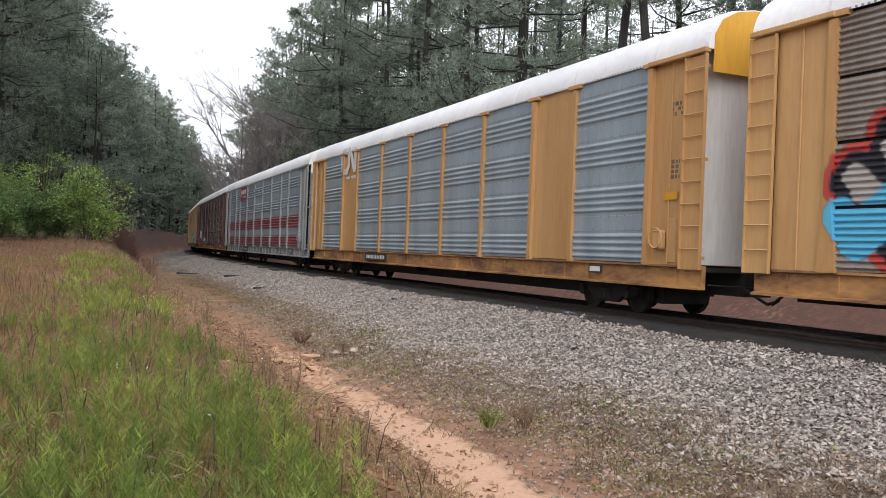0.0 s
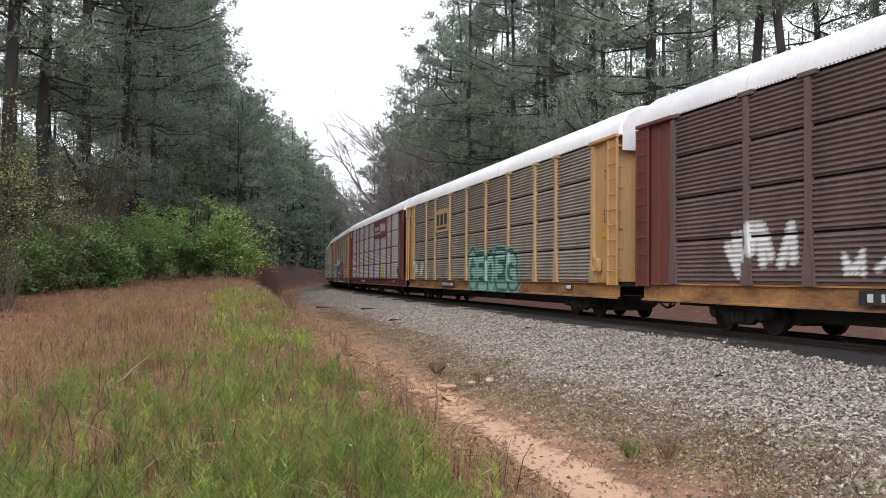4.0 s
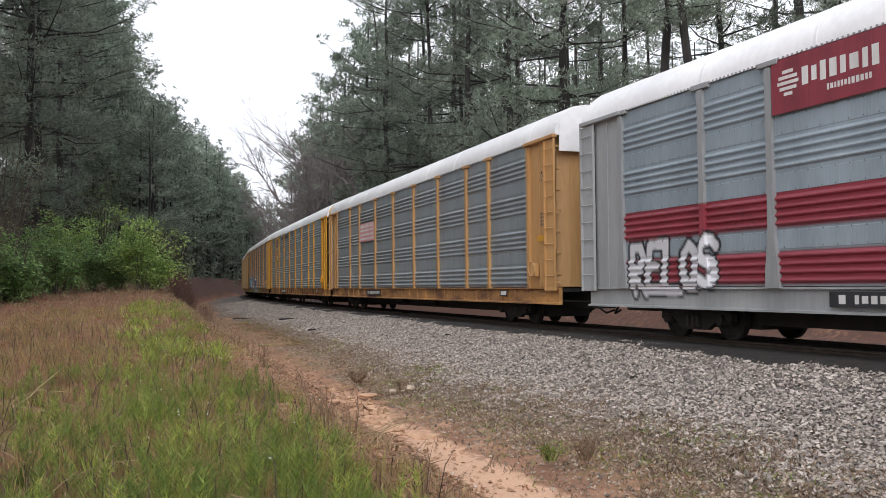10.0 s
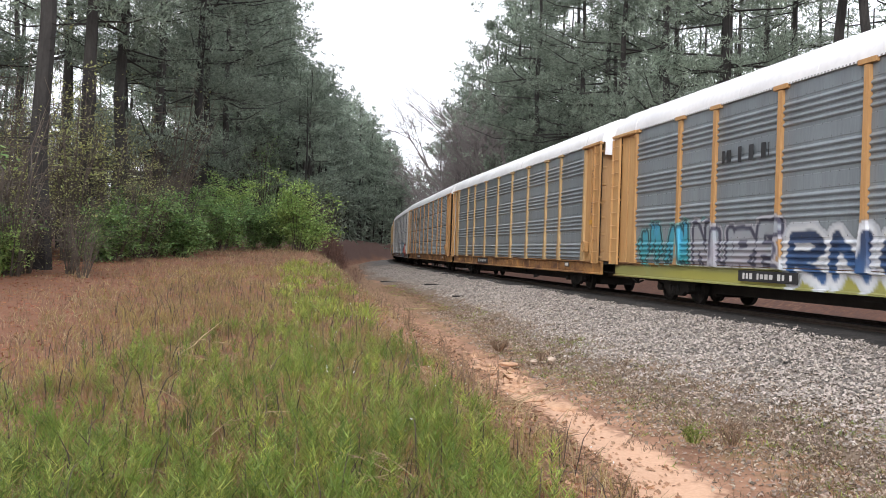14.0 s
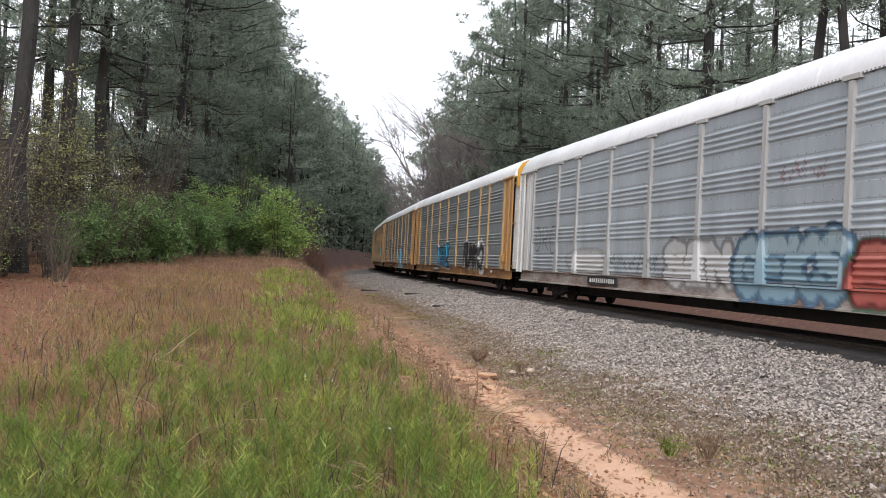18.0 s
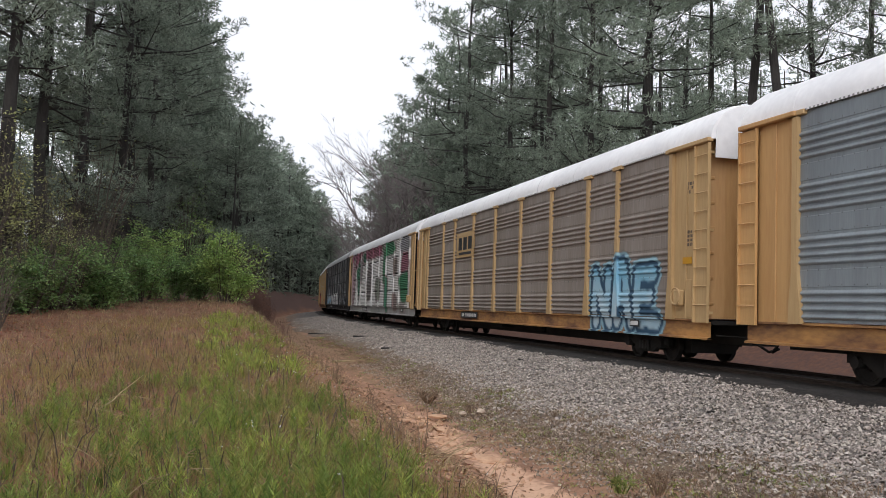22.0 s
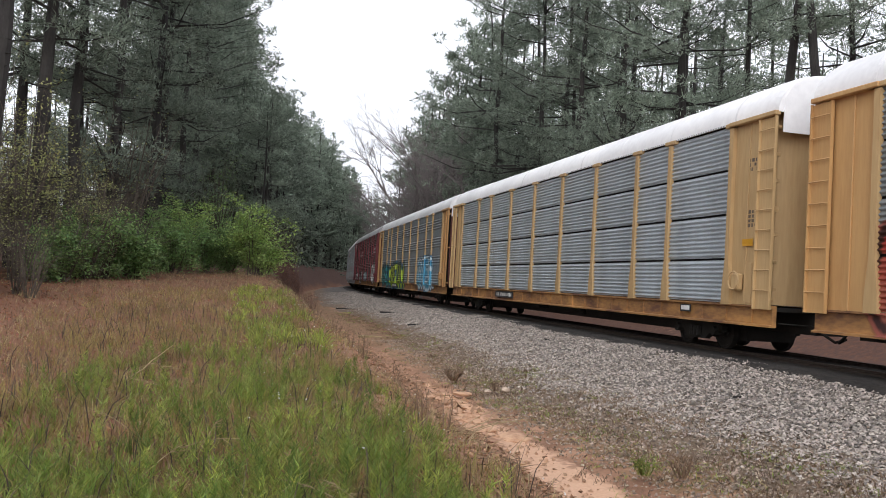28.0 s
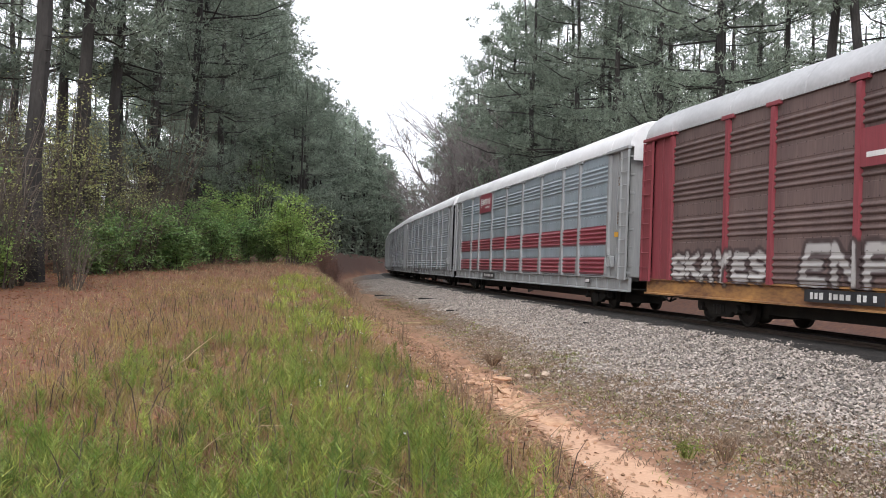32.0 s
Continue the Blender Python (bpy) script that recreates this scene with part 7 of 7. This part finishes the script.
def stones(name, s, d, z, size, material, label, seed, cat="gravel"):
    """Irregular six-cornered stones."""
    rnd = np.random.RandomState(seed)
    n = len(s)
    x, y, _ = line(s, d)
    base = np.array([(1, 0, 0), (-1, 0, 0), (0, 1, 0), (0, -1, 0), (0, 0, 1), (0, 0, -1)], float)
    v = base[None] * rnd.uniform(0.55, 1.25, (n, 6, 1)) + rnd.normal(0, 0.16, (n, 6, 3))
    v *= (np.ones((n, 1, 3)) * (1, 0.8, 0.62)) * np.asarray(size)[:, None, None]
    q = rnd.normal(0, 1, (n, 4)) * (1, 0.22, 0.22, 1)
    q /= np.linalg.norm(q, axis=1)[:, None]
    a, b, c, e = q.T
    R = np.stack([np.stack([1 - 2 * (c * c + e * e), 2 * (b * c - e * a), 2 * (b * e + c * a)], -1), np.stack([2 * (b * c + e * a), 1 - 2 * (b * b + e * e), 2 * (c * e - b * a)], -1), np.stack([2 * (b * e - c * a), 2 * (c * e + b * a), 1 - 2 * (b * b + c * c)], -1)], 1)
    v = np.einsum("nij,nkj->nki", R, v) + np.stack([x, y, z], -1)[:, None]
    f = np.array([(0, 2, 4), (2, 1, 4), (1, 3, 4), (3, 0, 4)])
    f = (np.arange(n)[:, None, None] * 6 + f[None]).reshape(-1, 3)
    return tagged(part(name, sheet(name, v.reshape(-1, 3), f), material), label, cat, kind="stuff")


def on_bed(s, d):
    """The top of the ballast or of the soil, whichever is higher."""
    bed = bed_height(d) - np.clip(d - bed_foot(s), 0, 2) * 0.35 + (fbm(s * 2.2, d * 2.2, 51) - 0.5) * 0.09 + (fbm(s * 0.5, d * 0.5, 52) - 0.5) * 0.1
    return np.maximum(bed, height(s, d))


def gravel():
    rnd = np.random.RandomState(29)
    n = 84000
    s = 4.5 + 30 * rnd.rand(n) ** 1.3
    d = 1.6 + 6.5 * rnd.rand(n) ** 0.9
    ok = d < bed_foot(s) + rnd.normal(-0.05, 0.28, n)
    s, d, n = s[ok], d[ok], int(ok.sum())
    stones("ballast_stones", s, d, on_bed(s, d) + rnd.uniform(0.0, 0.035, n), rnd.uniform(0.02, 0.047, n), M_STONE, "grey crushed ballast stones", 1)
    n = 42000
    s = 4.5 + 26 * rnd.rand(n) ** 1.2
    d = bed_foot(s) + rnd.normal(0.1, 0.85, n)
    ok = (d > 3.5) & (d < channel(s) - 0.35)
    s, d, n = s[ok], d[ok], int(ok.sum())
    stones("clay_stained_stones", s, d, on_bed(s, d) + 0.012, rnd.uniform(0.012, 0.036, n), M_DIRTSTONE, "stones stained brown by clay at the foot of the ballast", 8)
    n = 34000
    s = 34 + 60 * rnd.rand(n) ** 1.3
    d = 1.5 + 5.8 * rnd.rand(n)
    ok = d < bed_foot(s) + rnd.normal(-0.05, 0.28, n)
    s, d, n = s[ok], d[ok], int(ok.sum())
    stones("ballast_stones", s, d, on_bed(s, d) + 0.015, rnd.uniform(0.03, 0.06, n), M_STONE, "grey crushed ballast stones further along", 2)
    n = 2600
    s = 5 + 34 * rnd.rand(n) ** 1.2
    d = channel(s) + np.abs(rnd.normal(0.5, 0.9, n)) - 0.2
    stones("clay_clods", s, d, height(s, d) + 0.01, rnd.uniform(0.012, 0.05, n), M_CLOD, "crumbs of pale clay in the ditch", 3, "clods")
    n = 60
    s = rnd.uniform(13.5, 18.5, n)
    d = channel(s) + rnd.normal(0.1, 0.25, n)
    stones("clay_clods", s, d, height(s, d) + 0.02, rnd.uniform(0.05, 0.14, n), M_CLOD, "broken slabs of sandy clay in the ditch", 4, "clods")


gravel()
debris()


def ties():
    def one():
        return box(bmesh.new(), -1.3, -0.11, -0.34, 1.3, 0.11, -0.165, 0.01)
    me = shared("tie", one)
    track = tagged(new("track_ties"), "creosoted wooden cross ties in the ballast", "ties", kind="structure")
    for k in range(230):
        s = 3 + k * 0.5
        x, y, h = line(s)
        part("tie", me, M_TIE, track).matrix_local = pose(float(x), float(y), 0.02, 0, 0, -math.degrees(float(h)))


ties()


# ---------------------------------------------------------------- single small things
def on_ground(x, y):
    s, d = beside(x, y)
    return float(max(height(s, d), bed_height(np.array([float(d)]))[0] if -4.6 < d < 8.1 else -9))


def stick(x, y, length, turn, r, material, label, rise=0.0):
    """A crooked twig or branch lying on the ground."""
    rnd = random.Random(int(x * 100 + y * 10))
    bm = bmesh.new()
    p = Vector((-length / 2, 0, r))
    for k in range(5):
        q = p + Vector((length / 5, rnd.uniform(-0.06, 0.06) * length, rise * length / 5 + rnd.uniform(-0.01, 0.01)))
        tube(bm, p, q, r * (1 - k * 0.15), r * (1 - (k + 1) * 0.15), 5)
        p = q
    ob = part("stick", bm, material)
    ob.matrix_world = pose(x, y, on_ground(x, y) + 0.015, 0, 0, turn)
    return tagged(ob, label, "stick", "sticks on the ground")


def rock(x, y, size, material, label, flat=0.62, name="rock"):
    bm = bmesh.new()
    bmesh.ops.create_icosphere(bm, subdivisions=2, radius=size)
    sd = x * 3.1 + y
    for v in bm.verts:
        v.co *= 1 + 0.45 * noise.noise(v.co * 2.2 / size + Vector((sd, 0, 0)))
        v.co.z *= flat
    ob = part(name, bm, material)
    ob.matrix_world = pose(x, y, on_ground(x, y) + size * flat * 0.3, 0, 0, x * 50)
    return tagged(ob, label, "rock", "loose rocks")


def weed(x, y, h, material, label, n=26, spread=0.5):
    rnd = np.random.RandomState(int(x * 100 + y))
    segs = []
    for _ in range(n):
        a = rnd.rand() * 6.28
        b = np.array([np.cos(a), np.sin(a), 0]) * rnd.uniform(0, 0.07)
        m = b + np.array([np.cos(a) * spread, np.sin(a) * spread, 1]) * h * rnd.uniform(0.4, 0.6)
        t = m + np.array([rnd.normal(0, 0.4), rnd.normal(0, 0.4), 0.9]) * h * rnd.uniform(0.2, 0.5)
        segs += [(b, m, 0.006, 0.004), (m, t, 0.004, 0.002)]
        for _k in range(3):
            u = m + (t - m) * rnd.rand()
            segs.append((u, u + rnd.normal(0, 0.07, 3), 0.004, 0.002))
    ob = part("weed_clump", sheet("weed_clump", *rods(segs, 3)), material)
    ob.matrix_world = pose(x, y, on_ground(x, y))
    return tagged(ob, label, "weed", "weeds beside the ditch")


def straw(x, y, length, turn, arc, label):
    """A long dry grass stem that bows over, with a frayed seed head."""
    rnd = random.Random(int(x * 77 + y * 13))
    bm = bmesh.new()
    pts = [Vector((t * length * math.cos(arc * t), 0, t * length * math.sin(arc) * (1 - 0.55 * t) + 0.02)) for t in (0, 0.15, 0.3, 0.45, 0.6, 0.75, 0.9, 1.0)]
    for k, (a, c) in enumerate(zip(pts, pts[1:])):
        tube(bm, a, c, 0.006 - 0.0006 * k, 0.0054 - 0.0006 * k, 4)
        if k > 3:
            for _ in range(3):
                tube(bm, a, a + Vector((rnd.uniform(0.03, 0.16), rnd.uniform(-0.05, 0.05), rnd.uniform(-0.06, 0.04))), 0.003, 0.001, 3)
    ob = part("straw_stem", bm, M_STRAW)
    ob.matrix_world = pose(x, y, on_ground(x, y), 0, 0, turn)
    return tagged(ob, label, "grass", "dry straw stems")


def small_things():
    weed(5.5, 18.3, 0.28, M_WEED, "dark dead weed clump at the edge of the ditch", 60, 0.9)
    rock(5.62, 16.3, 0.07, M_DIRTSTONE, "pale stone beside the ditch")
    rock(5.95, 16.2, 0.09, M_DIRTSTONE, "pale stone beside the ditch")
    weed(5.78, 16.3, 0.22, M_WEED, "small brown weed between pale stones", 18)
    weed(5.5, 8.95, 0.26, M_WEED, "low dark weed clump on the gravel", 34)
    weed(5.2, 9.3, 0.2, M_PLUME, "low green weed clump on the gravel", 34)
    weed(7.0, 20.5, 0.42, M_WEED, "single dead stalk on the ballast", 4, 0.1)
    stick(8.9, 12.7, 0.55, 20, 0.022, M_BARK, "dark stick lying on the ballast")
    stick(6.1, 8.3, 0.6, 60, 0.012, M_STRAW, "bleached twig on the gravel")
    stick(6.0, 30.4, 0.9, 10, 0.05, M_STRAW, "bleached branch beside the ditch")
    stick(8.6, 34, 1.0, 25, 0.04, M_BARK, "dark stick lying on the ballast")
    stick(9.6, 44, 1.3, 30, 0.05, M_BARK, "dark stick lying on the ballast")
    stick(10.2, 24.0, 0.6, 10, 0.025, M_BARK, "dark stick lying on the ballast")
    stick(8.6, 52, 1.2, 15, 0.05, M_BARK, "dark stick lying on the ballast")
    stick(-0.5, 12.0, 1.3, 55, 0.014, M_STRAW, "long bleached branch leaning in the grass", 0.35)
    for x, y, turn, ln, arc in ((1.15, 5.35, 165, 0.75, 0.75), (1.2, 5.3, 150, 0.6, 0.95), (1.1, 5.45, 190, 0.5, 0.6), (0.3, 4.9, 20, 0.8, 0.6), (-0.9, 5.0, 160, 0.7, 0.5)):
        straw(x, y, ln, turn, arc, "pale dry straw stems bowed over the grass")
    rnd = random.Random(43)
    for _ in range(26):                        # the crust of the ditch has broken into slabs
        s = rnd.uniform(11.8, 17.0)
        x, y, _h = line(s, float(channel(s)) + rnd.gauss(0.05, 0.26))
        rock(float(x), float(y), rnd.uniform(0.08, 0.24), M_CLOD, "broken slab of pale washed clay in the ditch", 0.2, "clay_slab")
    for _ in range(9):                         # leaning stems over the sand
        s = rnd.uniform(7.2, 11)
        x, y, _h = line(s, rnd.uniform(9.4, 10.2))
        straw(float(x), float(y), rnd.uniform(0.7, 1.15), rnd.uniform(-20, 50), rnd.uniform(0.5, 0.9), "long tan stem leaning over the sandy ditch")
    rnd = random.Random(41)
    for _ in range(26):
        s, d = rnd.uniform(4.8, 12), rnd.uniform(10.4, 14.5)
        x, y, _h = line(s, d)
        straw(x, y, rnd.uniform(0.4, 0.85), rnd.uniform(0, 360), rnd.uniform(0.4, 1.1), "long dry straw stem bowed over the grass")
    for _ in range(16):
        s, d = rnd.uniform(6, 26), rnd.uniform(9.4, 10.8)
        x, y, _h = line(s, d)
        weed(x, y, rnd.uniform(0.4, 0.8), M_WEED, "tall thin dead stalks on the bank", 5, 0.15)


small_things()


def seed_heads():
    """White flecks of small flowers and seed heads among the grass."""
    rnd = np.random.RandomState(52)
    n = 210
    s = 6 + 22 * rnd.rand(n)
    d = rnd.uniform(10.0, 12.6, n)
    stones("seed_heads", s, d, height(s, d) + rnd.uniform(0.1, 0.32, n), rnd.uniform(0.008, 0.017, n), M_WHITE, "tiny white seed heads among the grass", 6, "flowers")


seed_heads()

# ---------------------------------------------------------------- the train runs
def motions():
    for k, root in CARS:
        rows = []
        for t in np.arange(0, 32.01, 1.0):
            s = FIRST + k * PITCH - PITCH / 2 - gone(t) - float(np.interp(t, AHEAD_T, AHEAD)) - SLACK.get(k, 0.0)
            (xa, ya, _), (xb, yb, _) = line(s - 10.0), line(s + 10.0)
            rows.append((float(t), pose((xa + xb) / 2, (ya + yb) / 2, 0, 0, 0, -math.degrees(math.atan2(xb - xa, yb - ya)))))
        walk(root, rows)


motions()
